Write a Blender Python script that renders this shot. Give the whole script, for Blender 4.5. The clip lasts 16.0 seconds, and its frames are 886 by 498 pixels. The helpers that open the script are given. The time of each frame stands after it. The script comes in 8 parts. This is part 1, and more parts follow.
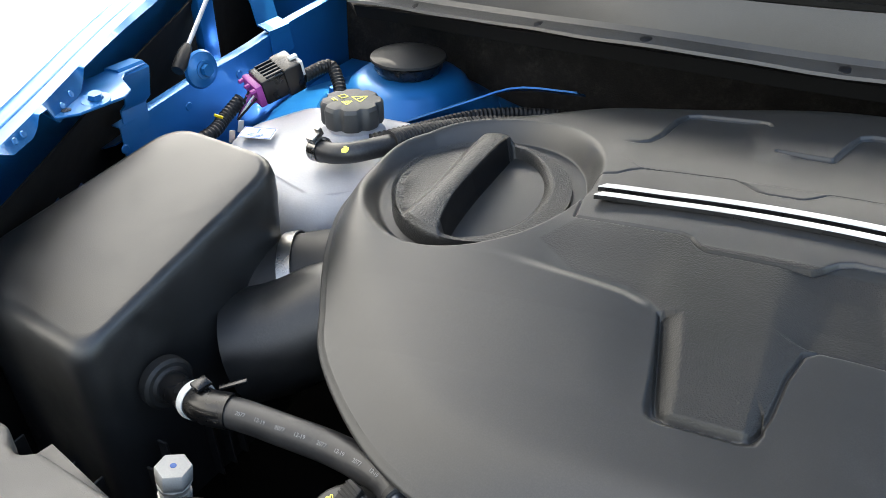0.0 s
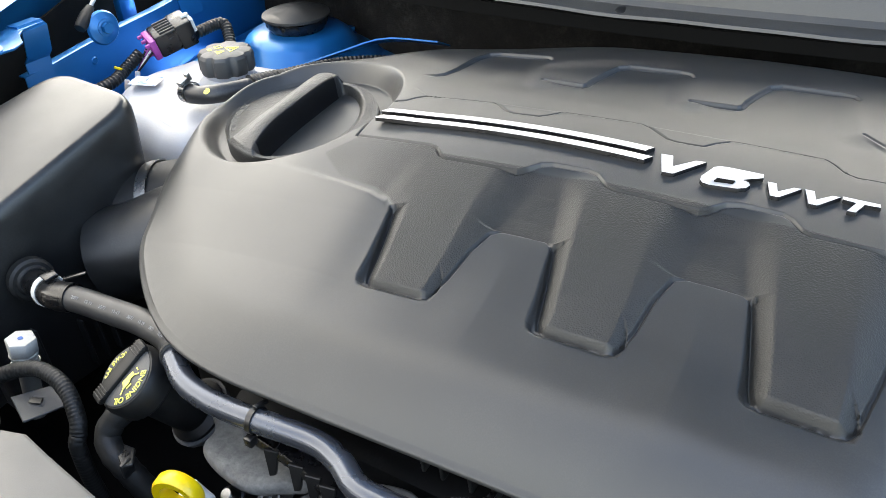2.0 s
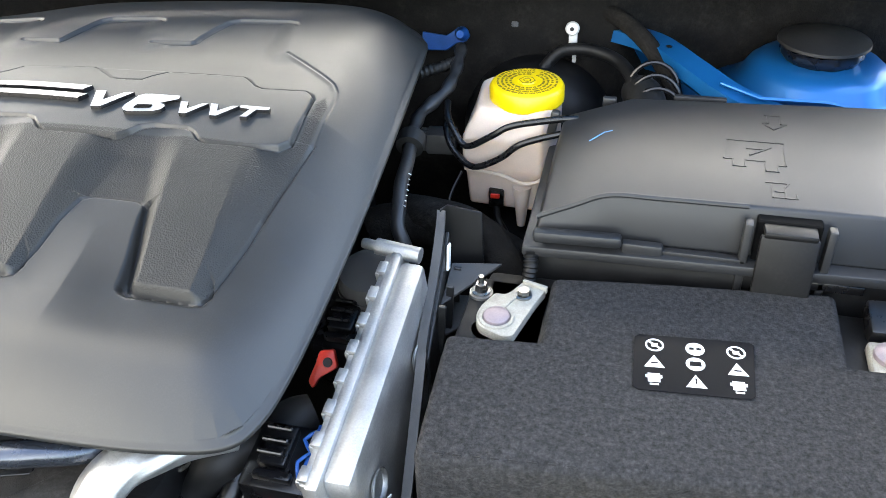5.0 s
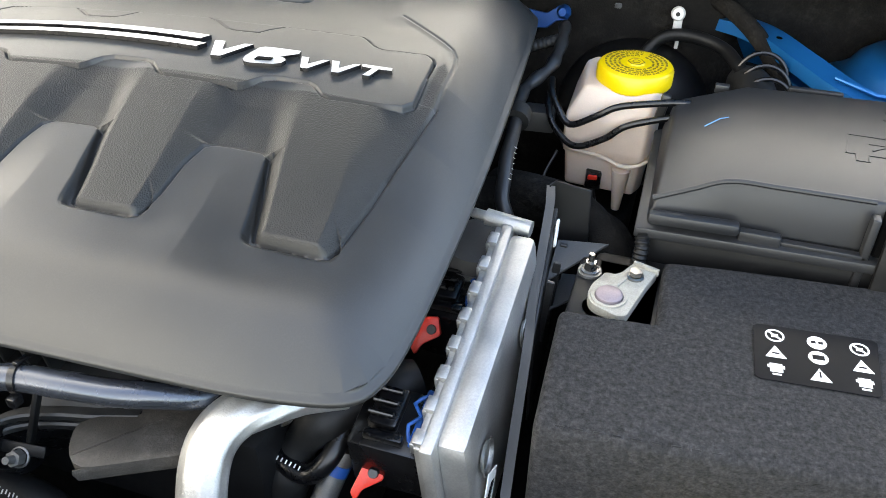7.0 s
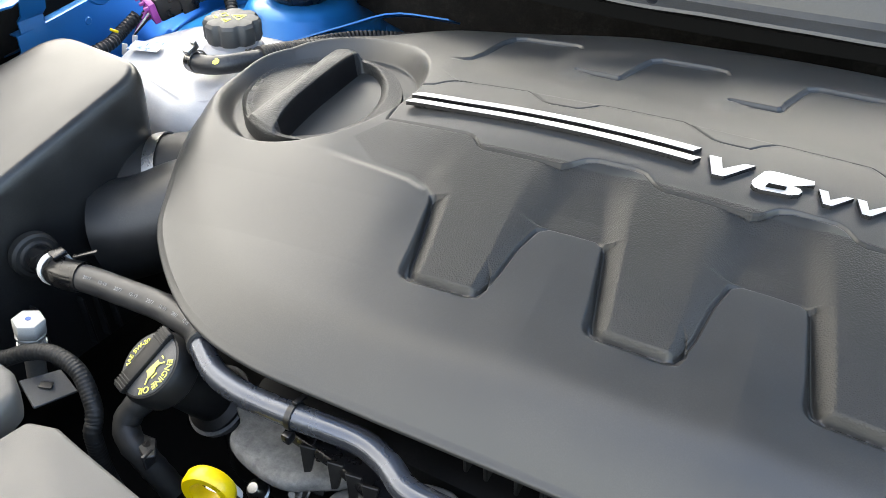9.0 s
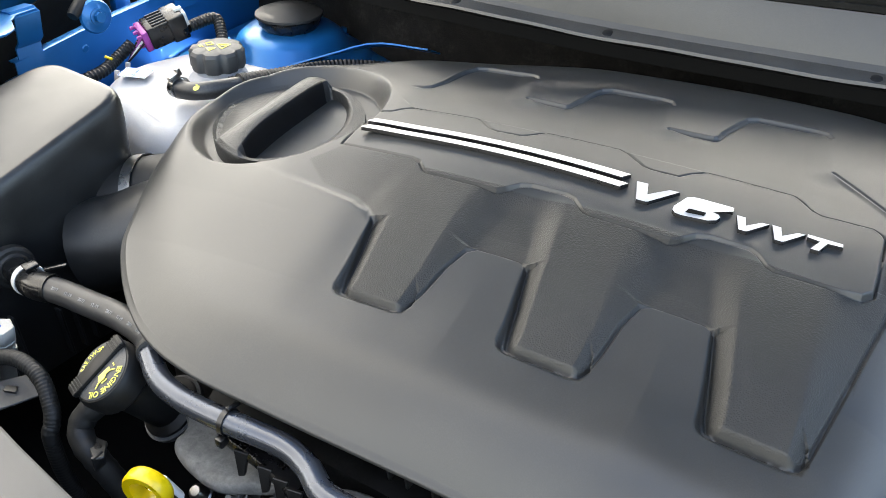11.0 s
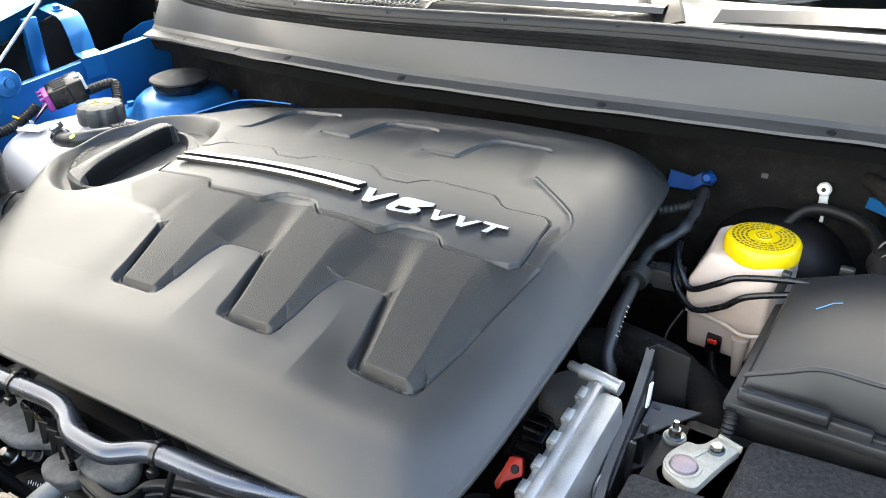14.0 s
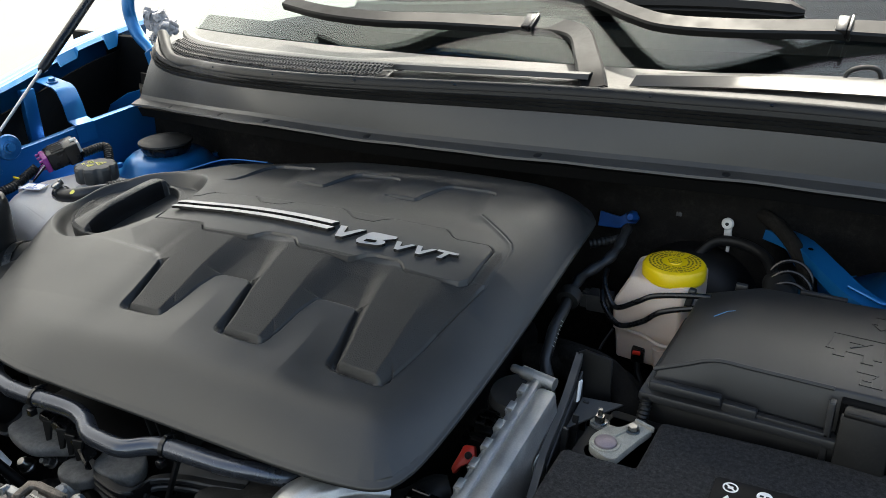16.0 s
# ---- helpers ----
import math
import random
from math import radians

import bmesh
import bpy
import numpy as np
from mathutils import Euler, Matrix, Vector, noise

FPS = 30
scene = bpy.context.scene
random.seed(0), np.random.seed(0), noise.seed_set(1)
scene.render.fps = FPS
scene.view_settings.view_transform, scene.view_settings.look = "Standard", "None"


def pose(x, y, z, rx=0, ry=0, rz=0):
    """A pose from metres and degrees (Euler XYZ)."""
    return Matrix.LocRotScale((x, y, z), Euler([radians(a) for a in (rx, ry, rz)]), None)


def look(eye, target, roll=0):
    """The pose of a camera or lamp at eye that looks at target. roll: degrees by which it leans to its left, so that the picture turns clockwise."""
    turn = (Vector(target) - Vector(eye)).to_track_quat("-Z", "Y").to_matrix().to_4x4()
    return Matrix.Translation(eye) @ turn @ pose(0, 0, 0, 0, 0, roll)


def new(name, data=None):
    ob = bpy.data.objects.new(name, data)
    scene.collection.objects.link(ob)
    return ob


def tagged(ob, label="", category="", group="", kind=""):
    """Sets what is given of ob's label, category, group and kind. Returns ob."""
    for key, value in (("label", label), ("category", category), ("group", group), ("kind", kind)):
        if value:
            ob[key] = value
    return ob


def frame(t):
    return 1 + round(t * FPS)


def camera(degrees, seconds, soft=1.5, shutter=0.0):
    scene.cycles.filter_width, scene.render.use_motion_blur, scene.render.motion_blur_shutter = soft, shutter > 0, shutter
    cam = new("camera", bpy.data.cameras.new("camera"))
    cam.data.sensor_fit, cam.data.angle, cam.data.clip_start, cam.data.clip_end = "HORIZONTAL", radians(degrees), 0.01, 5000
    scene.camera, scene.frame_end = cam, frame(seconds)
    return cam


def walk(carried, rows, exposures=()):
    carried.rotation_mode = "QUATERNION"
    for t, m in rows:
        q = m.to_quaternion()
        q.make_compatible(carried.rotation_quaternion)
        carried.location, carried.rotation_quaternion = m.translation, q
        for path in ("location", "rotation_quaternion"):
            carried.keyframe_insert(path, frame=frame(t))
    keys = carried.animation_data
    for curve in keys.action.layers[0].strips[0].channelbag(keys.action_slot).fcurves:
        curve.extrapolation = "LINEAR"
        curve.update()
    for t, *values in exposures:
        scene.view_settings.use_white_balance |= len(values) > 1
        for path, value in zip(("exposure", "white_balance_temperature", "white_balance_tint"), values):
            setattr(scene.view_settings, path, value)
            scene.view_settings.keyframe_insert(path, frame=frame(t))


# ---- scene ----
cam = camera(55.66, 16.0, soft=0.6)
PATH = [
    (0, 0.0032, 0.0037, 1.3038, 57.47, 0.28, 29.42),
    (0.5, 0.0053, 0.0010, 1.3041, 56.98, 1.52, 31.44),
    (1, 0.0815, -0.0010, 1.3089, 56.54, 2.10, 33.35),
    (1.5, 0.1655, -0.0032, 1.3129, 56.24, 1.75, 32.62),
    (2, 0.2442, -0.0057, 1.3166, 56.02, 2.34, 31.52),
    (2.5, 0.3172, -0.0035, 1.3118, 55.87, 4.10, 30.60),
    (3, 0.3805, 0.0050, 1.3065, 55.60, 3.71, 25.98),
    (3.5, 0.4246, 0.0086, 1.3042, 55.36, 2.96, 21.40),
    (4, 0.4740, 0.0167, 1.3039, 55.28, 2.02, 16.18),
    (4.2, 0.4947, 0.0244, 1.3046, 55.29, 2.33, 14.70),
    (6.3, 0.5098, 0.0070, 1.2750, 53.42, 1.94, 14.18),
    (6.5, 0.4947, 0.0055, 1.2752, 53.42, 1.40, 15.24),
    (7, 0.4421, -0.0003, 1.2810, 53.81, -0.61, 17.91),
    (7.5, 0.3785, -0.0004, 1.2861, 53.93, -0.28, 23.04),
    (8, 0.2904, -0.0045, 1.2998, 53.62, -0.46, 26.57),
    (8.5, 0.1993, -0.0178, 1.3099, 53.35, -0.74, 29.11),
    (8.7, 0.1726, -0.0201, 1.3155, 53.48, -1.15, 29.42),
    (10.8, 0.2140, -0.0163, 1.3384, 55.51, -1.01, 31.31),
    (11, 0.2497, -0.0065, 1.3374, 55.60, -0.85, 32.24),
    (11.5, 0.3361, 0.0146, 1.3326, 55.60, -0.08, 33.24),
    (12, 0.4321, 0.0250, 1.3300, 55.76, 1.10, 33.99),
    (12.5, 0.4941, 0.0217, 1.3224, 56.59, 1.50, 35.12),
    (13, 0.5150, 0.0186, 1.3224, 57.69, 1.59, 34.95),
    (13.5, 0.5166, 0.0089, 1.3336, 59.25, 1.64, 35.18),
    (14, 0.5336, -0.0019, 1.3416, 61.31, 1.27, 33.60),
    (14.5, 0.5502, -0.0474, 1.3545, 62.74, 0.80, 31.79),
    (15, 0.5699, -0.0821, 1.3493, 63.23, 0.98, 31.06),
    (15.5, 0.5967, -0.0933, 1.3620, 64.29, 1.28, 30.72),
    (16, 0.6147, -0.1164, 1.3682, 65.88, 1.21, 30.99),
]
EXPOSURES = [(0.0, 3.12, 7300, 8), (0.5, 2.52, 7300, 8), (1.0, 2.45, 7300, 8), (1.5, 2.9, 7300, 8), (2.0, 3.5, 7300, 8), (2.5, 3.85, 7300, 8), (3.0, 3.8, 7300, 8), (3.5, 3.88, 7300, 8), (4.0, 4.08, 7300, 8), (6.5, 3.63, 7550, 8), (7.0, 3.67, 7650, 8), (7.5, 3.9, 7650, 8), (8.0, 3.93, 7500, 8), (8.5, 3.73, 7450, 8), (11.0, 3.48, 7450, 8), (11.5, 3.77, 7450, 8), (12.0, 3.83, 7450, 8), (13.5, 3.92, 7450, 8), (14.0, 3.8, 7450, 8), (14.5, 3.15, 7250, 6), (15.0, 2.93, 7250, 6), (15.5, 2.62, 7150, 6), (16.0, 2.07, 7150, 6)]
walk(cam, [(t, pose(x, y, z, rx, ry, rz)) for t, x, y, z, rx, ry, rz in PATH], EXPOSURES)

# ---- light ----
SUN_ELEVATION, SUN_AZIMUTH = 58.0, -12.0   # degrees; azimuth from +y towards +x
world = bpy.data.worlds.new("sky")
scene.world = world
world.use_nodes = True
wn = world.node_tree
sky = wn.nodes.new("ShaderNodeTexSky")
sky.sky_type = "NISHITA"
sky.sun_disc = False
sky.air_density, sky.dust_density, sky.ozone_density = 1.0, 2.0, 1.0
sky.sun_elevation = radians(SUN_ELEVATION)
sky.sun_rotation = radians(SUN_AZIMUTH)
wn.nodes["Background"].inputs["Strength"].default_value = 0.12
# broken white cloud over the blue
coords = wn.nodes.new("ShaderNodeTexCoord")
puffs = wn.nodes.new("ShaderNodeTexNoise")
puffs.inputs["Scale"].default_value, puffs.inputs["Detail"].default_value, puffs.inputs["Roughness"].default_value = 1.1, 2.0, 0.45
wn.links.new(coords.outputs["Generated"], puffs.inputs["Vector"])
cover_amount = wn.nodes.new("ShaderNodeMapRange")
cover_amount.inputs["From Min"].default_value, cover_amount.inputs["From Max"].default_value = 0.42, 0.62
sides = wn.nodes.new("ShaderNodeSeparateXYZ")
wn.links.new(coords.outputs["Generated"], sides.inputs[0])
bank = wn.nodes.new("ShaderNodeMath")               # the cloud thins out towards the driver's side
bank.operation = "MULTIPLY_ADD"
bank.inputs[1].default_value = -0.28
wn.links.new(sides.outputs["X"], bank.inputs[0])
wn.links.new(puffs.outputs["Fac"], bank.inputs[2])
wn.links.new(bank.outputs[0], cover_amount.inputs["Value"])
grey = wn.nodes.new("ShaderNodeRGBToBW")
wn.links.new(sky.outputs["Color"], grey.inputs["Color"])
brighter = wn.nodes.new("ShaderNodeMath")
brighter.operation = "MULTIPLY"
brighter.inputs[1].default_value = 2.2
wn.links.new(grey.outputs["Val"], brighter.inputs[0])
clouds = wn.nodes.new("ShaderNodeMix")
clouds.data_type = "RGBA"
wn.links.new(cover_amount.outputs["Result"], clouds.inputs["Factor"])
wn.links.new(sky.outputs["Color"], clouds.inputs["A"])
wn.links.new(brighter.outputs[0], clouds.inputs["B"])
wn.links.new(clouds.outputs["Result"], wn.nodes["Background"].inputs["Color"])
sun_data = bpy.data.lights.new("sun", "SUN")
sun_data.energy, sun_data.angle, sun_data.color = 2.6, radians(0.6), (1.0, 0.96, 0.91)
sun = new("sun", sun_data)
sun_way = Vector((math.sin(radians(SUN_AZIMUTH)) * math.cos(radians(SUN_ELEVATION)),
                  math.cos(radians(SUN_AZIMUTH)) * math.cos(radians(SUN_ELEVATION)), math.sin(radians(SUN_ELEVATION))))
sun.matrix_world = look(sun_way * 20, (0, 0, 0))

# ---- materials ----
def material(name, colour, rough=0.5, metal=0.0, vary=0.15, spread=40.0, grain=900.0, bump=0.05, rough_vary=0.08,
             coat=0.0, spec=0.5, dust=0.0, transmission=0.0, subsurface=0.0, flake=0.0, stretch=None, piece=0.0):
    """A surface with two scales of variation: broad stains and fine grain."""
    m = bpy.data.materials.new(name)
    m.use_nodes = True
    t = m.node_tree
    b = t.nodes["Principled BSDF"]
    co = t.nodes.new("ShaderNodeTexCoord").outputs["Object"]
    if stretch:
        mp = t.nodes.new("ShaderNodeMapping")
        mp.inputs["Scale"].default_value = stretch
        t.links.new(co, mp.inputs["Vector"])
        co = mp.outputs["Vector"]

    def noisy(scale, detail=4.0, r=0.6):
        n = t.nodes.new("ShaderNodeTexNoise")
        n.inputs["Scale"].default_value, n.inputs["Detail"].default_value, n.inputs["Roughness"].default_value = scale, detail, r
        t.links.new(co, n.inputs["Vector"])
        return n.outputs["Fac"]

    def span(fac, lo, hi, a=0.3, z=0.7):
        r = t.nodes.new("ShaderNodeMapRange")
        for k, v in (("From Min", a), ("From Max", z), ("To Min", lo), ("To Max", hi)):
            r.inputs[k].default_value = v
        t.links.new(fac, r.inputs["Value"])
        return r.outputs["Result"]

    def math_(op, a, c):
        n = t.nodes.new("ShaderNodeMath")
        n.operation = op
        for k, v in ((0, a), (1, c)):
            if isinstance(v, (int, float)):
                n.inputs[k].default_value = v
            else:
                t.links.new(v, n.inputs[k])
        return n.outputs[0]

    big, fine = noisy(spread, 5.0), noisy(grain, 3.0)
    amount = math_("MULTIPLY", span(big, 1 - vary, 1 + vary), span(fine, 1 - vary * 0.6, 1 + vary * 0.6))
    if piece:
        info = t.nodes.new("ShaderNodeObjectInfo")
        amount = math_("MULTIPLY", amount, span(info.outputs["Random"], 1 - piece, 1 + piece, 0, 1))
    mix = t.nodes.new("ShaderNodeVectorMath")
    mix.operation = "SCALE"
    mix.inputs[0].default_value = colour
    t.links.new(amount, mix.inputs["Scale"])
    out = mix.outputs[0]
    if dust:
        d = t.nodes.new("ShaderNodeMix")
        d.data_type = "RGBA"
        d.inputs["B"].default_value = (0.32, 0.30, 0.26, 1)
        t.links.new(math_("MULTIPLY", span(noisy(spread * 0.5, 8.0, 0.7), 0, 1, 0.45, 0.75), span(noisy(grain * 0.4), 0, dust, 0.4, 0.7)), d.inputs["Factor"])
        t.links.new(out, d.inputs["A"])
        out = d.outputs["Result"]
    t.links.new(out, b.inputs["Base Color"])
    t.links.new(span(big, max(0.02, rough - rough_vary), min(1.0, rough + rough_vary)), b.inputs["Roughness"])
    b.inputs["Metallic"].default_value = metal
    b.inputs["Specular IOR Level"].default_value = spec
    b.inputs["Coat Weight"].default_value = coat
    b.inputs["Coat Roughness"].default_value = 0.06
    b.inputs["Transmission Weight"].default_value = transmission
    if subsurface:
        b.inputs["Subsurface Weight"].default_value = subsurface
        b.inputs["Subsurface Radius"].default_value = (0.02, 0.015, 0.01)
        b.inputs["Subsurface Scale"].default_value = 0.5
    if bump:
        bp = t.nodes.new("ShaderNodeBump")
        bp.inputs["Strength"].default_value = bump
        bp.inputs["Distance"].default_value = 0.001
        t.links.new(fine, bp.inputs["Height"])
        t.links.new(bp.outputs["Normal"], b.inputs["Normal"])
    return m


M = {
    "black_plastic": material("black_plastic", (0.013, 0.013, 0.013), 0.40, dust=0.08, bump=0.12, grain=1400),
    "box_plastic": material("box_plastic", (0.013, 0.013, 0.013), 0.36, dust=0.05, bump=0.15, grain=1600),
    "dark_plastic": material("dark_plastic", (0.004, 0.004, 0.0042), 0.5, dust=0.04, spec=0.3),
    "gloss_black": material("gloss_black", (0.004, 0.004, 0.0045), 0.28, bump=0.02),
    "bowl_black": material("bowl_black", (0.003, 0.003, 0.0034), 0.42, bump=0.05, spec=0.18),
    "grey_plastic": material("grey_plastic", (0.055, 0.053, 0.050), 0.55, bump=0.2, grain=1800, vary=0.08),
    "cowl_plastic": material("cowl_plastic", (0.030, 0.0293, 0.0280), 0.45, bump=0.2, grain=1500, dust=0.03, spread=12),
    "rubber": material("rubber", (0.008, 0.008, 0.008), 0.55, dust=0.05, bump=0.12, spec=0.35),
    "seal_rubber": material("seal_rubber", (0.011, 0.011, 0.011), 0.5, dust=0.03, bump=0.12, spec=0.26),
    "hose_rubber": material("hose_rubber", (0.015, 0.015, 0.016), 0.42, dust=0.1),
    "felt": material("felt", (0.025, 0.025, 0.026), 0.95, bump=1.0, grain=620, vary=0.5, spread=260, dust=0.05, spec=0.15),
    "carpet": material("carpet", (0.010, 0.009, 0.008), 0.95, bump=0.8, grain=500, vary=0.3, dust=0.08, spec=0.1),
    "blue_paint": material("blue_paint", (0.002, 0.11, 0.31), 0.36, metal=0.45, coat=0.25, vary=0.05, spread=20, grain=2500, bump=0.02),
    "aluminium": material("aluminium", (0.45, 0.445, 0.43), 0.48, metal=0.9, vary=0.12, bump=0.25, grain=600, rough_vary=0.1),
    "cast_metal": material("cast_metal", (0.36, 0.36, 0.35), 0.45, metal=0.9, vary=0.2, bump=0.3, grain=700),
    "steel": material("steel", (0.28, 0.275, 0.265), 0.3, metal=1.0, vary=0.15, bump=0.1),
    "zinc": material("zinc", (0.19, 0.185, 0.175), 0.42, metal=0.7, vary=0.2, bump=0.2),
    "pipe_metal": material("pipe_metal", (0.075, 0.082, 0.098), 0.26, metal=0.75, vary=0.1, spread=25, bump=0.04),
    "rusty_steel": material("rusty_steel", (0.15, 0.125, 0.10), 0.55, metal=0.5, vary=0.5, spread=70, bump=0.3, dust=0.3),
    "shield": material("shield", (0.062, 0.054, 0.045), 0.6, metal=0.2, vary=0.3, spread=60, bump=0.4, dust=0.3),
    "foam_grey": material("foam_grey", (0.06, 0.06, 0.062), 0.7, vary=0.2, dust=0.3, bump=0.4),
    "white_plastic": material("white_plastic", (0.60, 0.585, 0.55), 0.45, vary=0.06),
    "tank_plastic": material("tank_plastic", (0.35, 0.35, 0.36), 0.42, vary=0.07, spread=18, bump=0.1, grain=500, subsurface=0.3),
    "reservoir": material("reservoir", (0.60, 0.475, 0.385), 0.36, vary=0.08, spread=16, bump=0.06, subsurface=0.5),
    "yellow": material("yellow", (0.72, 0.50, 0.006), 0.35, vary=0.06, bump=0.05),
    "yellow_print": material("yellow_print", (0.75, 0.68, 0.12), 0.5, vary=0.1, bump=0.0),
    "dark_print": material("dark_print", (0.16, 0.12, 0.01), 0.6, vary=0.1, bump=0.0),
    "white_print": material("white_print", (0.78, 0.78, 0.76), 0.5, vary=0.06, bump=0.0),
    "blue_print": material("blue_print", (0.02, 0.12, 0.5), 0.5, bump=0.0),
    "red": material("red", (0.62, 0.03, 0.015), 0.4, vary=0.12),
    "purple": material("purple", (0.26, 0.035, 0.21), 0.45, vary=0.1),
    "blue_plastic": material("blue_plastic", (0.008, 0.075, 0.30), 0.4),
    "copper_pink": material("copper_pink", (0.25, 0.205, 0.22), 0.4, metal=0.4, vary=0.15),
    "chrome": material("chrome", (0.47, 0.47, 0.475), 0.38, metal=0.7, vary=0.04, bump=0.03),
    "label_black": material("label_black", (0.002, 0.0025, 0.004), 0.45, bump=0.02, spec=0.08),
    "lead": material("lead", (0.34, 0.325, 0.28), 0.55, metal=0.25, vary=0.25, spread=60, bump=0.4),
    "faint_print": material("faint_print", (0.22, 0.22, 0.22), 0.6, bump=0.0),
    # grey of the added bonnet lining, set for reflections in the cover
    "reflection_grey": material("reflection_grey", (0.10, 0.10, 0.101), 0.8, vary=0.1, bump=0.3),
    # near-black and dull: the deep shade of gaps is put into this colour
    "shade_black": material("shade_black", (0.003, 0.003, 0.003), 0.95, spec=0.1),
    "dull_white": material("dull_white", (0.20, 0.197, 0.19), 0.5, vary=0.15, spread=60),
    "concrete": material("concrete", (0.13, 0.128, 0.12), 0.85, vary=0.12, spread=1.2, grain=60, bump=0.4),
    "tray_plastic": material("tray_plastic", (0.035, 0.035, 0.034), 0.5, vary=0.15, spread=30, grain=700, bump=0.3, dust=0.3),
    "dash": material("dash", (0.004, 0.004, 0.0045), 0.85, vary=0.1, bump=0.0, spec=0.0),
}


def cover_material():
    """Fine-grained black cover; the attribute 'grain' brings in the leather texture of the inset."""
    m = material("engine_cover", (0.019, 0.019, 0.0185), 0.42, vary=0.10, spread=9, grain=2600, bump=0.10, dust=0.05, rough_vary=0.05)
    t = m.node_tree
    b = t.nodes["Principled BSDF"]
    a = t.nodes.new("ShaderNodeAttribute")
    a.attribute_name = "grain"
    co = t.nodes.new("ShaderNodeTexCoord").outputs["Object"]
    v = t.nodes.new("ShaderNodeTexVoronoi")
    v.inputs["Scale"].default_value = 800.0
    t.links.new(co, v.inputs["Vector"])
    h = t.nodes.new("ShaderNodeMath")
    h.operation = "MULTIPLY"
    t.links.new(v.outputs["Distance"], h.inputs[0])
    t.links.new(a.outputs["Fac"], h.inputs[1])
    bp = t.nodes.new("ShaderNodeBump")
    bp.inputs["Strength"].default_value, bp.inputs["Distance"].default_value = 0.55, 0.0006
    old = b.inputs["Normal"].links[0].from_socket
    t.links.new(h.outputs[0], bp.inputs["Height"])
    t.links.new(old, bp.inputs["Normal"])
    t.links.new(bp.outputs["Normal"], b.inputs["Normal"])
    # the grained inset is duller than the smooth shell
    was = b.inputs["Roughness"].links[0].from_socket
    dull = t.nodes.new("ShaderNodeMath")
    dull.operation = "MULTIPLY_ADD"
    dull.inputs[1].default_value = 0.12
    t.links.new(a.outputs["Fac"], dull.inputs[0])
    t.links.new(was, dull.inputs[2])
    t.links.new(dull.outputs[0], b.inputs["Roughness"])
    gloss = t.nodes.new("ShaderNodeMath")
    gloss.operation = "MULTIPLY_ADD"
    gloss.inputs[1].default_value, gloss.inputs[2].default_value = -0.26, 0.5
    t.links.new(a.outputs["Fac"], gloss.inputs[0])
    t.links.new(gloss.outputs[0], b.inputs["Specular IOR Level"])
    return m


M["cover"] = cover_material()


def leather():
    m = material("leather_plastic", (0.012, 0.012, 0.012), 0.36, vary=0.1, spread=20, grain=620, bump=0.95)
    return m


M["leather"] = leather()


def glass_material():
    """Clear laminated glass: it lets light straight through, and its gloss grows towards grazing angles."""
    m = bpy.data.materials.new("windscreen_glass")
    m.use_nodes = True
    t = m.node_tree
    t.nodes.remove(t.nodes["Principled BSDF"])
    clear = t.nodes.new("ShaderNodeBsdfTransparent")
    clear.inputs["Color"].default_value = (0.82, 0.89, 0.87, 1)
    gloss = t.nodes.new("ShaderNodeBsdfGlossy")
    gloss.inputs["Roughness"].default_value = 0.0
    facing = t.nodes.new("ShaderNodeLayerWeight")
    facing.inputs["Blend"].default_value = 0.5
    steep = t.nodes.new("ShaderNodeMath")
    steep.operation = "POWER"
    steep.inputs[1].default_value = 5.0
    t.links.new(facing.outputs["Facing"], steep.inputs[0])
    amount = t.nodes.new("ShaderNodeMath")
    amount.operation = "MULTIPLY_ADD"
    amount.inputs[1].default_value, amount.inputs[2].default_value = 0.95, 0.045
    t.links.new(steep.outputs[0], amount.inputs[0])
    mix = t.nodes.new("ShaderNodeMixShader")
    t.links.new(amount.outputs[0], mix.inputs["Fac"])
    t.links.new(clear.outputs[0], mix.inputs[1])
    t.links.new(gloss.outputs[0], mix.inputs[2])
    t.links.new(mix.outputs[0], t.nodes["Material Output"].inputs["Surface"])
    return m


M["glass"] = glass_material()


def mesh_grille():
    return material("grille_plastic", (0.03, 0.03, 0.03), 0.5, dust=0.3)


M["grille"] = mesh_grille()

# ---- building helpers ----
def finish(me, angle=35.0):
    me.polygons.foreach_set("use_smooth", np.ones(len(me.polygons), dtype=bool))
    me.set_sharp_from_angle(angle=radians(angle))
    me.update()
    return me


def thing(name, base, label, category, group="", kind=""):
    ob = new(name)
    ob.empty_display_size = 0.02
    ob.location = base
    return tagged(ob, label, category, group, kind)


def part(name, shape, mat, parent=None, label="", angle=35.0):
    """Links a bmesh or mesh as one mesh object in world coordinates, under a thing or a part."""
    if isinstance(shape, bmesh.types.BMesh):
        me = bpy.data.meshes.new(name)
        bmesh.ops.recalc_face_normals(shape, faces=shape.faces)
        shape.to_mesh(me)
        shape.free()
    else:
        me = shape
        me.name = name
    finish(me, angle)
    if not me.materials:
        me.materials.append(M[mat])
    ob = new(name, me)
    if parent is not None:
        ob.parent = parent
        if parent.type == "EMPTY":
            ob.matrix_parent_inverse = parent.matrix_basis.inverted()
    if label:
        tagged(ob, label)
    return ob


def single(name, shape, mat, label, category, group="", kind="", angle=35.0):
    return tagged(part(name, shape, mat, None, "", angle), label, category, group, kind)


def bevelled(bm, width, segments=2, angle=30.0):
    edges = [e for e in bm.edges if len(e.link_faces) == 2 and e.calc_face_angle(0) > radians(angle)]
    if width > 0 and edges:
        bmesh.ops.bevel(bm, geom=edges, offset=width, segments=segments, affect="EDGES", profile=0.5, clamp_overlap=True)
    return bm


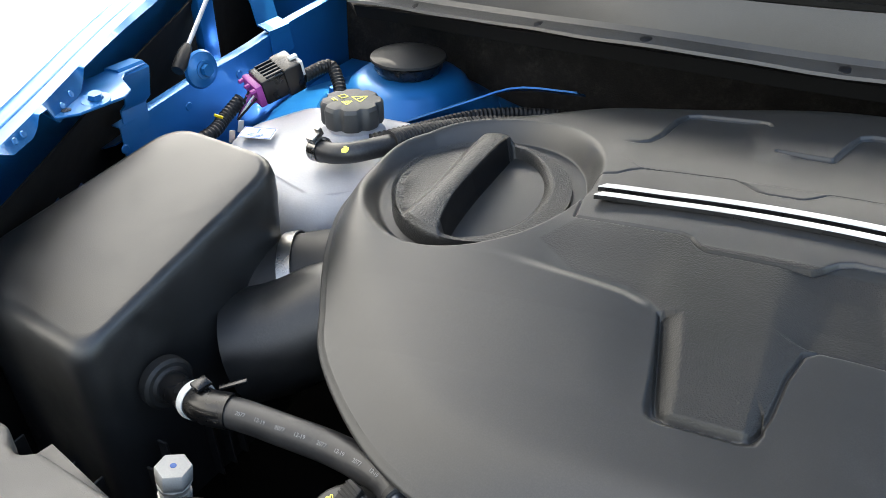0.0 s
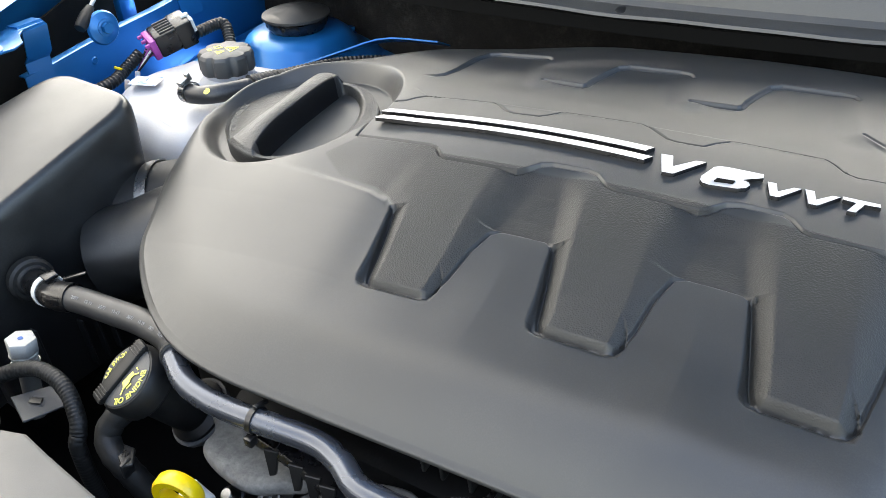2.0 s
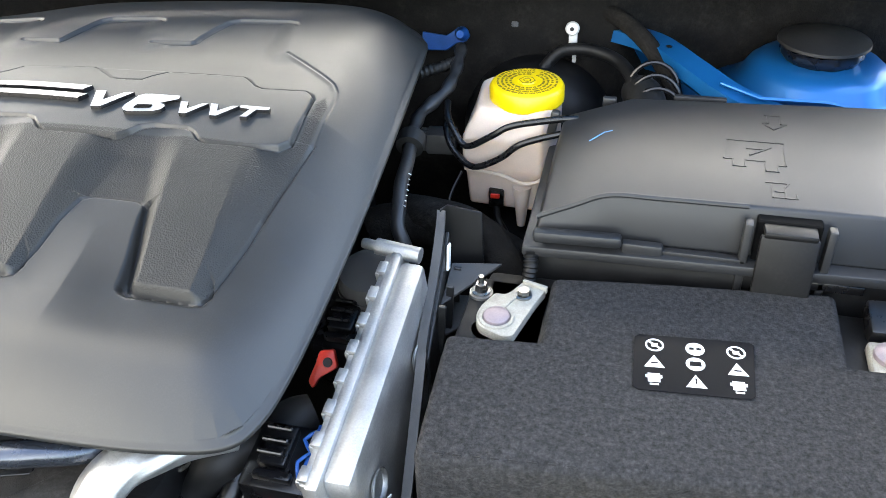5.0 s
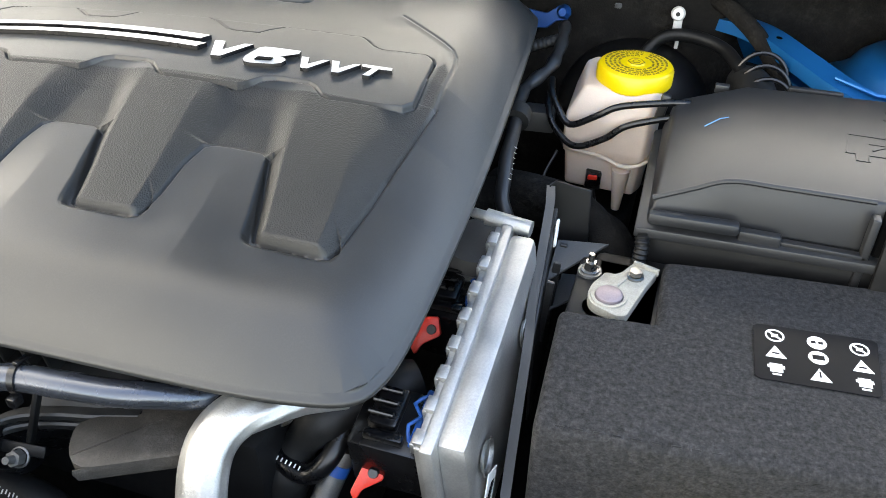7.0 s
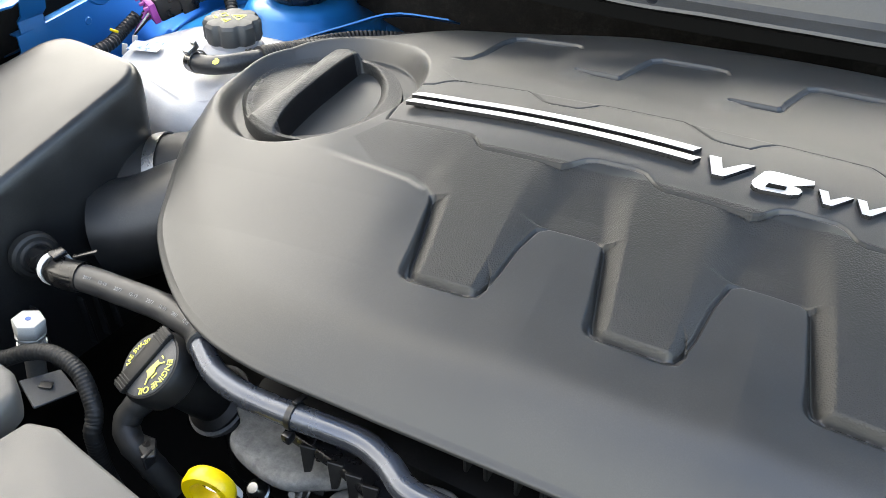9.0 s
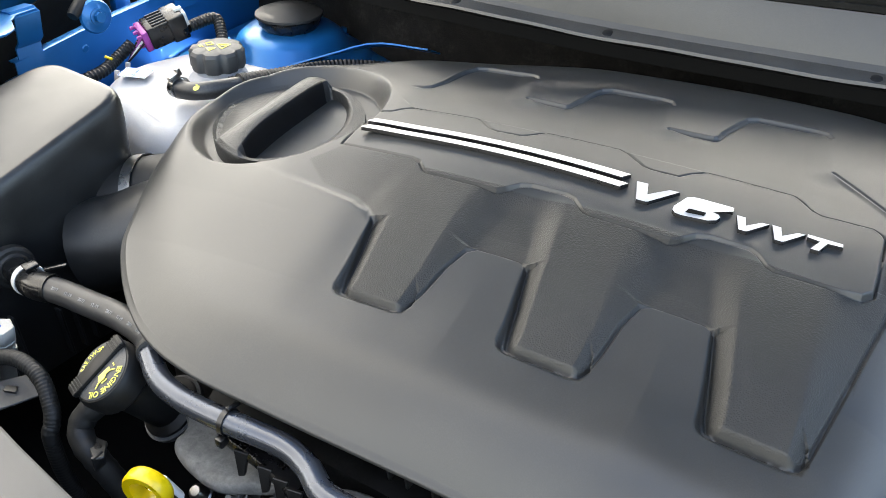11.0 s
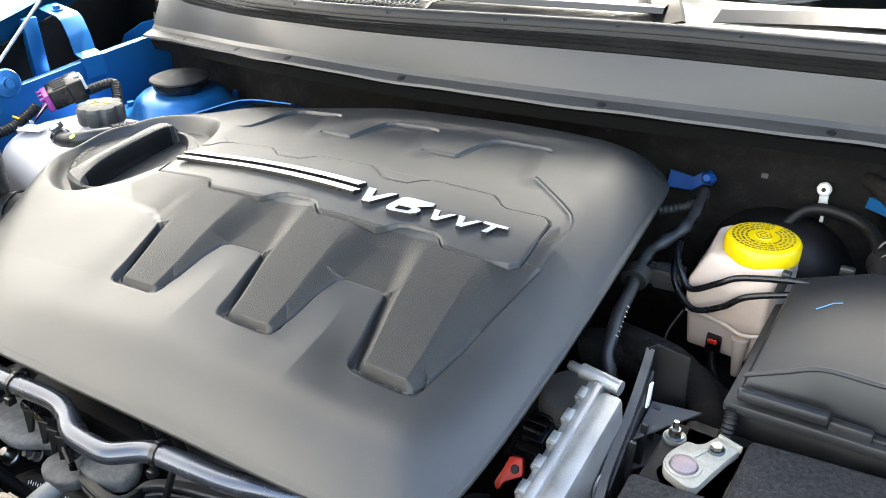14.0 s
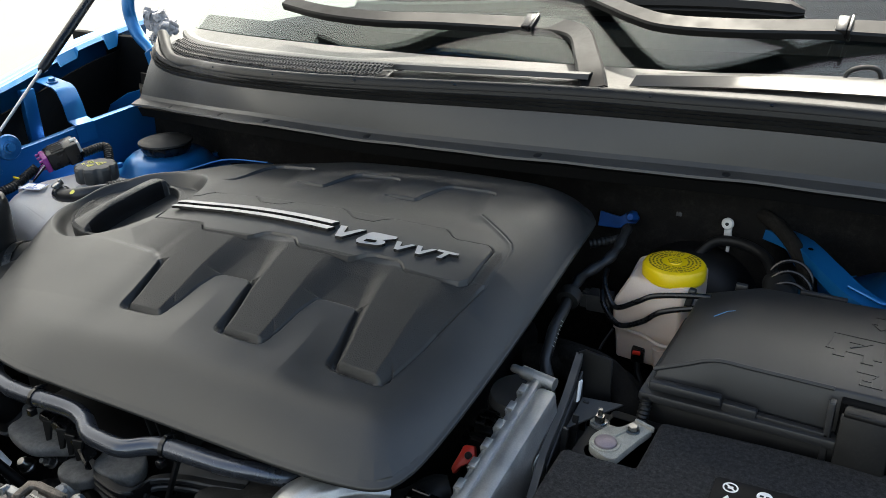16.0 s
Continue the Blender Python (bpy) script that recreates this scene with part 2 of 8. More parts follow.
def box(size, m=None, bevel=0.002, segments=2):
    """A bevelled box, centred on its pose."""
    bm = bmesh.new()
    bmesh.ops.create_cube(bm, size=1.0)
    bmesh.ops.scale(bm, vec=size, verts=bm.verts)
    bevelled(bm, bevel, segments)
    if m is not None:
        bm.transform(m)
    return bm


def prism(outline, z0, z1, bevel=0.002, segments=2, m=None, top_scale=None):
    """An outline in plan, raised from z0 to z1."""
    bm = bmesh.new()
    lo = [bm.verts.new((x, y, z0)) for x, y in outline]
    cx, cy = np.mean(outline, axis=0)
    k = top_scale or 1.0
    hi = [bm.verts.new((cx + (x - cx) * k, cy + (y - cy) * k, z1)) for x, y in outline]
    n = len(outline)
    bm.faces.new(lo[::-1])
    bm.faces.new(hi)
    for i in range(n):
        bm.faces.new((lo[i], lo[(i + 1) % n], hi[(i + 1) % n], hi[i]))
    bmesh.ops.recalc_face_normals(bm, faces=bm.faces)
    bevelled(bm, bevel, segments)
    if m is not None:
        bm.transform(m)
    return bm


def hull(corners, faces, bevel=0.003, segments=3):
    """A solid from its corners and faces."""
    bm = bmesh.new()
    vs = [bm.verts.new(c) for c in corners]
    for f in faces:
        bm.faces.new([vs[i] for i in f])
    bmesh.ops.recalc_face_normals(bm, faces=bm.faces)
    return bevelled(bm, bevel, segments)


def block(bottom, top, bevel=0.003, segments=3):
    """A solid between two quadrilaterals with matching corners."""
    n = len(bottom)
    faces = [tuple(range(n))[::-1], tuple(range(n, 2 * n))]
    faces += [(i, (i + 1) % n, n + (i + 1) % n, n + i) for i in range(n)]
    return hull(list(bottom) + list(top), faces, bevel, segments)


def smooth_line(points, step=0.004, closed=False):
    """Catmull-Rom through the points, at about even steps."""
    p = np.array(points, float)
    n = len(p)
    out = []
    for i in range(n if closed else n - 1):
        if closed:
            a, b, c, d = p[(i - 1) % n], p[i], p[(i + 1) % n], p[(i + 2) % n]
        else:
            b, c = p[i], p[i + 1]
            a = p[i - 1] if i else 2 * b - c
            d = p[i + 2] if i + 2 < n else 2 * c - b
        k = max(2, int(np.linalg.norm(c - b) / step))
        for s in np.arange(k) / k:
            out.append(0.5 * (2 * b + (c - a) * s + (2 * a - 5 * b + 4 * c - d) * s * s + (3 * b - a - 3 * c + d) * s ** 3))
    if not closed:
        out.append(p[-1])
    return np.array(out)


def tube(points, radius, sides=16, step=0.004, ribbed=None, closed=False, ends=True):
    """A round tube along a smooth line. radius: a number or a function of the way along (0 to 1). ribbed: (pitch, depth)."""
    line = smooth_line(points, step if not ribbed else ribbed[0] / 4, closed)
    n = len(line)
    run = np.r_[0, np.cumsum(np.linalg.norm(np.diff(line, axis=0), axis=1))]
    t = np.gradient(line, axis=0)
    t /= np.linalg.norm(t, axis=1)[:, None] + 1e-12
    ref = np.array([0, 0, 1.0]) if abs(t[0][2]) < 0.9 else np.array([1.0, 0, 0])
    u = np.cross(ref, t[0])
    u /= np.linalg.norm(u)
    verts = np.empty((n, sides, 3))
    ang = np.arange(sides) * 2 * np.pi / sides
    for i in range(n):
        u = u - t[i] * (u @ t[i])
        u /= np.linalg.norm(u)
        w = np.cross(t[i], u)
        r = radius(run[i] / run[-1]) if callable(radius) else radius
        if ribbed:
            r += ribbed[1] * (0.5 + 0.5 * math.cos(2 * math.pi * run[i] / ribbed[0]))
        verts[i] = line[i] + r * (np.cos(ang)[:, None] * u + np.sin(ang)[:, None] * w)
    faces = [(i * sides + j, i * sides + (j + 1) % sides, ((i + 1) % n) * sides + (j + 1) % sides, ((i + 1) % n) * sides + j)
             for i in range(n if closed else n - 1) for j in range(sides)]
    if ends and not closed:
        faces += [tuple(range(sides))[::-1], tuple((n - 1) * sides + j for j in range(sides))]
    me = bpy.data.meshes.new("tube")
    me.from_pydata(verts.reshape(-1, 3).tolist(), [], faces)
    return me


def lathe(profile, m=None, sides=40, lobes=None):
    """A turned shape about z from (radius, z) pairs. lobes: (count, depth) scallops of the outer radius."""
    verts, faces = [], []
    n = len(profile)
    for j in range(sides):
        a = 2 * math.pi * j / sides
        k = 1.0
        if lobes:
            k = 1 - lobes[1] * max(0.0, math.cos(lobes[0] * a)) ** 1.5
        for r, z in profile:
            verts.append((r * k * math.cos(a), r * k * math.sin(a), z))
    for j in range(sides):
        o, p = j * n, ((j + 1) % sides) * n
        for i in range(n - 1):
            faces.append((o + i, p + i, p + i + 1, o + i + 1))
    bm = bmesh.new()
    vs = [bm.verts.new(v) for v in verts]
    for f in faces:
        bm.faces.new([vs[i] for i in f])
    bmesh.ops.remove_doubles(bm, verts=bm.verts, dist=1e-5)
    if m is not None:
        bm.transform(m)
    return bm


def axis_pose(at, way, spin=0.0):
    """A pose whose z axis points along way."""
    return Matrix.Translation(at) @ Vector(way).to_track_quat("Z", "Y").to_matrix().to_4x4() @ pose(0, 0, 0, 0, 0, spin)


def hex_bolt(at, way=(0, 0, 1), r=0.007, h=0.006, washer=0.010, stud=0.0):
    bm = lathe([(0, 0), (washer, 0), (washer, 0.0015), (r * 1.05, 0.002)], None, 24)
    head = bmesh.ops.create_cone(bm, cap_ends=True, segments=6, radius1=r, radius2=r * 0.94, depth=h)
    bmesh.ops.translate(bm, vec=(0, 0, 0.002 + h / 2), verts=head["verts"])
    if stud:
        s = bmesh.ops.create_cone(bm, cap_ends=True, segments=14, radius1=r * 0.5, radius2=r * 0.45, depth=stud)
        bmesh.ops.translate(bm, vec=(0, 0, 0.002 + h + stud / 2), verts=s["verts"])
    bm.transform(axis_pose(at, way))
    return bm


def sheet(points, faces, thick=0.0015, bevel=0.0):
    """A thin sheet with thickness, from its corners and faces."""
    bm = bmesh.new()
    vs = [bm.verts.new(p) for p in points]
    for f in faces:
        bm.faces.new([vs[i] for i in f])
    bmesh.ops.recalc_face_normals(bm, faces=bm.faces)
    bmesh.ops.solidify(bm, geom=bm.faces[:], thickness=thick)
    if bevel:
        bevelled(bm, bevel, 1)
    return bm


def loft(lines, thick=0.0015, closed=False):
    """A sheet through several lines with the same count of points."""
    n = len(lines[0])
    pts = [p for line in lines for p in line]
    faces = [(k * n + i, k * n + i + 1, (k + 1) * n + i + 1, (k + 1) * n + i) for k in range(len(lines) - 1) for i in range(n - 1)]
    return sheet([tuple(p) for p in pts], faces, thick)


def letters(text, size, depth=0.0006, shear=0.0, fat=0.0, spacing=1.0):
    """The mesh of a line of text, centred, in the xy plane, as a bmesh."""
    cu = bpy.data.curves.new("letters", "FONT")
    cu.body, cu.size, cu.extrude, cu.shear, cu.offset = text, size, depth, shear, fat
    cu.align_x, cu.align_y, cu.space_character = "CENTER", "CENTER", spacing
    cu.resolution_u = 3
    ob = new("letters", cu)
    me = bpy.data.meshes.new_from_object(ob.evaluated_get(bpy.context.evaluated_depsgraph_get()))
    bpy.data.objects.remove(ob)
    bm = bmesh.new()
    bm.from_mesh(me)
    bpy.data.meshes.remove(me)
    bpy.data.curves.remove(cu)
    return bm


def arc_letters(text, size, radius, mid, depth=0.0004, inward=False, spacing=1.0):
    """Text bent round the origin; mid: the angle of its middle in degrees."""
    bm = letters(text, size, depth, 0, size * 0.012, spacing)
    for v in bm.verts:
        a = radians(mid) + (v.co.x / radius if inward else -v.co.x / radius)
        r = radius - v.co.y if inward else radius + v.co.y
        v.co.x, v.co.y = r * math.cos(a), r * math.sin(a)
    return bm


def joined(*shapes):
    """Several bmeshes as one."""
    out = bmesh.new()
    for s in shapes:
        me = bpy.data.meshes.new("tmp")
        s.to_mesh(me)
        s.free()
        out.from_mesh(me)
        bpy.data.meshes.remove(me)
    return out


def clip_band(at, way, r, width=0.006, screw=True, spin=0.0):
    """A hose clamp: a band with a worm screw."""
    m = axis_pose(at, way, spin)
    bm = lathe([(r, -width / 2), (r + 0.0012, -width / 2), (r + 0.0012, width / 2), (r, width / 2), (r, -width / 2)], None, 32)
    if screw:
        bm = joined(bm, box((0.012, 0.006, width * 0.9), pose(0, r + 0.003, 0), 0.001), box((0.005, 0.009, 0.006), pose(0.008, r + 0.004, 0), 0.001))
    bm.transform(m)
    return bm

M["green"] = material("green", (0.02, 0.32, 0.05), 0.4)
M["lug_paint"] = material("lug_paint", (0.003, 0.06, 0.24), 0.4, metal=0.3)
M["dark_paint"] = material("dark_paint", (0.004, 0.04, 0.14), 0.4, metal=0.2, dust=0.2)

M["beige"] = material("beige", (0.38, 0.365, 0.33), 0.45, vary=0.12)
M["foam_dark"] = material("foam_dark", (0.045, 0.045, 0.045), 0.5, vary=0.1, bump=0.2)
M["foam_pale"] = material("foam_pale", (0.12, 0.115, 0.105), 0.8, vary=0.3, spread=90, dust=0.2, bump=0.5, grain=300)
M["foam_white"] = material("foam_white", (0.30, 0.30, 0.32), 0.75, vary=0.15, spread=60, bump=0.5, grain=300)
M["lid_plastic"] = material("lid_plastic", (0.014, 0.0145, 0.0155), 0.45, vary=0.08, spread=14, bump=0.08, grain=1800, rough_vary=0.04)
M["blue_crayon"] = material("blue_crayon", (0.10, 0.30, 0.60), 0.7, bump=0.0)
M["wiper_black"] = material("wiper_black", (0.006, 0.006, 0.0063), 0.5, spec=0.2, vary=0.1, bump=0.08)
M["cap_grey"] = material("cap_grey", (0.035, 0.035, 0.034), 0.55, vary=0.15, spread=60)
# ---- setting: ground, bay, cowl, windscreen ----
def ground_sheet():
    bm = bmesh.new()
    n, far = 24, 600.0
    side = [math.copysign(abs(s) ** 3, s) * far for s in np.linspace(-1, 1, n)]
    grid = [[bm.verts.new((x, y, 0)) for x in side] for y in side]
    for j in range(n - 1):
        for i in range(n - 1):
            bm.faces.new((grid[j][i], grid[j][i + 1], grid[j + 1][i + 1], grid[j + 1][i]))
    return single("ground", bm, "concrete", "pale sunlit concrete ground round the car", "ground", kind="structure")


ground_sheet()

LIP = [(-0.60, 0.835, 1.012), (-0.497, 0.830, 1.015), (-0.35, 0.775, 1.035), (-0.206, 0.738, 1.050), (-0.035, 0.748, 1.048),
       (0.198, 0.763, 1.052), (0.429, 0.803, 1.050), (0.585, 0.830, 1.045), (0.80, 0.88, 1.030)]
SEAL = [(-0.590, 0.915, 1.118), (-0.562, 0.882, 1.102), (-0.515, 0.862, 1.092), (-0.45, 0.846, 1.091), (-0.32, 0.797, 1.101), (-0.20, 0.783, 1.106), (-0.075, 0.783, 1.111),
        (0.212, 0.822, 1.119), (0.369, 0.837, 1.121), (0.531, 0.856, 1.121), (0.80, 0.90, 1.110)]
GLASS = [(-0.66, 1.06, 1.105), (-0.45, 1.00, 1.114), (-0.26, 0.975, 1.118), (-0.04, 0.968, 1.120), (0.27, 1.00, 1.122), (0.54, 1.06, 1.120), (0.80, 1.14, 1.105)]


def along(line, n=60):
    p = smooth_line(line, 0.003)
    return p[np.linspace(0, len(p) - 1, n).astype(int)]


lip, seal, glass_base = along(LIP), along(SEAL), along(GLASS)
cowl = thing("cowl_panel", (0.1, 0.85, 1.05), "grey-black moulded plastic windscreen cowl with clips along its lip", "cowl panel", kind="structure")


def mixed(a, b, k, lift=0.0, back=0.0):
    p = a * (1 - k) + b * k
    p = p.copy()
    p[:, 2] += lift
    p[:, 1] += back
    return p


def wavy(line, amp):
    p = line.copy()
    p[:, 2] += amp * np.sin(p[:, 0] * 31.0) + amp * 0.6 * np.sin(p[:, 0] * 57.0 + 1.0)
    return p


face_lines = [mixed(lip, seal, 0.0, -0.005, 0.010), wavy(mixed(lip, seal, 0.0, -0.002, -0.001), 0.0006), wavy(mixed(lip, seal, 0.0, 0.001, 0.0), 0.0006),
              mixed(lip, seal, 0.02, 0.002, 0.007), mixed(lip, seal, 0.04, 0.002, 0.015), mixed(lip, seal, 0.07, 0.005, 0.018), mixed(lip, seal, 0.14, 0.007, 0.016),
              mixed(lip, seal, 0.45, 0.006, 0.007), mixed(lip, seal, 0.66, 0.004, 0.002), mixed(lip, seal, 0.68, 0.001, 0.005), mixed(lip, seal, 0.95, -0.008, 0.014)]
part("front_face", loft(face_lines, 0.0025), "cowl_plastic", cowl, angle=22)
for j, k in enumerate((0.68, 0.74, 0.80)):
    ridge = [mixed(lip, seal, k, 0.004), mixed(lip, seal, k + 0.012, 0.009, -0.004), mixed(lip, seal, k + 0.03, 0.008, -0.001), mixed(lip, seal, k + 0.045, 0.002, 0.004), mixed(lip, seal, k + 0.065, 0.002, 0.005)]
    part("seal_rib", loft(ridge, 0.002), "seal_rubber", cowl, "black rubber rib", 25)
weather = thing("bonnet_seal", (0.1, 0.83, 1.1), "black rubber weatherstrip along the rear edge of the engine bay", "rubber seal", kind="structure")
part("bulb", tube([tuple(p + np.array([0, 0.003, 0.001])) for p in seal[::4]], 0.0095, 14, 0.01), "seal_rubber", weather)
part("base_strip", loft([mixed(seal, seal, 0, -0.006, -0.010), mixed(seal, seal, 0, 0.001, -0.009), mixed(seal, seal, 0, 0.001, 0.014), mixed(seal, seal, 0, -0.004, 0.02)], 0.002), "seal_rubber", weather)
for x in (-0.36, -0.22, -0.065, 0.075, 0.205, 0.325, 0.46):
    p = seal[np.argmin(abs(seal[:, 0] - x))]
    part("vent_hole", lathe([(0, 0.0009), (0.0018, 0.0009), (0.0022, 0), (0.0018, -0.001), (0, -0.001)], axis_pose(tuple(p + np.array([0, -0.0048, 0.0065])), (0, -0.55, 0.83)), 10), "gloss_black", weather)
for k, x in enumerate((-0.497, -0.33, -0.206, -0.035, 0.198, 0.429, 0.62)):
    p = lip[np.argmin(abs(lip[:, 0] - x))]
    up = axis_pose(tuple(p + np.array([0, 0.009, 0.0005])), (0.05, -0.15, 1.0))
    clip = part("push_clip", lathe([(0, 0.0035), (0.004, 0.0033), (0.0068, 0.002), (0.0072, 0.0), (0.006, -0.002), (0, -0.002)], up, 24), "dark_plastic", cowl, "black push-in clip")

# tray behind the seal, with its grille
tray_lines = [mixed(seal, glass_base, 0.08, -0.002), mixed(seal, glass_base, 0.2, -0.006), mixed(seal, glass_base, 0.75, -0.004), mixed(seal, glass_base, 0.98, -0.001)]
part("tray", loft(tray_lines, 0.003), "tray_plastic", cowl)


def at_x(line, x):
    o = np.argsort(line[:, 0])
    return np.array([x, np.interp(x, line[o, 0], line[o, 1]), np.interp(x, line[o, 0], line[o, 2])])


def louvre():
    """Rows of small six-sided openings in a thin curved strip."""
    verts, faces = [], []
    for r, k in enumerate(np.linspace(0.12, 0.36, 5)):
        for x in np.arange(-0.545, -0.055, 0.0066) + (0.0033 if r % 2 else 0):
            p = at_x(seal, x) * (1 - k) + at_x(glass_base, x) * k + np.array([0, 0, 0.012 * math.sin((k - 0.1) * 9) + 0.002])
            o = len(verts)
            for dz in (0.0, -0.002):
                for rr in (0.0040, 0.0026):
                    for a in range(6):
                        w = radians(60 * a + 30)
                        verts.append((p[0] + rr * math.cos(w), p[1] + rr * 1.9 * math.sin(w), p[2] + dz + rr * 0.5 * math.sin(w)))
            for a in range(6):
                b = (a + 1) % 6
                faces += [(o + a, o + b, o + 6 + b, o + 6 + a), (o + 6 + a, o + 6 + b, o + 18 + b, o + 18 + a)]
    me = bpy.data.meshes.new("louvre")
    me.from_pydata(verts, [], faces)
    return me


tagged(part("louvre", louvre(), "grille", cowl), "honeycomb air grille")
xs = np.linspace(-0.56, -0.04, 40)
part("well", loft([np.array([at_x(seal, x) * (1 - k) + at_x(glass_base, x) * k + np.array([0, 0, dz]) for x in xs]) for k, dz in ((0.07, 0.004), (0.12, 0.001), (0.24, 0.008), (0.40, 0.004))], 0.001), "gloss_black", cowl)
part("ledge", loft([np.array([at_x(seal, x) * (1 - k) + at_x(glass_base, x) * k + np.array([0, 0, dz]) for x in np.linspace(-0.58, 0.22, 50)]) for k, dz in ((0.39, 0.004), (0.41, 0.010), (0.46, 0.011), (0.60, 0.004))], 0.0015), "cowl_plastic", cowl, "moulded ledge", 25)

# firewall and closing walls
firewall = thing("firewall", (0.1, 0.9, 0.7), "dark dusty felt-lined firewall behind the engine", "firewall", kind="structure")
FIRE = [(-0.72, 0.96), (-0.56, 0.94), (-0.40, 0.895), (-0.2, 0.888), (0.1, 0.888), (0.38, 0.888), (0.46, 0.90), (0.52, 0.94), (0.80, 1.0)]
fire = along([(x, y, 0) for x, y in FIRE], 40)
def at_height(line, z, back=0.0):
    p = line.copy()
    p[:, 2], p[:, 1] = z, p[:, 1] + back
    return p
part("felt_lining", loft([at_height(fire, 0.55, 0.02), at_height(fire, 0.80), at_height(fire, 0.90, -0.004), at_height(fire, 0.985, 0.0), at_height(fire, 1.0, 0.006), at_height(fire, 1.03, 0.008)], 0.006), "carpet", firewall)
i40 = np.linspace(0, 59, 40).astype(int)
# the shade under the lip is in this sheet's near-black colour
part("under_lip", loft([mixed(lip, lip, 0, -0.008, 0.014)[i40], mixed(lip, lip, 0, -0.022, 0.02)[i40], at_height(fire, 1.012, -0.006)], 0.003), "shade_black", firewall)
floor_parts = thing("engine_bay_floor", (0.05, 0.5, 0.6), "splash tray and closing panels coloured near-black for the shade under the engine", "engine bay floor", kind="structure")
# floor and closing walls take a near-black colour for the shade round the engine
part("tray_panel", box((1.62, 1.0, 0.02), pose(0.05, 0.48, 0.60), 0.004), "shade_black", floor_parts)
part("front_panel", box((1.5, 0.02, 0.30), pose(0.05, 0.045, 0.76), 0.004), "shade_black", floor_parts)
part("side_panel", box((0.02, 0.60, 0.33), pose(-0.76, 0.34, 0.76), 0.004), "shade_black", floor_parts)
part("side_panel", box((0.02, 0.90, 0.33), pose(0.86, 0.5, 0.76), 0.004), "shade_black", floor_parts)

# windscreen and what lies behind it
screen = thing("windscreen", (0.1, 1.3, 1.2), "raked laminated windscreen reflecting the sky", "windscreen", kind="structure")
high = glass_base.copy()
high[:, 1] = high[:, 1] * 0.75 + 0.95
high[:, 2] = 1.60
high[:, 0] = (high[:, 0] - 0.07) * 0.85 + 0.07
mid = glass_base * 0.5 + high * 0.5
mid[:, 2] += 0.025
glass = part("pane", loft([glass_base, mid, high], 0.005), "glass", screen)
glass.visible_shadow = False
frit = [mixed(glass_base, high, 0.0, -0.0045, 0.004), mixed(glass_base, high, 0.045, -0.002, 0.004)]
part("black_border", loft(frit, 0.001), "dash", screen)
dash = thing("dashboard", (0.1, 1.5, 1.05), "dark soft-grain dashboard top behind the windscreen", "dashboard", kind="structure")
part("dash_top", loft([mixed(glass_base, glass_base, 0, -0.014, 0.012), mixed(glass_base, glass_base, 0, -0.02, 0.25), mixed(glass_base, glass_base, 0, -0.03, 0.55), mixed(glass_base, glass_base, 0, -0.25, 0.62)], 0.01), "dash", dash)
part("cabin_back", box((1.6, 0.03, 1.2), pose(0.07, 2.6, 1.2), 0.005), "dash", dash)
part("cabin_floor", box((1.60, 1.65, 0.03), pose(0.07, 1.80, 0.66), 0.005), "dash", dash)
part("cabin_roof", box((1.5, 1.0, 0.04), pose(0.07, 2.25, 1.63), 0.005), "dash", dash)
part("cabin_side", box((0.04, 1.6, 0.55), pose(-0.75, 1.95, 0.78), 0.005), "dash", dash)
part("cabin_side", box((0.04, 1.6, 0.55), pose(0.89, 1.95, 0.78), 0.005), "dash", dash)

# raised bonnet, above and behind the view
bonnet = thing("bonnet", (0.07, 0.9, 1.36), "blue bonnet held open over the engine bay", "car bonnet", kind="structure")
hinge, tip = Vector((0, 0.99, 1.30)), Vector((0, 0.30, 2.18))
bx = np.linspace(-0.78, 0.90, 14)
skin = []
for k in np.linspace(0, 1, 8):
    p = hinge.lerp(tip, float(k))
    crown = 0.03 * math.sin(math.pi * k)
    skin.append(np.array([(x * (1 - 0.08 * k) + 0.005, p.y + crown * 0.9 + 0.04 * ((x - 0.07) / 0.8) ** 2 * (k - 0.5), p.z + crown * 0.5) for x in bx]))
part("skin", loft(skin, 0.012), "blue_paint", bonnet)
# unseen lining, added only to tone what the engine cover reflects
lining = [line[3:-3] + np.array([0, -0.020, -0.012]) for line in skin[3:-1]]
part("lining", loft(lining, 0.006), "reflection_grey", bonnet, "unseen grey lining added under the bonnet to tone the cover's reflections")

# ---- engine cover ----
RIM = [(-0.383, 0.545), (-0.376, 0.500), (-0.353, 0.449), (-0.317, 0.393), (-0.287, 0.352), (-0.236, 0.312), (-0.187, 0.288), (-0.133, 0.279),
       (-0.061, 0.281), (0.062, 0.286), (0.199, 0.290), (0.257, 0.295), (0.290, 0.304), (0.303, 0.323), (0.308, 0.356), (0.310, 0.419),
       (0.310, 0.520), (0.305, 0.631), (0.297, 0.720), (0.288, 0.745), (0.267, 0.773), (0.233, 0.786), (0.183, 0.790), (0.049, 0.783),
       (-0.079, 0.768), (-0.198, 0.735), (-0.297, 0.688), (-0.361, 0.635), (-0.384, 0.589)]
CAP_X, CAP_Y, CAP_R = -0.268, 0.545, 0.075


def ramp(v, a, b):
    s = np.clip((v - a) / (b - a), 0, 1)
    return s * s * (3 - 2 * s)


def facet(v, a, b):
    """A slope with only slightly rounded edges."""
    s = np.clip((v - a) / (b - a), 0, 1)
    return 0.5 * s + 0.5 * s * s * (3 - 2 * s)


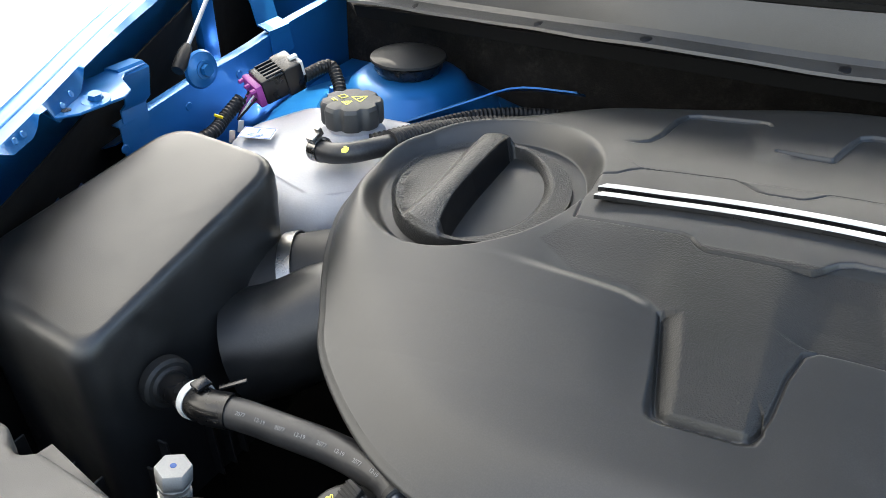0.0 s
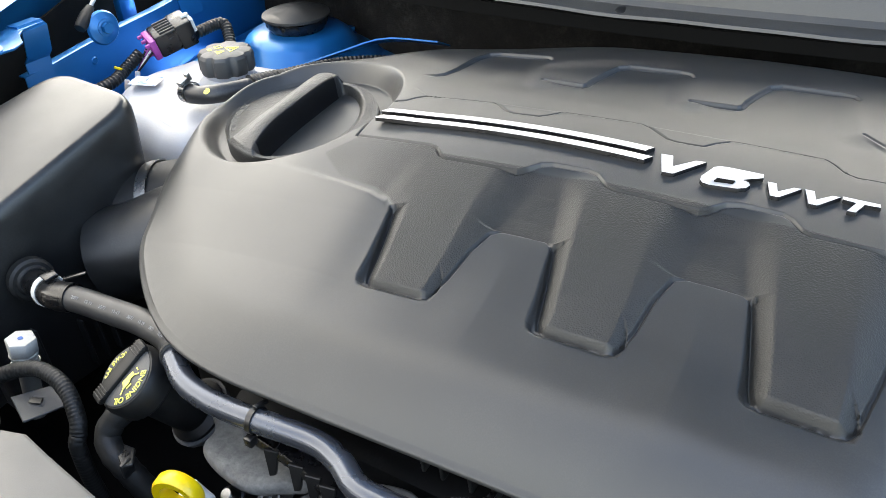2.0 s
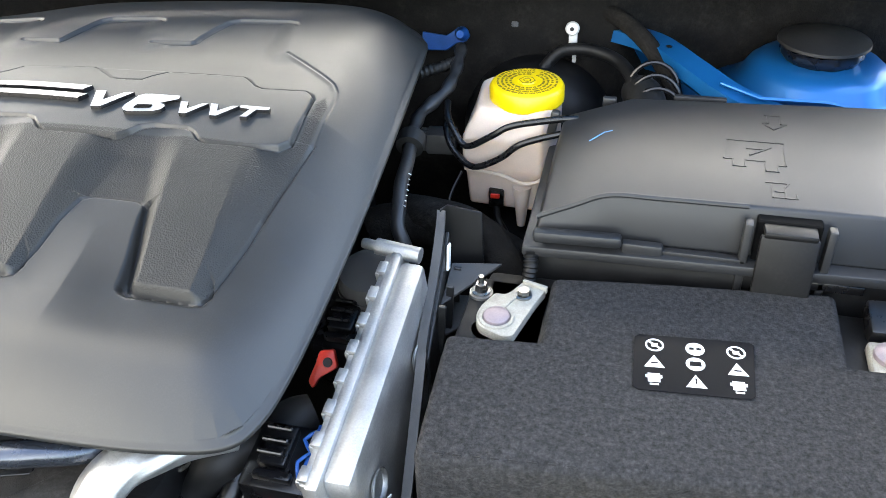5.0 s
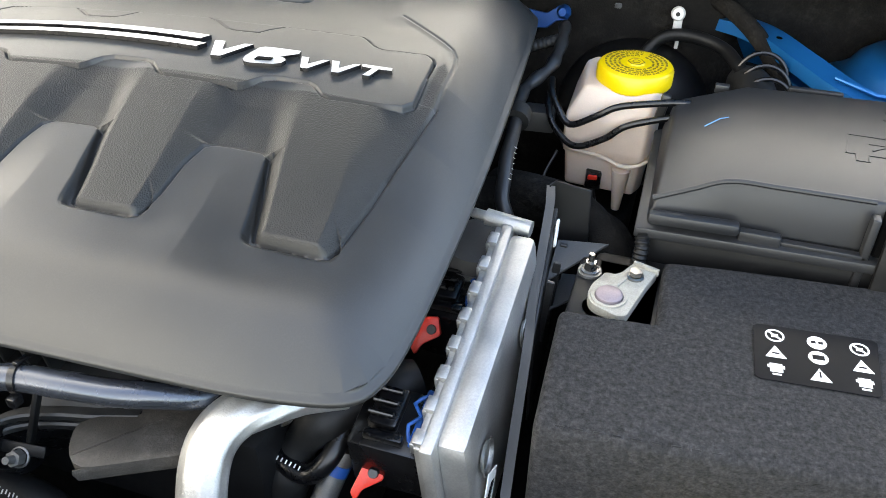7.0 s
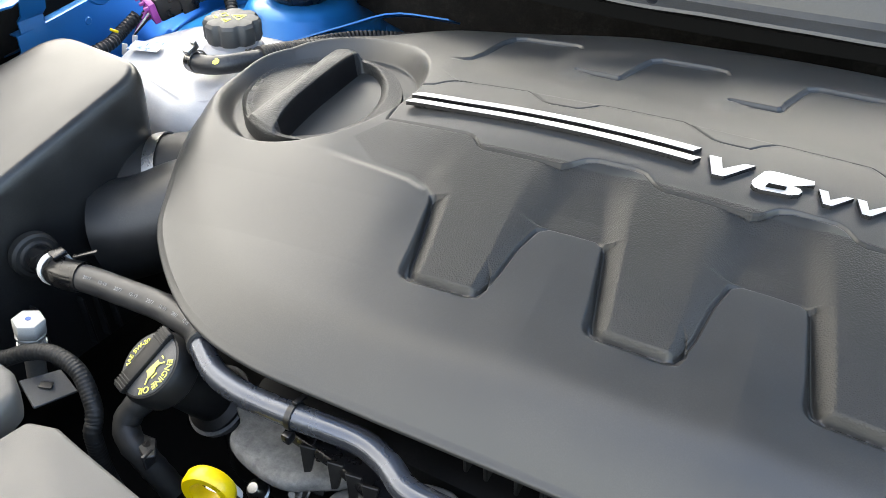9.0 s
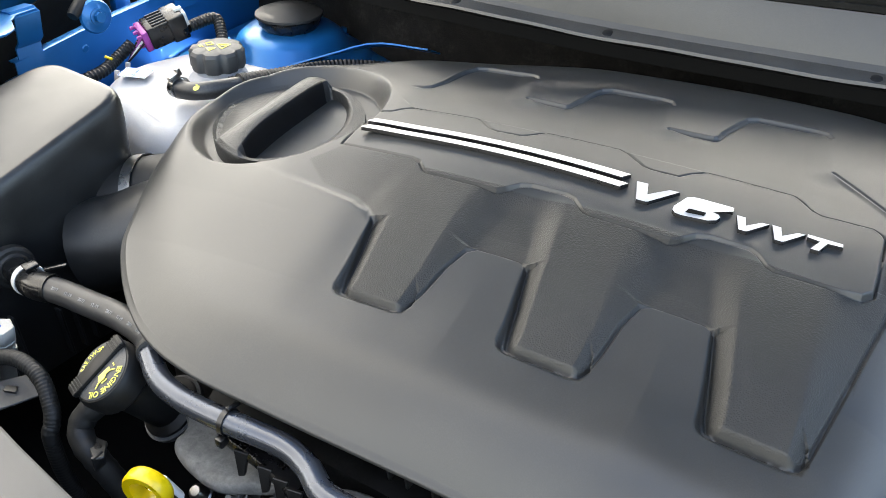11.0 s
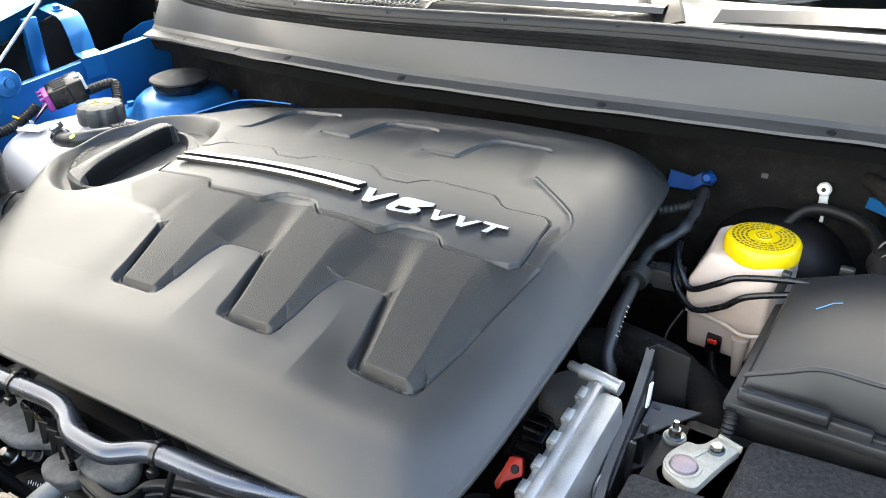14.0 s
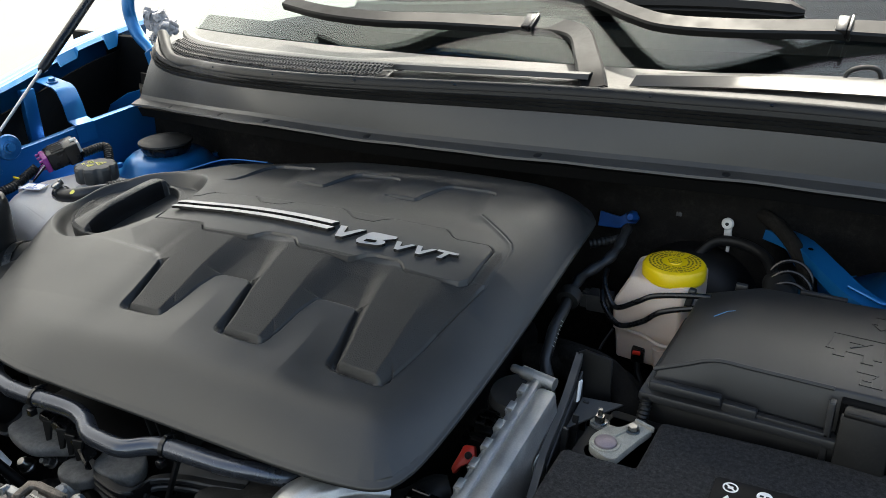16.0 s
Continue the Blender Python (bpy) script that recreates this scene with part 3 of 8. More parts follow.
def near(x, y, line, closed=False):
    """Distance from points to a polyline."""
    p = np.array(line, float)
    q = np.roll(p, -1, axis=0) if closed else p[1:]
    p = p if closed else p[:-1]
    best = np.full(x.shape, 9.0)
    for a, b in zip(p, q):
        d = b - a
        s = np.clip(((x - a[0]) * d[0] + (y - a[1]) * d[1]) / max(d @ d, 1e-12), 0, 1)
        best = np.minimum(best, np.hypot(x - a[0] - s * d[0], y - a[1] - s * d[1]))
    return best


def within(x, y, poly):
    p = np.array(poly, float)
    out = np.zeros(x.shape, bool)
    for a, b in zip(p, np.roll(p, -1, axis=0)):
        if a[1] == b[1]:
            continue
        hit = ((a[1] > y) != (b[1] > y)) & (x < (b[0] - a[0]) * (y - a[1]) / (b[1] - a[1]) + a[0])
        out ^= hit
    return out


def crown(x, y):
    """The broad form of the cover's top: it rises towards the rear and the driver's side."""
    k = 0.20 - 0.12 * ramp(y, 0.54, 0.70)
    low = np.maximum(0.42 - y, 0.0)
    front = 1.024 - 0.76 * (y - 0.60) ** 2 + 0.70 * low * low - k * (x - 0.15) ** 2
    u, v = x - 0.1, y - 0.55
    rear = 1.0169 + 0.0249 * u - 0.0782 * u * u + 0.1191 * v - 0.3731 * v * v + 0.0244 * u * v
    w = ramp(x, -0.20, -0.02) * ramp(y, 0.56, 0.66)
    return front * (1 - w) + rear * w


def rim_height(x, y):
    """Height of the cover's lower edge, which climbs from the front to the rear."""
    v = y - 0.5
    return 0.9668 + 0.0283 * x + 0.1929 * v - 0.0434 * x * x + 0.1215 * x * v - 0.1081 * v * v - 0.9506 * v ** 3 - 0.004 * x * v * v - 0.2327 * x * x * v


PLATE = [(-0.173, 0.5075), (-0.134, 0.5065), (-0.0975, 0.5062), (-0.0890, 0.5036), (-0.0808, 0.4950), (-0.0746, 0.4920), (-0.0103, 0.4915), (-0.0060, 0.4945), (0.0037, 0.5043), (0.0120, 0.5074),
         (0.0406, 0.5074), (0.0485, 0.5050), (0.0600, 0.4945), (0.0664, 0.4918), (0.1279, 0.4910), (0.1335, 0.4945), (0.1426, 0.5039), (0.1520, 0.5069), (0.1786, 0.5069), (0.1850, 0.5038), (0.1933, 0.4955),
         (0.1993, 0.4930), (0.2404, 0.4955), (0.2540, 0.4985), (0.2600, 0.5067), (0.2560, 0.5640), (0.2528, 0.5695), (0.2466, 0.5730), (0.2121, 0.5695), (0.2047, 0.5722), (0.1950, 0.5817), (0.1890, 0.5858),
         (0.1240, 0.5846), (0.1130, 0.5755), (0.1069, 0.5673), (0.0862, 0.5667), (0.0785, 0.5685), (0.0611, 0.5814), (0.0515, 0.5862), (-0.0145, 0.5848), (-0.0243, 0.5754), (-0.0306, 0.5711),
         (-0.0542, 0.5703), (-0.0612, 0.5722), (-0.0714, 0.5798), (-0.0799, 0.5844), (-0.1489, 0.5821), (-0.1572, 0.5780), (-0.1640, 0.5720), (-0.182, 0.5670)]
# the rear panel's stepped edge: three tabs, each with a crisp left and rear side and a soft right side
TAB_EDGE = [(-0.0180, 0.6520), (-0.0112, 0.6765), (-0.0072, 0.6880), (0.0005, 0.6930), (0.0460, 0.6953), (0.0560, 0.6930), (0.0600, 0.6870)]
SHARP = [[(-0.176, 0.6225), (-0.164, 0.6235), (-0.1565, 0.6280), (-0.1515, 0.6420), (-0.1480, 0.6740), (-0.1420, 0.6905), (-0.1330, 0.6945), (-0.0853, 0.6950), (-0.0785, 0.6930), (-0.0750, 0.6875)],
         [(-0.0612, 0.6415), (-0.0220, 0.6405), (-0.0195, 0.6440)] + TAB_EDGE,
         [(0.0728, 0.6417), (0.1105, 0.6432), (0.1140, 0.6470)] + [(px + 0.1325, py + 0.0030) for px, py in TAB_EDGE],
         [(0.2060, 0.6345), (0.2235, 0.6215), (0.2622, 0.5920), (0.2674, 0.5832), (0.2700, 0.5715), (0.2731, 0.5152)]]
SOFT = [[SHARP[0][-1], SHARP[1][0]], [SHARP[1][-1], SHARP[2][0]], [SHARP[2][-1], SHARP[3][0]]]
BACK = SHARP[0] + SHARP[1] + SHARP[2] + SHARP[3]
RIBS = [0.0, 0.133, 0.266]
# foot of a rib, from its upper edge round the tip, and the lip of the shell that it stands clear of
FOOT = [(-0.085, 0.432), (-0.076, 0.402), (-0.068, 0.375), (-0.0655, 0.3695), (-0.060, 0.3658), (-0.054, 0.365), (-0.020, 0.366), (-0.0145, 0.3675), (-0.011, 0.3715),
        (-0.008, 0.386), (-0.006, 0.412), (-0.001, 0.432)]
LIP = [(-0.0895, 0.4335), (-0.0870, 0.428), (-0.0835, 0.412), (-0.0775, 0.386), (-0.0755, 0.374), (-0.0745, 0.368), (-0.0720, 0.3630), (-0.0680, 0.3600), (-0.061, 0.3585), (-0.018, 0.3595), (-0.0095, 0.3625), (-0.0075, 0.370)]
INSET = [(-0.170, 0.508), (-0.190, 0.480), (-0.154, 0.455), (-0.113, 0.449), (-0.098, 0.442)]
for n, ox in enumerate(RIBS):
    INSET += [(px + ox, py + 0.0015 * n) for px, py in FOOT]
    if n < 2:
        INSET += [(ox + 0.006, 0.4375), (ox + 0.028, 0.4390), (ox + 0.041, 0.4385)]
INSET = INSET[:-4] + [(0.2555, 0.375), (0.2637, 0.440)]
OUTLINE = INSET[5:] + [(0.2685, 0.478), (0.2731, 0.5152)]
INSET += [(0.268, 0.430), (0.272, 0.500), (0.270, 0.560), (0.262, 0.575), (0.258, 0.56), (0.262, 0.51), (0.254, 0.498), (0.1, 0.50), (-0.079, 0.499), (-0.092, 0.508)]


def cover_height(x, y, rim_distance, soften=None):
    z = crown(x, y)
    edge = rim_height(x, y)
    # ribs, and the hollows between them
    rise = np.zeros_like(x)
    moat = np.zeros_like(x)
    for n, ox in enumerate(RIBS):
        dy = 0.0015 * n
        left = ox + np.interp(y, (0.366, 0.375, 0.402, 0.432, 0.50), (-0.0645, -0.068, -0.076, -0.088, -0.112))
        top = ox + np.interp(y, (0.366, 0.379, 0.402, 0.432, 0.463, 0.492, 0.505), (-0.0565, -0.0575, -0.0630, -0.0700, -0.0765, -0.0810, -0.084))
        flat = ox + np.interp(y, (0.366, 0.405, 0.44, 0.50), (-0.0185, -0.0200, -0.0240, -0.0330))
        foot = ox + np.interp(y, (0.366, 0.386, 0.412, 0.436, 0.50), (-0.0125, -0.009, -0.005, 0.0, 0.011))
        if n == 2:
            foot = np.interp(y, (0.366, 0.375, 0.515), (0.2535, 0.2545, 0.2722))
            flat = foot - np.interp(y, (0.366, 0.40, 0.44, 0.50), (0.008, 0.014, 0.024, 0.040))
        rise_ = ramp(x, left, top) * (1 - facet(x, flat, foot)) * ramp(y, 0.3642 + dy, 0.3680 + dy)
        rise = np.maximum(rise, rise_)
        lip = [(px + ox, py + dy) for px, py in LIP]
        d = near(x, y, lip)
        slot = within(x, y, lip + [(ox - 0.012, 0.385), (ox - 0.060, 0.440)]) * ramp(d, 0.0, 0.0062)
        moat = np.maximum(moat, slot * (0.0034 + 0.0036 * (1 - ramp(x, ox - 0.078, ox - 0.052))) * (1 - rise_))
    between = ramp(x, -0.032, -0.020) * (1 - ramp(x, 0.238, 0.240))
    inner = np.interp(y, (0.29, 0.36, 0.436, 0.4395, 0.455, 0.480, 0.496, 0.507, 0.510), (0.0, 0.0022, 0.0075, 0.0105, 0.0108, 0.0082, 0.0038, 0.0010, 0.0))
    outer = np.interp(y, (0.29, 0.36, 0.42, 0.455), (0.0, 0.0022, 0.0015, 0.0))
    outer = np.where(x > 0.2, np.interp(y, (0.29, 0.36, 0.42, 0.48, 0.54), (0.0, 0.0022, 0.0085, 0.0085, 0.0)), outer)
    in_plate = within(x, y, PLATE) * ramp(near(x, y, PLATE, True), 0.0, 0.0016)
    d = near(x, y, OUTLINE)
    # the shell dips a little where it meets the ribs, and lifts again towards its rounded shoulder
    z = z - 0.0055 * (0.35 + 0.65 * ramp(x, 0.05, 0.24)) * np.exp(-(d / 0.034) ** 2) * (1 - rise) * (1 - between * ramp(y, 0.37, 0.43)) * ramp(x, -0.13, -0.08) * (1 - ramp(y, 0.40, 0.50))
    z = z - (inner * between + outer * (1 - between)) * (1 - rise) * (1 - in_plate) - moat - 0.0024 * (1 - ramp(d, 0.0004, 0.0021)) - 0.0026 * rise * (1 - ramp(y, 0.366, 0.425))
    # soft shoulder that runs on from the first rib's lip towards the cap
    shoulder = np.interp(x, (-0.22, -0.154, -0.113, -0.095, -0.088), (0.456, 0.447, 0.441, 0.435, 0.428))
    z -= 0.0028 * ramp(y, shoulder - 0.002, shoulder + 0.007) * (1 - ramp(y, shoulder + 0.016, 0.505)) * ramp(x, -0.225, -0.15) * (1 - ramp(x, -0.106, -0.085))
    # emblem plate and the stepped rear panel
    d = near(x, y, PLATE, True)
    z += 0.0006 * within(x, y, PLATE) * ramp(d, 0.0, 0.0015) * ramp(x, -0.165, -0.125) - 0.0020 * (1 - ramp(d, 0.0003, 0.0015))
    rear = BACK + [(0.2600, 0.512), (0.2560, 0.5640), (0.2466, 0.5730), (0.2121, 0.5695), (0.1890, 0.5858), (0.12, 0.585), (-0.148, 0.584), (-0.176, 0.60)]
    soft = np.min([near(x, y, line) for line in SOFT], axis=0)
    tabs, crease = np.min([near(x, y, line) for line in SHARP[:3]], axis=0), near(x, y, SHARP[3])
    inside = within(x, y, rear) * ramp(tabs, 0.0, 0.0018) * ramp(crease, 0.0, 0.006) * ramp(soft, 0.0, 0.022)
    z -= inside * (0.0008 + 0.0022 * ramp(y, 0.60, 0.66)) * ramp(x, -0.176, -0.145) + (0.0028 * (1 - ramp(tabs, 0.0005, 0.0024)) + 0.0008 * (1 - ramp(crease, 0.0004, 0.0016))) * ramp(x, -0.180, -0.150)
    # the well of the round access cap
    r = np.hypot(x - CAP_X, (y - CAP_Y) * 1.03)
    back = ramp(np.hypot(x - CAP_X + 0.006, y - CAP_Y - 0.008), 0.081, 0.101)
    floor = 0.961 + 0.10 * (y - CAP_Y) - 0.045 * (1 - ramp(r, 0.064, 0.072))
    way = ((x - CAP_X) * -0.55 + (y - CAP_Y) * 0.83) / np.maximum(r, 1e-3)
    crest = 0.979 + 0.007 * ramp(way, -0.9, 0.6)
    z = z + np.maximum(crest - z, 0) * np.exp(-(np.maximum(np.abs(r - 0.104) - 0.008, 0) / 0.040) ** 2) * ramp(way, -0.9, 0.6)
    z = z - 0.010 * np.exp(-((x + 0.275) ** 2 + (y - 0.645) ** 2) / 0.060 ** 2)
    z = z * back + np.minimum(floor, z - 0.004) * (1 - back)
    # rolled-down sides
    width = 0.046 + 0.012 * ramp(x, 0.1, 0.3) - 0.016 * ramp(-x, 0.25, 0.36)
    u = np.clip(rim_distance / width, 0, 1)
    g = 1 - (1 - u) ** 2.1
    if soften:
        g = soften(g, u)
    return edge + np.maximum(z - edge, 0.004) * g


def rim_segments():
    p = smooth_line([(x, y, 0) for x, y in RIM], 0.001, True)[:, :2]
    ends = [np.argmin(np.hypot(p[:, 0] - a, p[:, 1] - b)) for a, b in ((-0.232, 0.315), (0.293, 0.316), (0.272, 0.812), (-0.335, 0.682))]
    p = np.roll(p, -ends[0], axis=0)
    ends = [(e - ends[0]) % len(p) for e in ends] + [len(p)]
    p = np.vstack([p, p[:1]])

    def even(q, n):
        run = np.r_[0, np.cumsum(np.hypot(*np.diff(q, axis=0).T))]
        s = np.linspace(0, run[-1], n)
        return np.c_[np.interp(s, run, q[:, 0]), np.interp(s, run, q[:, 1])]

    nu, nv = 1000, 780
    front, right, back, left = (even(p[a:b + 1], n) for a, b, n in zip(ends, ends[1:], (nu, nv, nu, nv)))
    return p[:-1], front, right, back[::-1], left[::-1]


def cover_shell():
    rim, front, right, back, left = rim_segments()
    nu, nv = len(front), len(left)
    s, t = np.meshgrid(np.linspace(0, 1, nu), np.linspace(0, 1, nv))
    xy = np.empty((nv, nu, 2))
    for k in range(2):
        xy[..., k] = ((1 - t) * front[None, :, k] + t * back[None, :, k] + (1 - s) * left[:, None, k] + s * right[:, None, k]
                      - ((1 - s) * (1 - t) * front[0, k] + s * (1 - t) * front[-1, k] + (1 - s) * t * back[0, k] + s * t * back[-1, k]))
    x, y = xy[..., 0].ravel(), xy[..., 1].ravel()
    d = near(x, y, rim[::16], True)
    edge = np.zeros((nv, nu), bool)
    edge[0, :] = edge[-1, :] = edge[:, 0] = edge[:, -1] = True
    d[edge.ravel()] = 0
    def soften(g, u):
        """Rounds the creases where the rolled sides meet at the corners."""
        a = g.reshape(nv, nu).copy()
        keep = ramp(u.reshape(nv, nu), 0.10, 0.45)
        for step in (9, 9, 7, 7, 5, 5, 3, 3, 2, 1):
            p = np.pad(a, step, mode="edge")
            b = (p[:-2 * step, step:-step] + p[2 * step:, step:-step] + p[step:-step, :-2 * step] + p[step:-step, 2 * step:] + a) / 5
            a = a + (b - a) * keep
        return a.ravel()

    z = cover_height(x, y, d, soften)
    di = near(x, y, INSET, True)
    grain = np.where(within(x, y, INSET), ramp(di, 0.0, 0.003), 0.0) * (0.45 + 0.55 * ramp(x, -0.16, -0.08))
    verts = np.c_[x, y, z]
    idx = np.arange(nu * nv).reshape(nv, nu)
    quads = np.stack([idx[:-1, :-1], idx[:-1, 1:], idx[1:, 1:], idx[1:, :-1]], -1).reshape(-1, 4)
    # a flange round the rim, then a wall down
    loop = np.r_[idx[0, :-1], idx[:-1, -1], idx[-1, :0:-1], idx[:0:-1, 0]]
    ring = verts[loop]
    mid = np.array([-0.02, 0.53, 0])
    out = ring[:, :2] - mid[:2]
    out /= np.linalg.norm(out, axis=1)[:, None]
    rows = [(0.0012, -0.0020), (0.0040, -0.0030), (0.0052, -0.0042), (0.0050, -0.0070), (0.0030, -0.0085), (-0.004, -0.0080)]
    n = len(loop)
    base, prev = len(verts), loop
    extra, more = [], []
    for a, b in rows:
        extra.append(np.c_[ring[:, :2] + out * a, ring[:, 2] + b])
        cur = np.arange(base, base + n)
        base += n
        more.append(np.stack([prev, cur, np.roll(cur, -1), np.roll(prev, -1)], -1))
        prev = cur
    verts = np.vstack([verts] + extra)
    quads = np.vstack([quads] + more)
    me = bpy.data.meshes.new("shell")
    me.vertices.add(len(verts))
    me.vertices.foreach_set("co", verts.ravel())
    me.loops.add(quads.size)
    me.loops.foreach_set("vertex_index", quads.ravel().astype(np.int32))
    me.polygons.add(len(quads))
    me.polygons.foreach_set("loop_start", np.arange(0, quads.size, 4, dtype=np.int32))
    me.update(calc_edges=True)
    a = me.attributes.new("grain", "FLOAT", "POINT")
    a.data.foreach_set("value", np.r_[grain, np.zeros(len(verts) - len(grain))].astype(np.float32))
    return me


engine_cover = thing("engine_cover", (0.0, 0.53, 0.93), "matt black plastic engine cover with raised ribs and silver emblem", "engine cover")
part("shell", cover_shell(), "cover", engine_cover, angle=80)


def emblem_bar(start, end, sag):
    """A thin silver strip laid on the cover, slightly bowed."""
    n = 30
    rows = []
    for off, up in ((-0.0039, -0.001), (-0.0039, 0.0024), (-0.0033, 0.0029), (0.0033, 0.0029), (0.0039, 0.0024), (0.0039, -0.001)):
        row = []
        for s in np.linspace(0, 1, n):
            x = start[0] + (end[0] - start[0]) * s
            y = start[1] + (end[1] - start[1]) * s + sag * 4 * s * (1 - s)
            row.append((x + (0.004 if off > 0 else 0.0) - 0.003, y + off, float(crown(x, y)) + 0.0014 + 0.0016 * (1 - float(ramp(x, -0.17, -0.11))) + up))
        rows.append(row)
    bm = bmesh.new()
    vs = [[bm.verts.new(p) for p in row] for row in rows]
    m = len(rows)
    for k in range(m):
        for i in range(n - 1):
            bm.faces.new((vs[k][i], vs[k][i + 1], vs[(k + 1) % m][i + 1], vs[(k + 1) % m][i]))
    bm.faces.new([vs[k][0] for k in range(m)])
    bm.faces.new([vs[k][-1] for k in range(m)])
    return bm


def dark_sides(ob):
    """Silver face on a dark moulded body."""
    ob.data.materials.append(M["gloss_black"])
    for f in ob.data.polygons:
        f.material_index = 1 if abs(f.normal.z) < 0.45 else 0
    return ob


dark_sides(part("emblem_bar", emblem_bar((-0.165, 0.5430), (0.075, 0.5435), 0.0040), "chrome", engine_cover, "brushed silver strip"))
dark_sides(part("emblem_bar", emblem_bar((-0.164, 0.5315), (0.078, 0.5312), 0.0040), "chrome", engine_cover, "brushed silver strip"))


# wide italic outlines, in units of the letter's height
LETTER = {
    "V": [(0.0, 1.0), (0.40, 1.02), (0.60, 0.42), (1.17, 0.99), (1.51, 1.03), (0.77, 0.05), (0.70, 0.01), (0.37, 0.0)],
    "6": [(1.47, 1.00), (0.54, 0.98), (0.32, 0.95), (0.18, 0.85), (0.0, 0.32), (0.02, 0.14), (0.12, 0.03), (0.30, 0.0), (1.02, 0.10), (1.22, 0.22), (1.28, 0.38), (1.20, 0.49), (1.02, 0.53), (0.70, 0.53), (0.74, 0.76), (1.50, 0.82)],
    "T": [(0.0, 0.98), (1.55, 1.06), (1.60, 0.82), (0.94, 0.74), (0.72, 0.03), (0.36, 0.0), (0.60, 0.72), (0.04, 0.76)],
}
SIX_EYE = [(0.42, 0.34), (0.88, 0.38), (0.86, 0.25), (0.38, 0.18)]


def emblem_letter(text, size, x, y):
    """A raised letter with a chamfered face that follows the cover."""
    bm = bmesh.new()
    rings = []
    for lift, shrink in ((0.0006, 0.0), (0.0030, 0.0), (0.0036, 0.010)):
        outline = LETTER[text]
        cx, cy = np.mean(outline, axis=0)
        ring = []
        for u, v in outline:
            u, v = u + (cx - u) * shrink, v + (cy - v) * shrink
            px, py = x + u * size, y + v * size
            ring.append(bm.verts.new((px, py, float(crown(px, py)) + lift)))
        rings.append(ring)
    n = len(rings[0])
    for lo, hi in zip(rings, rings[1:]):
        for i in range(n):
            bm.faces.new((lo[i], lo[(i + 1) % n], hi[(i + 1) % n], hi[i]))
    face = bm.faces.new(rings[-1])
    bmesh.ops.triangulate(bm, faces=[face])
    return bm


for text, size, x, y in (("V", 0.0222, 0.0831, 0.5187), ("6", 0.0262, 0.1182, 0.5153), ("V", 0.0152, 0.1607, 0.5187), ("V", 0.0152, 0.1852, 0.5198), ("T", 0.0150, 0.2088, 0.5222)):
    letter = dark_sides(part("emblem_letter", emblem_letter(text, size, x, y), "chrome", engine_cover, "silver italic letter", 20))
    if text == "6":
        bm = bmesh.new()
        rings = [[bm.verts.new((px, py, float(crown(px, py)) + lift)) for px, py in ((x + u * size, y + v * size) for u, v in SIX_EYE)] for lift in (0.0030, 0.0044)]
        bm.faces.new(rings[1])
        for k in range(4):
            bm.faces.new((rings[0][k], rings[0][k - 1], rings[1][k - 1], rings[1][k]))
        # a near-black block stands for the dark opening
        part("counter", bm, "shade_black", letter, "dark opening of the numeral")



def access_cap():
    """Round twist cap: a disc with a high finger grip across it and a scoop on each side."""
    nr, na = 150, 420
    verts, faces = [], []
    r0 = CAP_R - 0.0015
    for i in range(nr + 3):
        for j in range(na):
            a = 2 * math.pi * j / na
            r = r0 * min(1.0, (i + 0.001) / nr)
            x, y = r * math.cos(a), r * math.sin(a)
            q = x + 0.0165 + 0.01 * y                   # across the grip
            near_end, far_end = max(0.0, -y / r0), max(0.0, y / r0)
            half = 0.0060 + 0.008 * near_end ** 2.5 + 0.003 * far_end
            inside = math.sqrt(max(0.0, 1 - (y / r0) ** 2)) * r0
            if q < -half:
                ridge = 1 - ramp(-half - q, 0.0, 0.017)
            else:
                ridge = 1 - ramp(q - half, 0.0, 0.006)
            crest = max(-1.0, min(1.0, q / half))
            z = (0.0135 - 0.0015 * crest * crest) * ridge * (1 - 0.75 * near_end ** 2.6 - 0.35 * far_end ** 5)
            if q > half:                                # the bowl: steep beside the grip, rising slowly to the rim
                away = (q - half) / max(0.006, 0.96 * inside + 0.0045 - half)
                bowl = ramp(away, 0.0, 0.34) * (1 - ramp(away, 0.42, 1.0))
                z -= 0.048 * bowl * math.sqrt(max(0.0, 1 - (y / 0.069) ** 2))
            elif q < -half:
                away = min(1.0, (-half - q) / max(0.004, inside - half))
                z -= (1 - ridge) * 0.004 * math.sin(math.pi * away)
            z *= min(1.0, (r0 - r) / 0.004 + 0.2) if z > 0 else min(1.0, (r0 - r) / 0.003 + 0.1)
            if i > nr:
                z = (-0.003, -0.020)[i - nr - 1]
                x, y = x * (1.0 + 0.006), y * (1.0 + 0.006)
            verts.append((x, y, z))
    for i in range(nr + 2):
        for j in range(na):
            k = (j + 1) % na
            faces.append((i * na + j, i * na + k, (i + 1) * na + k, (i + 1) * na + j))
    me = bpy.data.meshes.new("access_cap")
    me.from_pydata(verts, [], faces)
    me.transform(pose(CAP_X, CAP_Y, 0.978, 5.5, 1.0, 0))
    return me


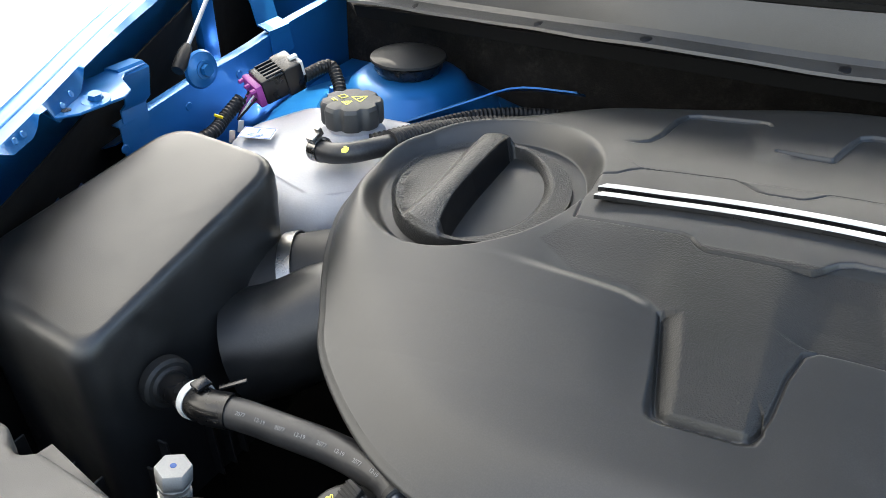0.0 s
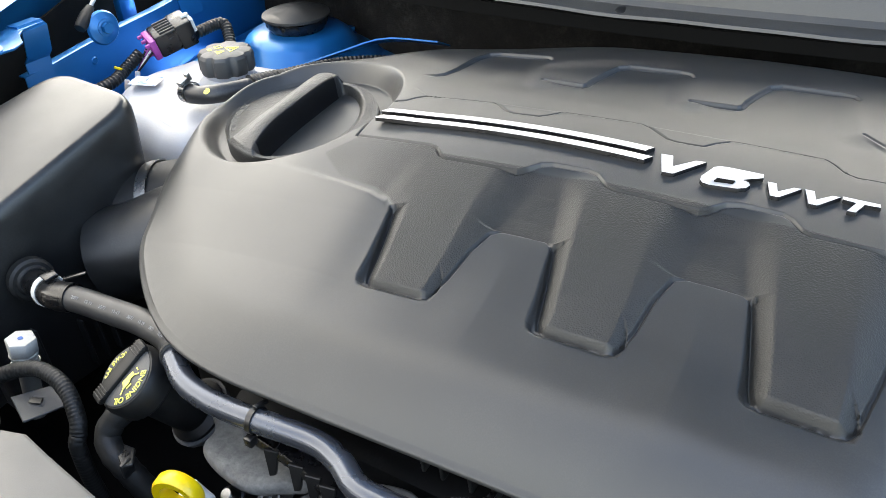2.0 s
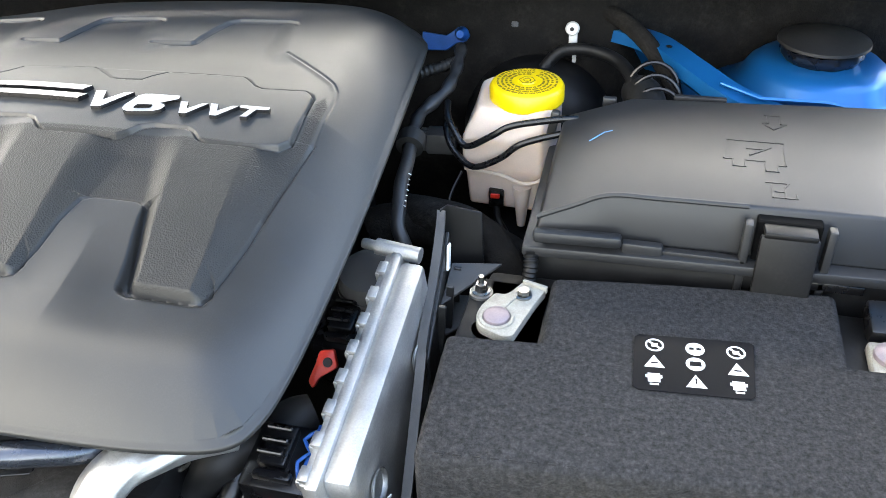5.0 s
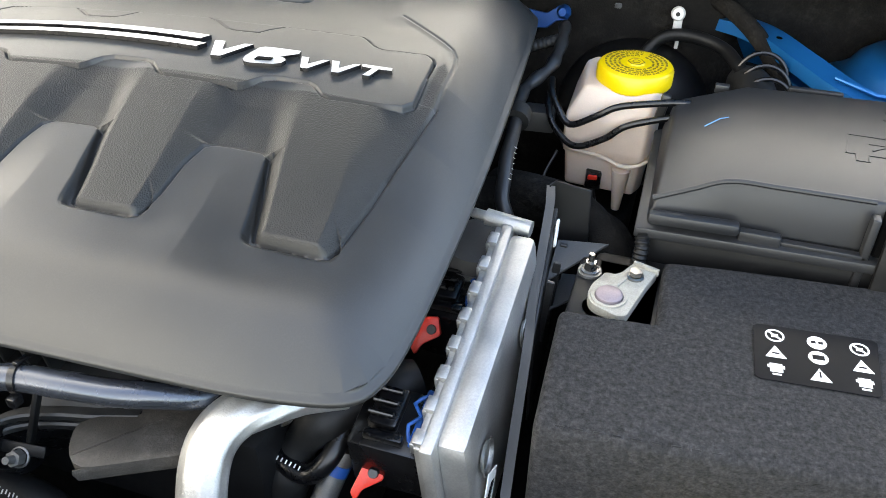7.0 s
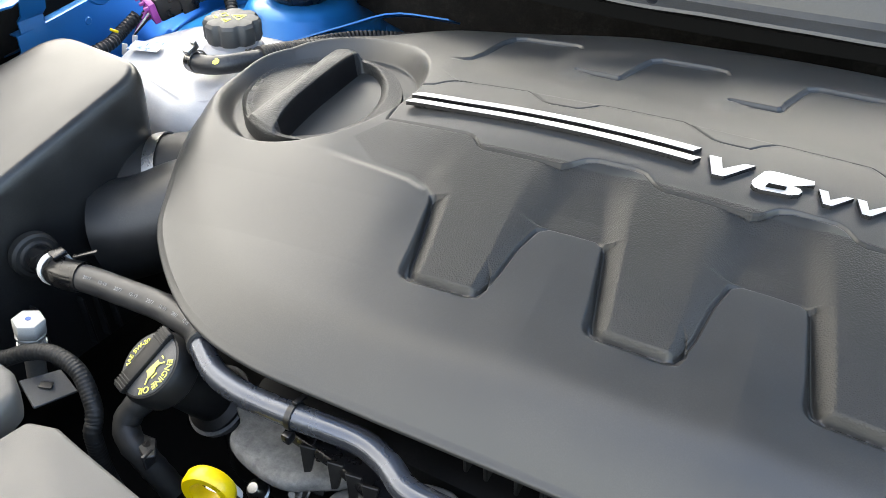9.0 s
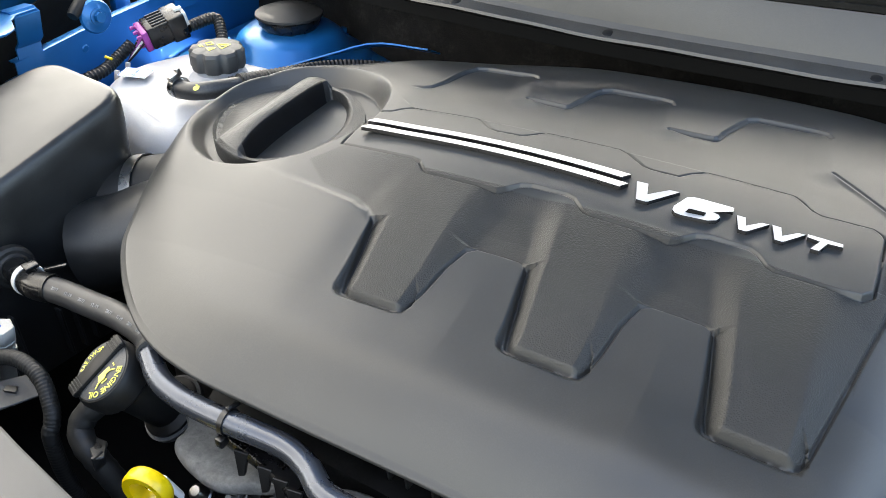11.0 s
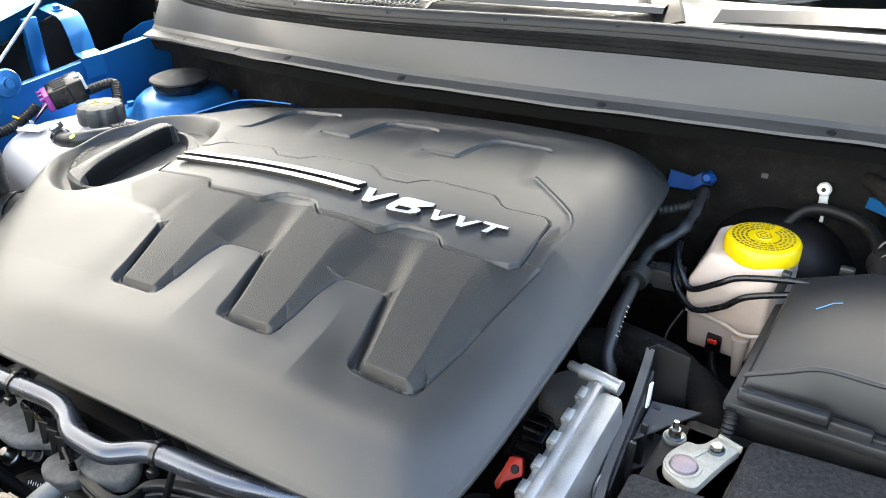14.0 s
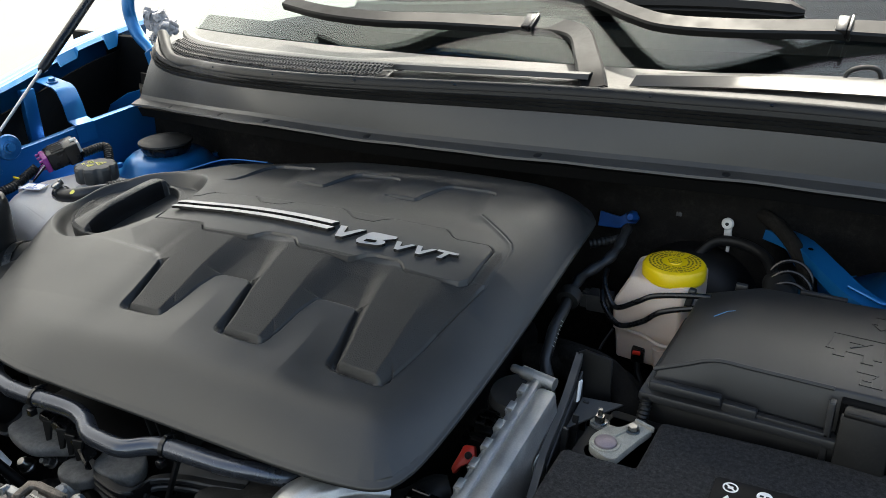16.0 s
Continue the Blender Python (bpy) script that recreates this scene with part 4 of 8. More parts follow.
cap = thing("access_cap", (CAP_X, CAP_Y, 0.966), "round black twist cap with raised finger grip", "access cap")
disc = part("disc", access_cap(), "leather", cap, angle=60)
disc.data.materials.append(M["bowl_black"])        # the scoop beside the grip is smoother, blacker and lower in gloss
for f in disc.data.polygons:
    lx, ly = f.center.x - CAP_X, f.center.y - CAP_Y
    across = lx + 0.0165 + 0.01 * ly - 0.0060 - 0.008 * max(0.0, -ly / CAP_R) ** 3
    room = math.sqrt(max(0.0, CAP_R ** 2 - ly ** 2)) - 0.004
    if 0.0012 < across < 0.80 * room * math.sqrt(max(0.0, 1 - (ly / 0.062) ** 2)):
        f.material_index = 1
ring_text = joined(arc_letters("FILTER SERVICE", 0.0075, 0.0665, 206, 0.0003, inward=True))
ring_text.transform(pose(CAP_X, CAP_Y, 0.9782, 5.5, 1.0, 0))
part("lettering", ring_text, "grey_plastic", cap, "raised worn lettering")

# ---- passenger side: wing, strut tower, air box, coolant tank ----
wing = thing("front_wing", (-0.75, 0.8, 0.8), "metallic blue front wing edge with its inner flange", "car wing")
CREST = [(-0.555, 0.22, 1.020), (-0.620, 0.385, 1.040), (-0.690, 0.530, 1.052), (-0.760, 0.700, 1.068), (-0.870, 0.930, 1.085), (-0.95, 1.20, 1.10)]
crest = along(CREST, 50)


def shifted(line, dx, dy, dz):
    return line + np.array([dx, dy, dz])


part("outer_skin", loft([shifted(crest, -0.05, -0.03, -0.40), shifted(crest, -0.03, -0.015, -0.12), shifted(crest, -0.012, -0.006, -0.03), shifted(crest, -0.006, -0.003, -0.006), crest,
                         shifted(crest, 0.004, 0.0015, -0.0035), shifted(crest, 0.007, 0.003, -0.0035), shifted(crest, 0.010, 0.004, -0.006), shifted(crest, 0.0235, 0.009, -0.005)], 0.0012), "blue_paint", wing, angle=40)
ledge = along(CREST, 400)
FLANGE_AT = (0.22, 0.335, 0.343, 0.350, 0.376, 0.384, 0.390, 0.402, 0.412, 0.455, 0.464, 0.470, 0.62, 0.845, 0.85, 0.91, 0.915, 1.0, 1.01, 1.04, 1.05, 1.2)
FLANGE_DROP = (0.006, 0.006, 0.012, 0.016, 0.018, 0.014, 0.006, 0.008, 0.027, 0.022, 0.014, 0.006, 0.011, 0.012, 0.024, 0.024, 0.012, 0.012, 0.035, 0.035, 0.012, 0.012)
low = shifted(ledge, 0.028, 0.011, 0)
low[:, 2] -= np.interp(low[:, 1], FLANGE_AT, FLANGE_DROP)
part("inner_flange", loft([shifted(ledge, 0.0235, 0.009, -0.0051), low], 0.0012), "blue_paint", wing)
for y in (0.355, 0.366, 0.425, 0.44):
    p = low[np.argmin(abs(low[:, 1] - y))]
    part("spot_weld", lathe([(0, 0.0008), (0.0025, 0.0007), (0.0032, 0)], axis_pose((p[0] - 0.001, p[1], p[2] + 0.008), (0.85, 0.3, 0.45)), 12), "blue_paint", wing)

rail = thing("inner_rail", (-0.66, 0.75, 0.86), "blue pressed-steel inner wing rail with welded brackets", "wing rail")
TOP = along([(-0.643, 0.505, 0.964), (-0.646, 0.54, 0.966), (-0.655, 0.63, 0.972), (-0.662, 0.72, 0.976), (-0.678, 0.83, 0.980), (-0.688, 1.00, 0.985)], 40)
foot = TOP.copy()
foot[:, 2] -= np.interp(np.arange(40), (0, 4, 10, 39), (0.03, 0.06, 0.10, 0.10))
part("web", loft([shifted(TOP, -0.012, 0, 0.001), shifted(TOP, -0.002, 0, 0.001), TOP, foot], 0.0015), "blue_paint", rail)
part("outer_shelf", loft([shifted(TOP, -0.013, 0, -0.02), shifted(TOP, -0.10, 0.02, -0.06)], 0.0015), "blue_paint", rail)
for y in (0.51, 0.60, 0.70, 0.80):
    p = TOP[np.argmin(abs(TOP[:, 1] - y))]
    part("spot_weld", lathe([(0, 0.0012), (0.004, 0.001), (0.005, 0)], axis_pose((p[0] + 0.0004, p[1], p[2] - 0.022), (1, 0, 0)), 14), "blue_paint", rail)
strap = [(-0.664, 0.765, 0.950), (-0.668, 0.765, 0.982), (-0.685, 0.765, 0.988), (-0.692, 0.766, 1.012), (-0.704, 0.767, 1.036), (-0.716, 0.768, 1.043), (-0.742, 0.770, 1.046), (-0.775, 0.772, 1.050)]
part("strap_bracket", loft([np.array(strap), np.array([(x, y + 0.038, z) for x, y, z in strap])], 0.002), "blue_paint", rail, "stepped blue strap bracket")
part("strap_bolt", hex_bolt((-0.742, 0.788, 1.047), (0.1, -0.1, 1), 0.006, 0.005, 0.010), "blue_paint", rail)
part("strap_post", box((0.014, 0.026, 0.12), pose(-0.742, 0.735, 0.985), 0.003), "blue_paint", rail)
tab = [(-0.645, 0.512, 0.950), (-0.645, 0.512, 0.978), (-0.637, 0.512, 0.986), (-0.628, 0.510, 1.018), (-0.634, 0.508, 1.024), (-0.648, 0.506, 1.024)]
part("front_bracket", joined(loft([np.array(tab), np.array([(x, y + 0.032, z) for x, y, z in tab])], 0.002),
                             prism([(-0.618, 0.412), (-0.600, 0.408), (-0.588, 0.425), (-0.583, 0.470), (-0.592, 0.486), (-0.618, 0.500), (-0.628, 0.512), (-0.630, 0.540), (-0.650, 0.538), (-0.645, 0.455)], 1.019, 1.0215, 0.0006, 1)), "blue_paint", rail, "stamped blue fender bracket")
part("bracket_bolt", hex_bolt((-0.598, 0.452, 1.0215), (0.1, -0.1, 1), 0.0065, 0.005, 0.0125), "blue_paint", rail, "painted hexagon bolt")
part("slot_hole", lathe([(0, 0.0006), (0.0045, 0.0006), (0.0045, 0)], axis_pose((-0.603, 0.424, 1.0216), (0, 0, 1)), 18), "gloss_black", rail)

stud = thing("strut_ball_stud", (-0.622, 0.610, 0.97), "blue painted ball-stud plate for the bonnet gas strut", "ball stud")
part("plate", lathe([(0, 0.006), (0.010, 0.006), (0.013, 0.004), (0.019, 0.003), (0.021, 0.0), (0, 0.0)], axis_pose((-0.643, 0.622, 0.986), (1, -0.15, 0.1)), 32), "blue_paint", stud)
part("nut", hex_bolt((-0.637, 0.621, 0.987), (1, -0.15, 0.1), 0.007, 0.006, 0.010), "blue_paint", stud)

ROD = Vector((-0.263, 0.828, 0.495)).normalized()
A = Vector((-0.650, 0.603, 0.999))
strut = thing("gas_strut", tuple(A), "black bonnet gas strut with a bright rod", "gas strut")
part("socket", joined(lathe([(0, -0.012), (0.0065, -0.012), (0.0075, -0.006), (0.0075, 0.010), (0.0048, 0.022), (0, 0.022)], axis_pose(A, ROD), 18)), "dark_plastic", strut)
part("rod", lathe([(0, 0.015), (0.0025, 0.015), (0.0025, 0.17), (0, 0.17)], axis_pose(A, ROD), 14), "chrome", strut, "polished steel rod")
part("cylinder", lathe([(0, 0.165), (0.006, 0.165), (0.0085, 0.172), (0.0085, 0.48), (0, 0.48)], axis_pose(A, ROD), 18), "gloss_black", strut)


def strut_tower(x, y, z, name_label, flip=1):
    """A domed suspension tower with its rubber dust cap."""
    base = thing("strut_tower", (x, y, z - 0.08), name_label, "strut tower", "suspension towers")
    part("dome", lathe([(0.118, -0.075), (0.112, -0.058), (0.096, -0.050), (0.088, -0.047), (0.078, -0.040), (0.070, -0.026), (0.060, -0.018), (0.046, -0.016), (0.0, -0.016)], pose(x, y, z), 64), "blue_paint", base, angle=50)
    apron = []
    for k, (r, dz) in enumerate(((0.100, -0.056), (0.128, -0.064), (0.175, -0.075), (0.22, -0.12))):
        apron.append(np.array([(x + r * math.cos(a) * (1.0 if math.cos(a) * flip < 0 else 1.15), y + r * 0.95 * math.sin(a), z + dz - 0.03 * (k > 1) * max(0, math.cos(a) * flip)) for a in np.linspace(0, 2 * math.pi, 49)]))
    part("apron", loft(apron, 0.0015), "blue_paint", base, angle=60)
    part("cap_lid", lathe([(0, 0.010), (0.010, 0.0098), (0.014, 0.0088), (0.034, 0.004), (0.0445, 0.0), (0.0450, -0.003), (0.040, -0.0045), (0, -0.0045)], pose(x, y, z + 0.004), 48), "rubber", base, "ribbed black rubber dust cap")
    part("cap_skirt", lathe([(0.038, 0.001), (0.041, -0.002), (0.041, -0.009), (0.036, -0.016), (0, -0.016)], pose(x, y, z), 48, (12, 0.03)), "gloss_black", base)
    for a in (200, 320, 80):
        part("tower_bolt", hex_bolt((x + 0.094 * math.cos(radians(a)), y + 0.094 * math.sin(radians(a)), z - 0.050), (0, 0, 1), 0.006, 0.007, 0.009), "blue_paint", base)
    return base


strut_tower(-0.502, 0.813, 0.962, "blue domed strut tower with a black rubber cap", 1)
seam = thing("bulkhead_brace", (-0.40, 0.80, 0.93), "blue bulkhead flange beside the strut tower", "bulkhead flange")
part("flange", loft([along([(-0.46, 0.72, 0.925), (-0.40, 0.77, 0.945), (-0.36, 0.81, 0.955), (-0.30, 0.84, 0.95)], 12), along([(-0.47, 0.74, 0.915), (-0.42, 0.80, 0.93), (-0.37, 0.84, 0.94), (-0.30, 0.87, 0.935)], 12)], 0.002), "blue_paint", seam)
shelf = thing("inner_wing_panel", (-0.55, 0.7, 0.85), "blue inner wing panel round the strut tower", "inner wing")
part("panel", loft([along([(-0.645, 0.50, 0.86), (-0.652, 0.65, 0.88), (-0.672, 0.85, 0.89), (-0.68, 0.95, 0.89)], 10), along([(-0.56, 0.50, 0.80), (-0.50, 0.66, 0.875), (-0.42, 0.72, 0.88), (-0.36, 0.93, 0.90)], 10)], 0.002), "blue_paint", shelf)

# air filter box
airbox = thing("air_filter_box", (-0.50, 0.38, 0.75), "matt black plastic air filter box with a sloping lid", "air filter box")


def rounded(points, radii, n=7):
    """An outline in plan with each corner rounded."""
    out = []
    for i, (p, r) in enumerate(zip(points, radii)):
        p, a, b = Vector(p), Vector(points[i - 1]), Vector(points[(i + 1) % len(points)])
        u, v = (a - p).normalized(), (b - p).normalized()
        start, end = p + u * r, p + v * r
        for s in np.linspace(0, 1, n):
            out.append(tuple(start * (1 - s) ** 2 + p * 2 * s * (1 - s) + end * s * s))
    return out


def air_lid():
    """A tapered box with a sloping top and softly rolled edges."""
    plan = rounded([(-0.424, 0.262), (-0.418, 0.482), (-0.540, 0.486), (-0.588, 0.276)], (0.022, 0.030, 0.030, 0.045))
    mid = np.mean(plan, axis=0)
    bm = bmesh.new()
    rings = []
    for grow, drop in ((0.93, None), (1.012, 0.030), (1.008, 0.014), (0.985, 0.005), (0.945, 0.0), (0.90, -0.0008), (0.5, -0.0012), (0.02, -0.0012)):
        ring = []
        for x, y in plan:
            px, py = mid[0] + (x - mid[0]) * grow, mid[1] + (y - mid[1]) * grow
            top = 0.943 + 0.254 * (py - 0.268) + 0.03 * (-0.43 - px)
            ring.append(bm.verts.new((px, py, 0.74 if drop is None else top - drop)))
        rings.append(ring)
    n = len(plan)
    for a, b in zip(rings, rings[1:]):
        for i in range(n):
            bm.faces.new((a[i], a[(i + 1) % n], b[(i + 1) % n], b[i]))
    bm.faces.new(rings[-1])
    bm.faces.new(rings[0][::-1])
    return bm


part("lid", air_lid(), "box_plastic", airbox, angle=50)
for k, (y, h) in enumerate(((0.285, 0.06), (0.30, 0.075), (0.345, 0.055), (0.36, 0.06), (0.375, 0.065), (0.40, 0.06))):
    part("rib", box((0.010, 0.002, h), pose(-0.411, y, 0.78 + h / 2 - 0.02, 0, -4, 0), 0.0006, 1), "box_plastic", airbox)
for x in (-0.44, -0.47, -0.50, -0.53):
    part("rib", box((0.002, 0.010, 0.06), pose(x, 0.258, 0.79, 3, 0, 0), 0.0006, 1), "box_plastic", airbox)
part("grommet", lathe([(0.0, 0.006), (0.013, 0.006), (0.015, 0.004), (0.018, 0.004), (0.0205, 0.002), (0.0205, -0.006), (0.0, -0.006)], axis_pose((-0.409, 0.314, 0.885), (0.97, -0.20, 0.08)), 36), "rubber", airbox, "black rubber grommet")
part("outlet", lathe([(0, 0.0), (0.0115, 0.0), (0.0115, 0.026), (0.0, 0.026)], axis_pose((-0.406, 0.3135, 0.885), (0.97, -0.20, 0.08)), 24), "gloss_black", airbox)

hose = thing("breather_hose", (-0.28, 0.3, 0.87), "black rubber breather hose with white date print and white clip", "rubber hose")
HOSE = [(-0.384, 0.310, 0.888), (-0.360, 0.304, 0.892), (-0.33, 0.307, 0.895), (-0.295, 0.309, 0.896), (-0.25, 0.309, 0.899), (-0.208, 0.299, 0.906), (-0.186, 0.284, 0.911)]
part("pipe", tube(HOSE[1:], 0.0114, 24), "hose_rubber", hose)
part("quick_coupling", tube([HOSE[0], (-0.360, 0.304, 0.892), (-0.338, 0.307, 0.8945)], 0.0130, 28), "gloss_black", hose, "black quick-release coupling")
part("collar", lathe([(0.010, -0.0032), (0.0145, -0.0032), (0.0150, 0), (0.0145, 0.0032), (0.010, 0.0032)], axis_pose((-0.374, 0.3075, 0.8895), (0.97, -0.2, 0.1)), 32), "white_plastic", hose, "white locking collar")
part("release_tab", joined(box((0.010, 0.012, 0.003), pose(-0.366, 0.308, 0.9075, 0, 8, -12), 0.0008), box((0.020, 0.004, 0.002), pose(-0.345, 0.318, 0.9085, 0, -10, 40), 0.0006)), "gloss_black", hose)
part("joint_ring", lathe([(0.0100, -0.003), (0.0118, -0.002), (0.0118, 0.002), (0.0100, 0.003)], axis_pose((-0.188, 0.286, 0.9105), (0.8, -0.55, 0.18)), 28), "rubber", hose)
line = smooth_line(HOSE, 0.002)
for n, k in enumerate(np.linspace(0.30, 0.88, 8)):
    i = int(k * (len(line) - 1))
    way = Vector(line[i + 2] - line[i - 2]).normalized()
    up = Vector((0.12, -0.62, 0.78))
    up = (up - way * up.dot(way)).normalized()
    m = Matrix((way, up.cross(way), up)).transposed().to_4x4()
    m.translation = Vector(line[i]) + up * 0.01185
    bm = letters("12-19" if n % 2 else "2077", 0.0040, 0.0001)
    bm.transform(m)
    part("print", bm, "faint_print", hose, "white date print")

duct = thing("intake_duct", (-0.36, 0.43, 0.87), "black plastic intake duct between air box and engine", "intake duct")
part("coupling", tube([(-0.440, 0.450, 0.874), (-0.402, 0.468, 0.882), (-0.365, 0.486, 0.890), (-0.33, 0.50, 0.893)], 0.0455, 32, 0.006), "rubber", duct, "soft black rubber coupling")
part("elbow", tube([(-0.415, 0.405, 0.855), (-0.385, 0.42, 0.866), (-0.350, 0.445, 0.885), (-0.31, 0.47, 0.895)], lambda s: 0.050 - 0.008 * s, 32, 0.006), "black_plastic", duct)
part("hose_clamp", clip_band((-0.402, 0.468, 0.882), (0.85, 0.42, 0.20), 0.047, 0.012, True, -70), "steel", duct, "bright steel band clamp")

# coolant tank
tank = thing("coolant_tank", (-0.49, 0.60, 0.78), "cloudy white plastic coolant expansion tank beside the air box", "coolant tank")


def tank_body():
    top = [(-0.425, 0.505, 0.925), (-0.365, 0.56, 0.935), (-0.36, 0.66, 0.945), (-0.41, 0.705, 0.948), (-0.55, 0.690, 0.948), (-0.588, 0.60, 0.945), (-0.560, 0.535, 0.938)]
    bot = [(x + (0.012 if x < -0.45 else -0.012), y - 0.012 * (1 if y < 0.6 else -0.5), 0.79) for x, y, z in top]
    bm = block(bot, top, 0.0, 1)
    side = [e for e in bm.edges if abs(e.verts[0].co.z - e.verts[1].co.z) > 0.08]
    bmesh.ops.bevel(bm, geom=side, offset=0.028, segments=4, affect="EDGES", profile=0.5)
    rim = [e for e in bm.edges if min(v.co.z for v in e.verts) > 0.90]
    bmesh.ops.bevel(bm, geom=rim, offset=0.024, segments=5, clamp_overlap=True, affect="EDGES", profile=0.5)
    return bm


part("body", tank_body(), "tank_plastic", tank, angle=60)
part("neck", lathe([(0.044, -0.016), (0.035, -0.004), (0.027, 0.002), (0.026, 0.020), (0, 0.020)], pose(-0.466, 0.646, 0.948), 40), "tank_plastic", tank)
for k, (x, y) in enumerate(((-0.583, 0.588), (-0.592, 0.612))):
    part("loop_tab", box((0.006, 0.002, 0.014), pose(x + 0.004, y, 0.936, 0, 12, 40), 0.0009), "tank_plastic", tank)
part("spout", tube([(-0.432, 0.588, 0.950), (-0.450, 0.580, 0.954), (-0.466, 0.573, 0.957)], 0.0075, 18), "tank_plastic", tank)
lid = part("cap", lathe([(0, 0.0255), (0.022, 0.0255), (0.0292, 0.0240), (0.0318, 0.0205), (0.0318, 0.004), (0.0305, 0.001), (0.026, 0.0), (0, 0.0)], pose(-0.466, 0.646, 0.954, 0, 0, 10), 112, (8, 0.12)), "cap_grey", tank, "black scalloped pressure cap")
def warning_triangle(x, y, w, h):
    """A hollow triangle with a stroke in it."""
    slant, lean = math.hypot(w / 2, h), math.degrees(math.atan2(h, w / 2))
    return [box((w, 0.0015, 0.0004), pose(x, y, 0.0002), 0), box((slant, 0.0015, 0.0004), pose(x - w / 4, y + h / 2, 0.0002, 0, 0, lean), 0),
            box((slant, 0.0015, 0.0004), pose(x + w / 4, y + h / 2, 0.0002, 0, 0, -lean), 0), box((0.0016, h * 0.45, 0.0004), pose(x, y + h * 0.38, 0.0002), 0)]


marks = joined(*warning_triangle(0.006, 0.002, 0.018, 0.015), *warning_triangle(0.008, -0.014, 0.011, 0.010),
               box((0.009, 0.0012, 0.0005), pose(-0.010, -0.001, 0.0003), 0), box((0.009, 0.0012, 0.0005), pose(-0.010, -0.009, 0.0003), 0),
               box((0.0012, 0.009, 0.0005), pose(-0.014, -0.005, 0.0003), 0), box((0.0012, 0.009, 0.0005), pose(-0.0055, -0.005, 0.0003), 0),
               box((0.010, 0.0014, 0.0005), pose(-0.008, -0.016, 0.0003), 0), box((0.007, 0.0014, 0.0005), pose(-0.008, -0.019, 0.0003), 0))
marks.transform(pose(-0.466, 0.646, 0.9797, 0, 0, -25) @ Matrix.Diagonal((0.9, 0.9, 1, 1)))
part("warning_print", marks, "yellow_print", lid, "yellow warning symbols")
sticker = part("sticker", prism([(-0.017, -0.0125), (0.017, -0.0125), (0.017, 0.0125), (-0.017, 0.0125)], 0, 0.0004, 0.0001, 1, pose(-0.543, 0.588, 0.9478, 0, 2, 22)), "white_print", tank, "small white caution sticker")
part("sticker_border", joined(*[box(s, pose(-0.543, 0.588, 0.9478, 0, 2, 22) @ pose(x, y, 0.0005), 0) for s, x, y in (((0.032, 0.0008, 0.0003), 0, 0.0115), ((0.032, 0.0008, 0.0003), 0, -0.0115), ((0.0008, 0.023, 0.0003), 0.0158, 0), ((0.0008, 0.023, 0.0003), -0.0158, 0), ((0.002, 0.009, 0.0003), 0, 0.004), ((0.014, 0.001, 0.0003), 0, -0.003), ((0.018, 0.0012, 0.0003), 0, -0.006), ((0.012, 0.0012, 0.0003), 0, -0.0085))]), "blue_print", sticker, "dark blue border and printed bars")
overflow = thing("overflow_hose", (-0.42, 0.6, 0.95), "black rubber overflow hose on the coolant tank spout", "rubber hose")
part("pipe", tube([(-0.462, 0.575, 0.956), (-0.44, 0.571, 0.957), (-0.418, 0.578, 0.960), (-0.402, 0.605, 0.959), (-0.385, 0.650, 0.954), (-0.35, 0.705, 0.948), (-0.30, 0.745, 0.942)], 0.0100, 20), "hose_rubber", overflow)
part("spring_clip", clip_band((-0.455, 0.574, 0.9565), (0.98, -0.15, 0.05), 0.0112, 0.010, True, 20), "steel", overflow, "bright spring clip")
part("paint_dab", lathe([(0, 0.0006), (0.003, 0.0004), (0.0042, 0)], axis_pose((-0.421, 0.5685, 0.9665), (0.1, -0.55, 0.8)), 9), "yellow_print", overflow)
part("sleeve", tube([(-0.400, 0.612, 0.958), (-0.385, 0.650, 0.954), (-0.35, 0.705, 0.948), (-0.30, 0.745, 0.942)], 0.0125, 16, ribbed=(0.0045, 0.0012)), "rubber", overflow)
cable = thing("tank_cable", (-0.36, 0.7, 0.95), "thin black wiring loom behind the coolant tank", "cable")
part("loom", tube([(-0.43, 0.625, 0.950), (-0.40, 0.665, 0.953), (-0.36, 0.735, 0.950), (-0.30, 0.785, 0.942), (-0.24, 0.80, 0.935)], 0.006, 12, ribbed=(0.005, 0.001)), "dark_plastic", cable)

plug = thing("wiring_connector", (-0.60, 0.66, 0.92), "black multi-pin wiring connector with a purple locking insert", "wiring connector")
PM = pose(-0.592, 0.663, 0.965, 8, -14, 64)
part("housing", joined(box((0.040, 0.034, 0.030), PM @ pose(0.010, 0, 0), 0.003), box((0.022, 0.038, 0.034), PM @ pose(0.028, 0, 0), 0.003)), "gloss_black", plug)
for k in range(5):
    part("rib", box((0.028, 0.002, 0.002), PM @ pose(0.012, -0.013 + 0.0065 * k, 0.0158), 0.0005, 1), "gloss_black", plug)
part("lock", joined(box((0.008, 0.034, 0.026), PM @ pose(-0.014, 0, -0.001), 0.0015), *[box((0.010, 0.004, 0.004), PM @ pose(-0.019, -0.014 + 0.007 * k, 0.008 * (1 - 2 * (k % 2))), 0.001) for k in range(5)]), "purple", plug, "purple locking insert")
part("latch", joined(box((0.005, 0.016, 0.018), PM @ pose(0.0405, -0.006, 0.006), 0.001), box((0.010, 0.006, 0.004), PM @ pose(0.037, -0.004, 0.0180), 0.001)), "white_plastic", plug, "grey-white latch")
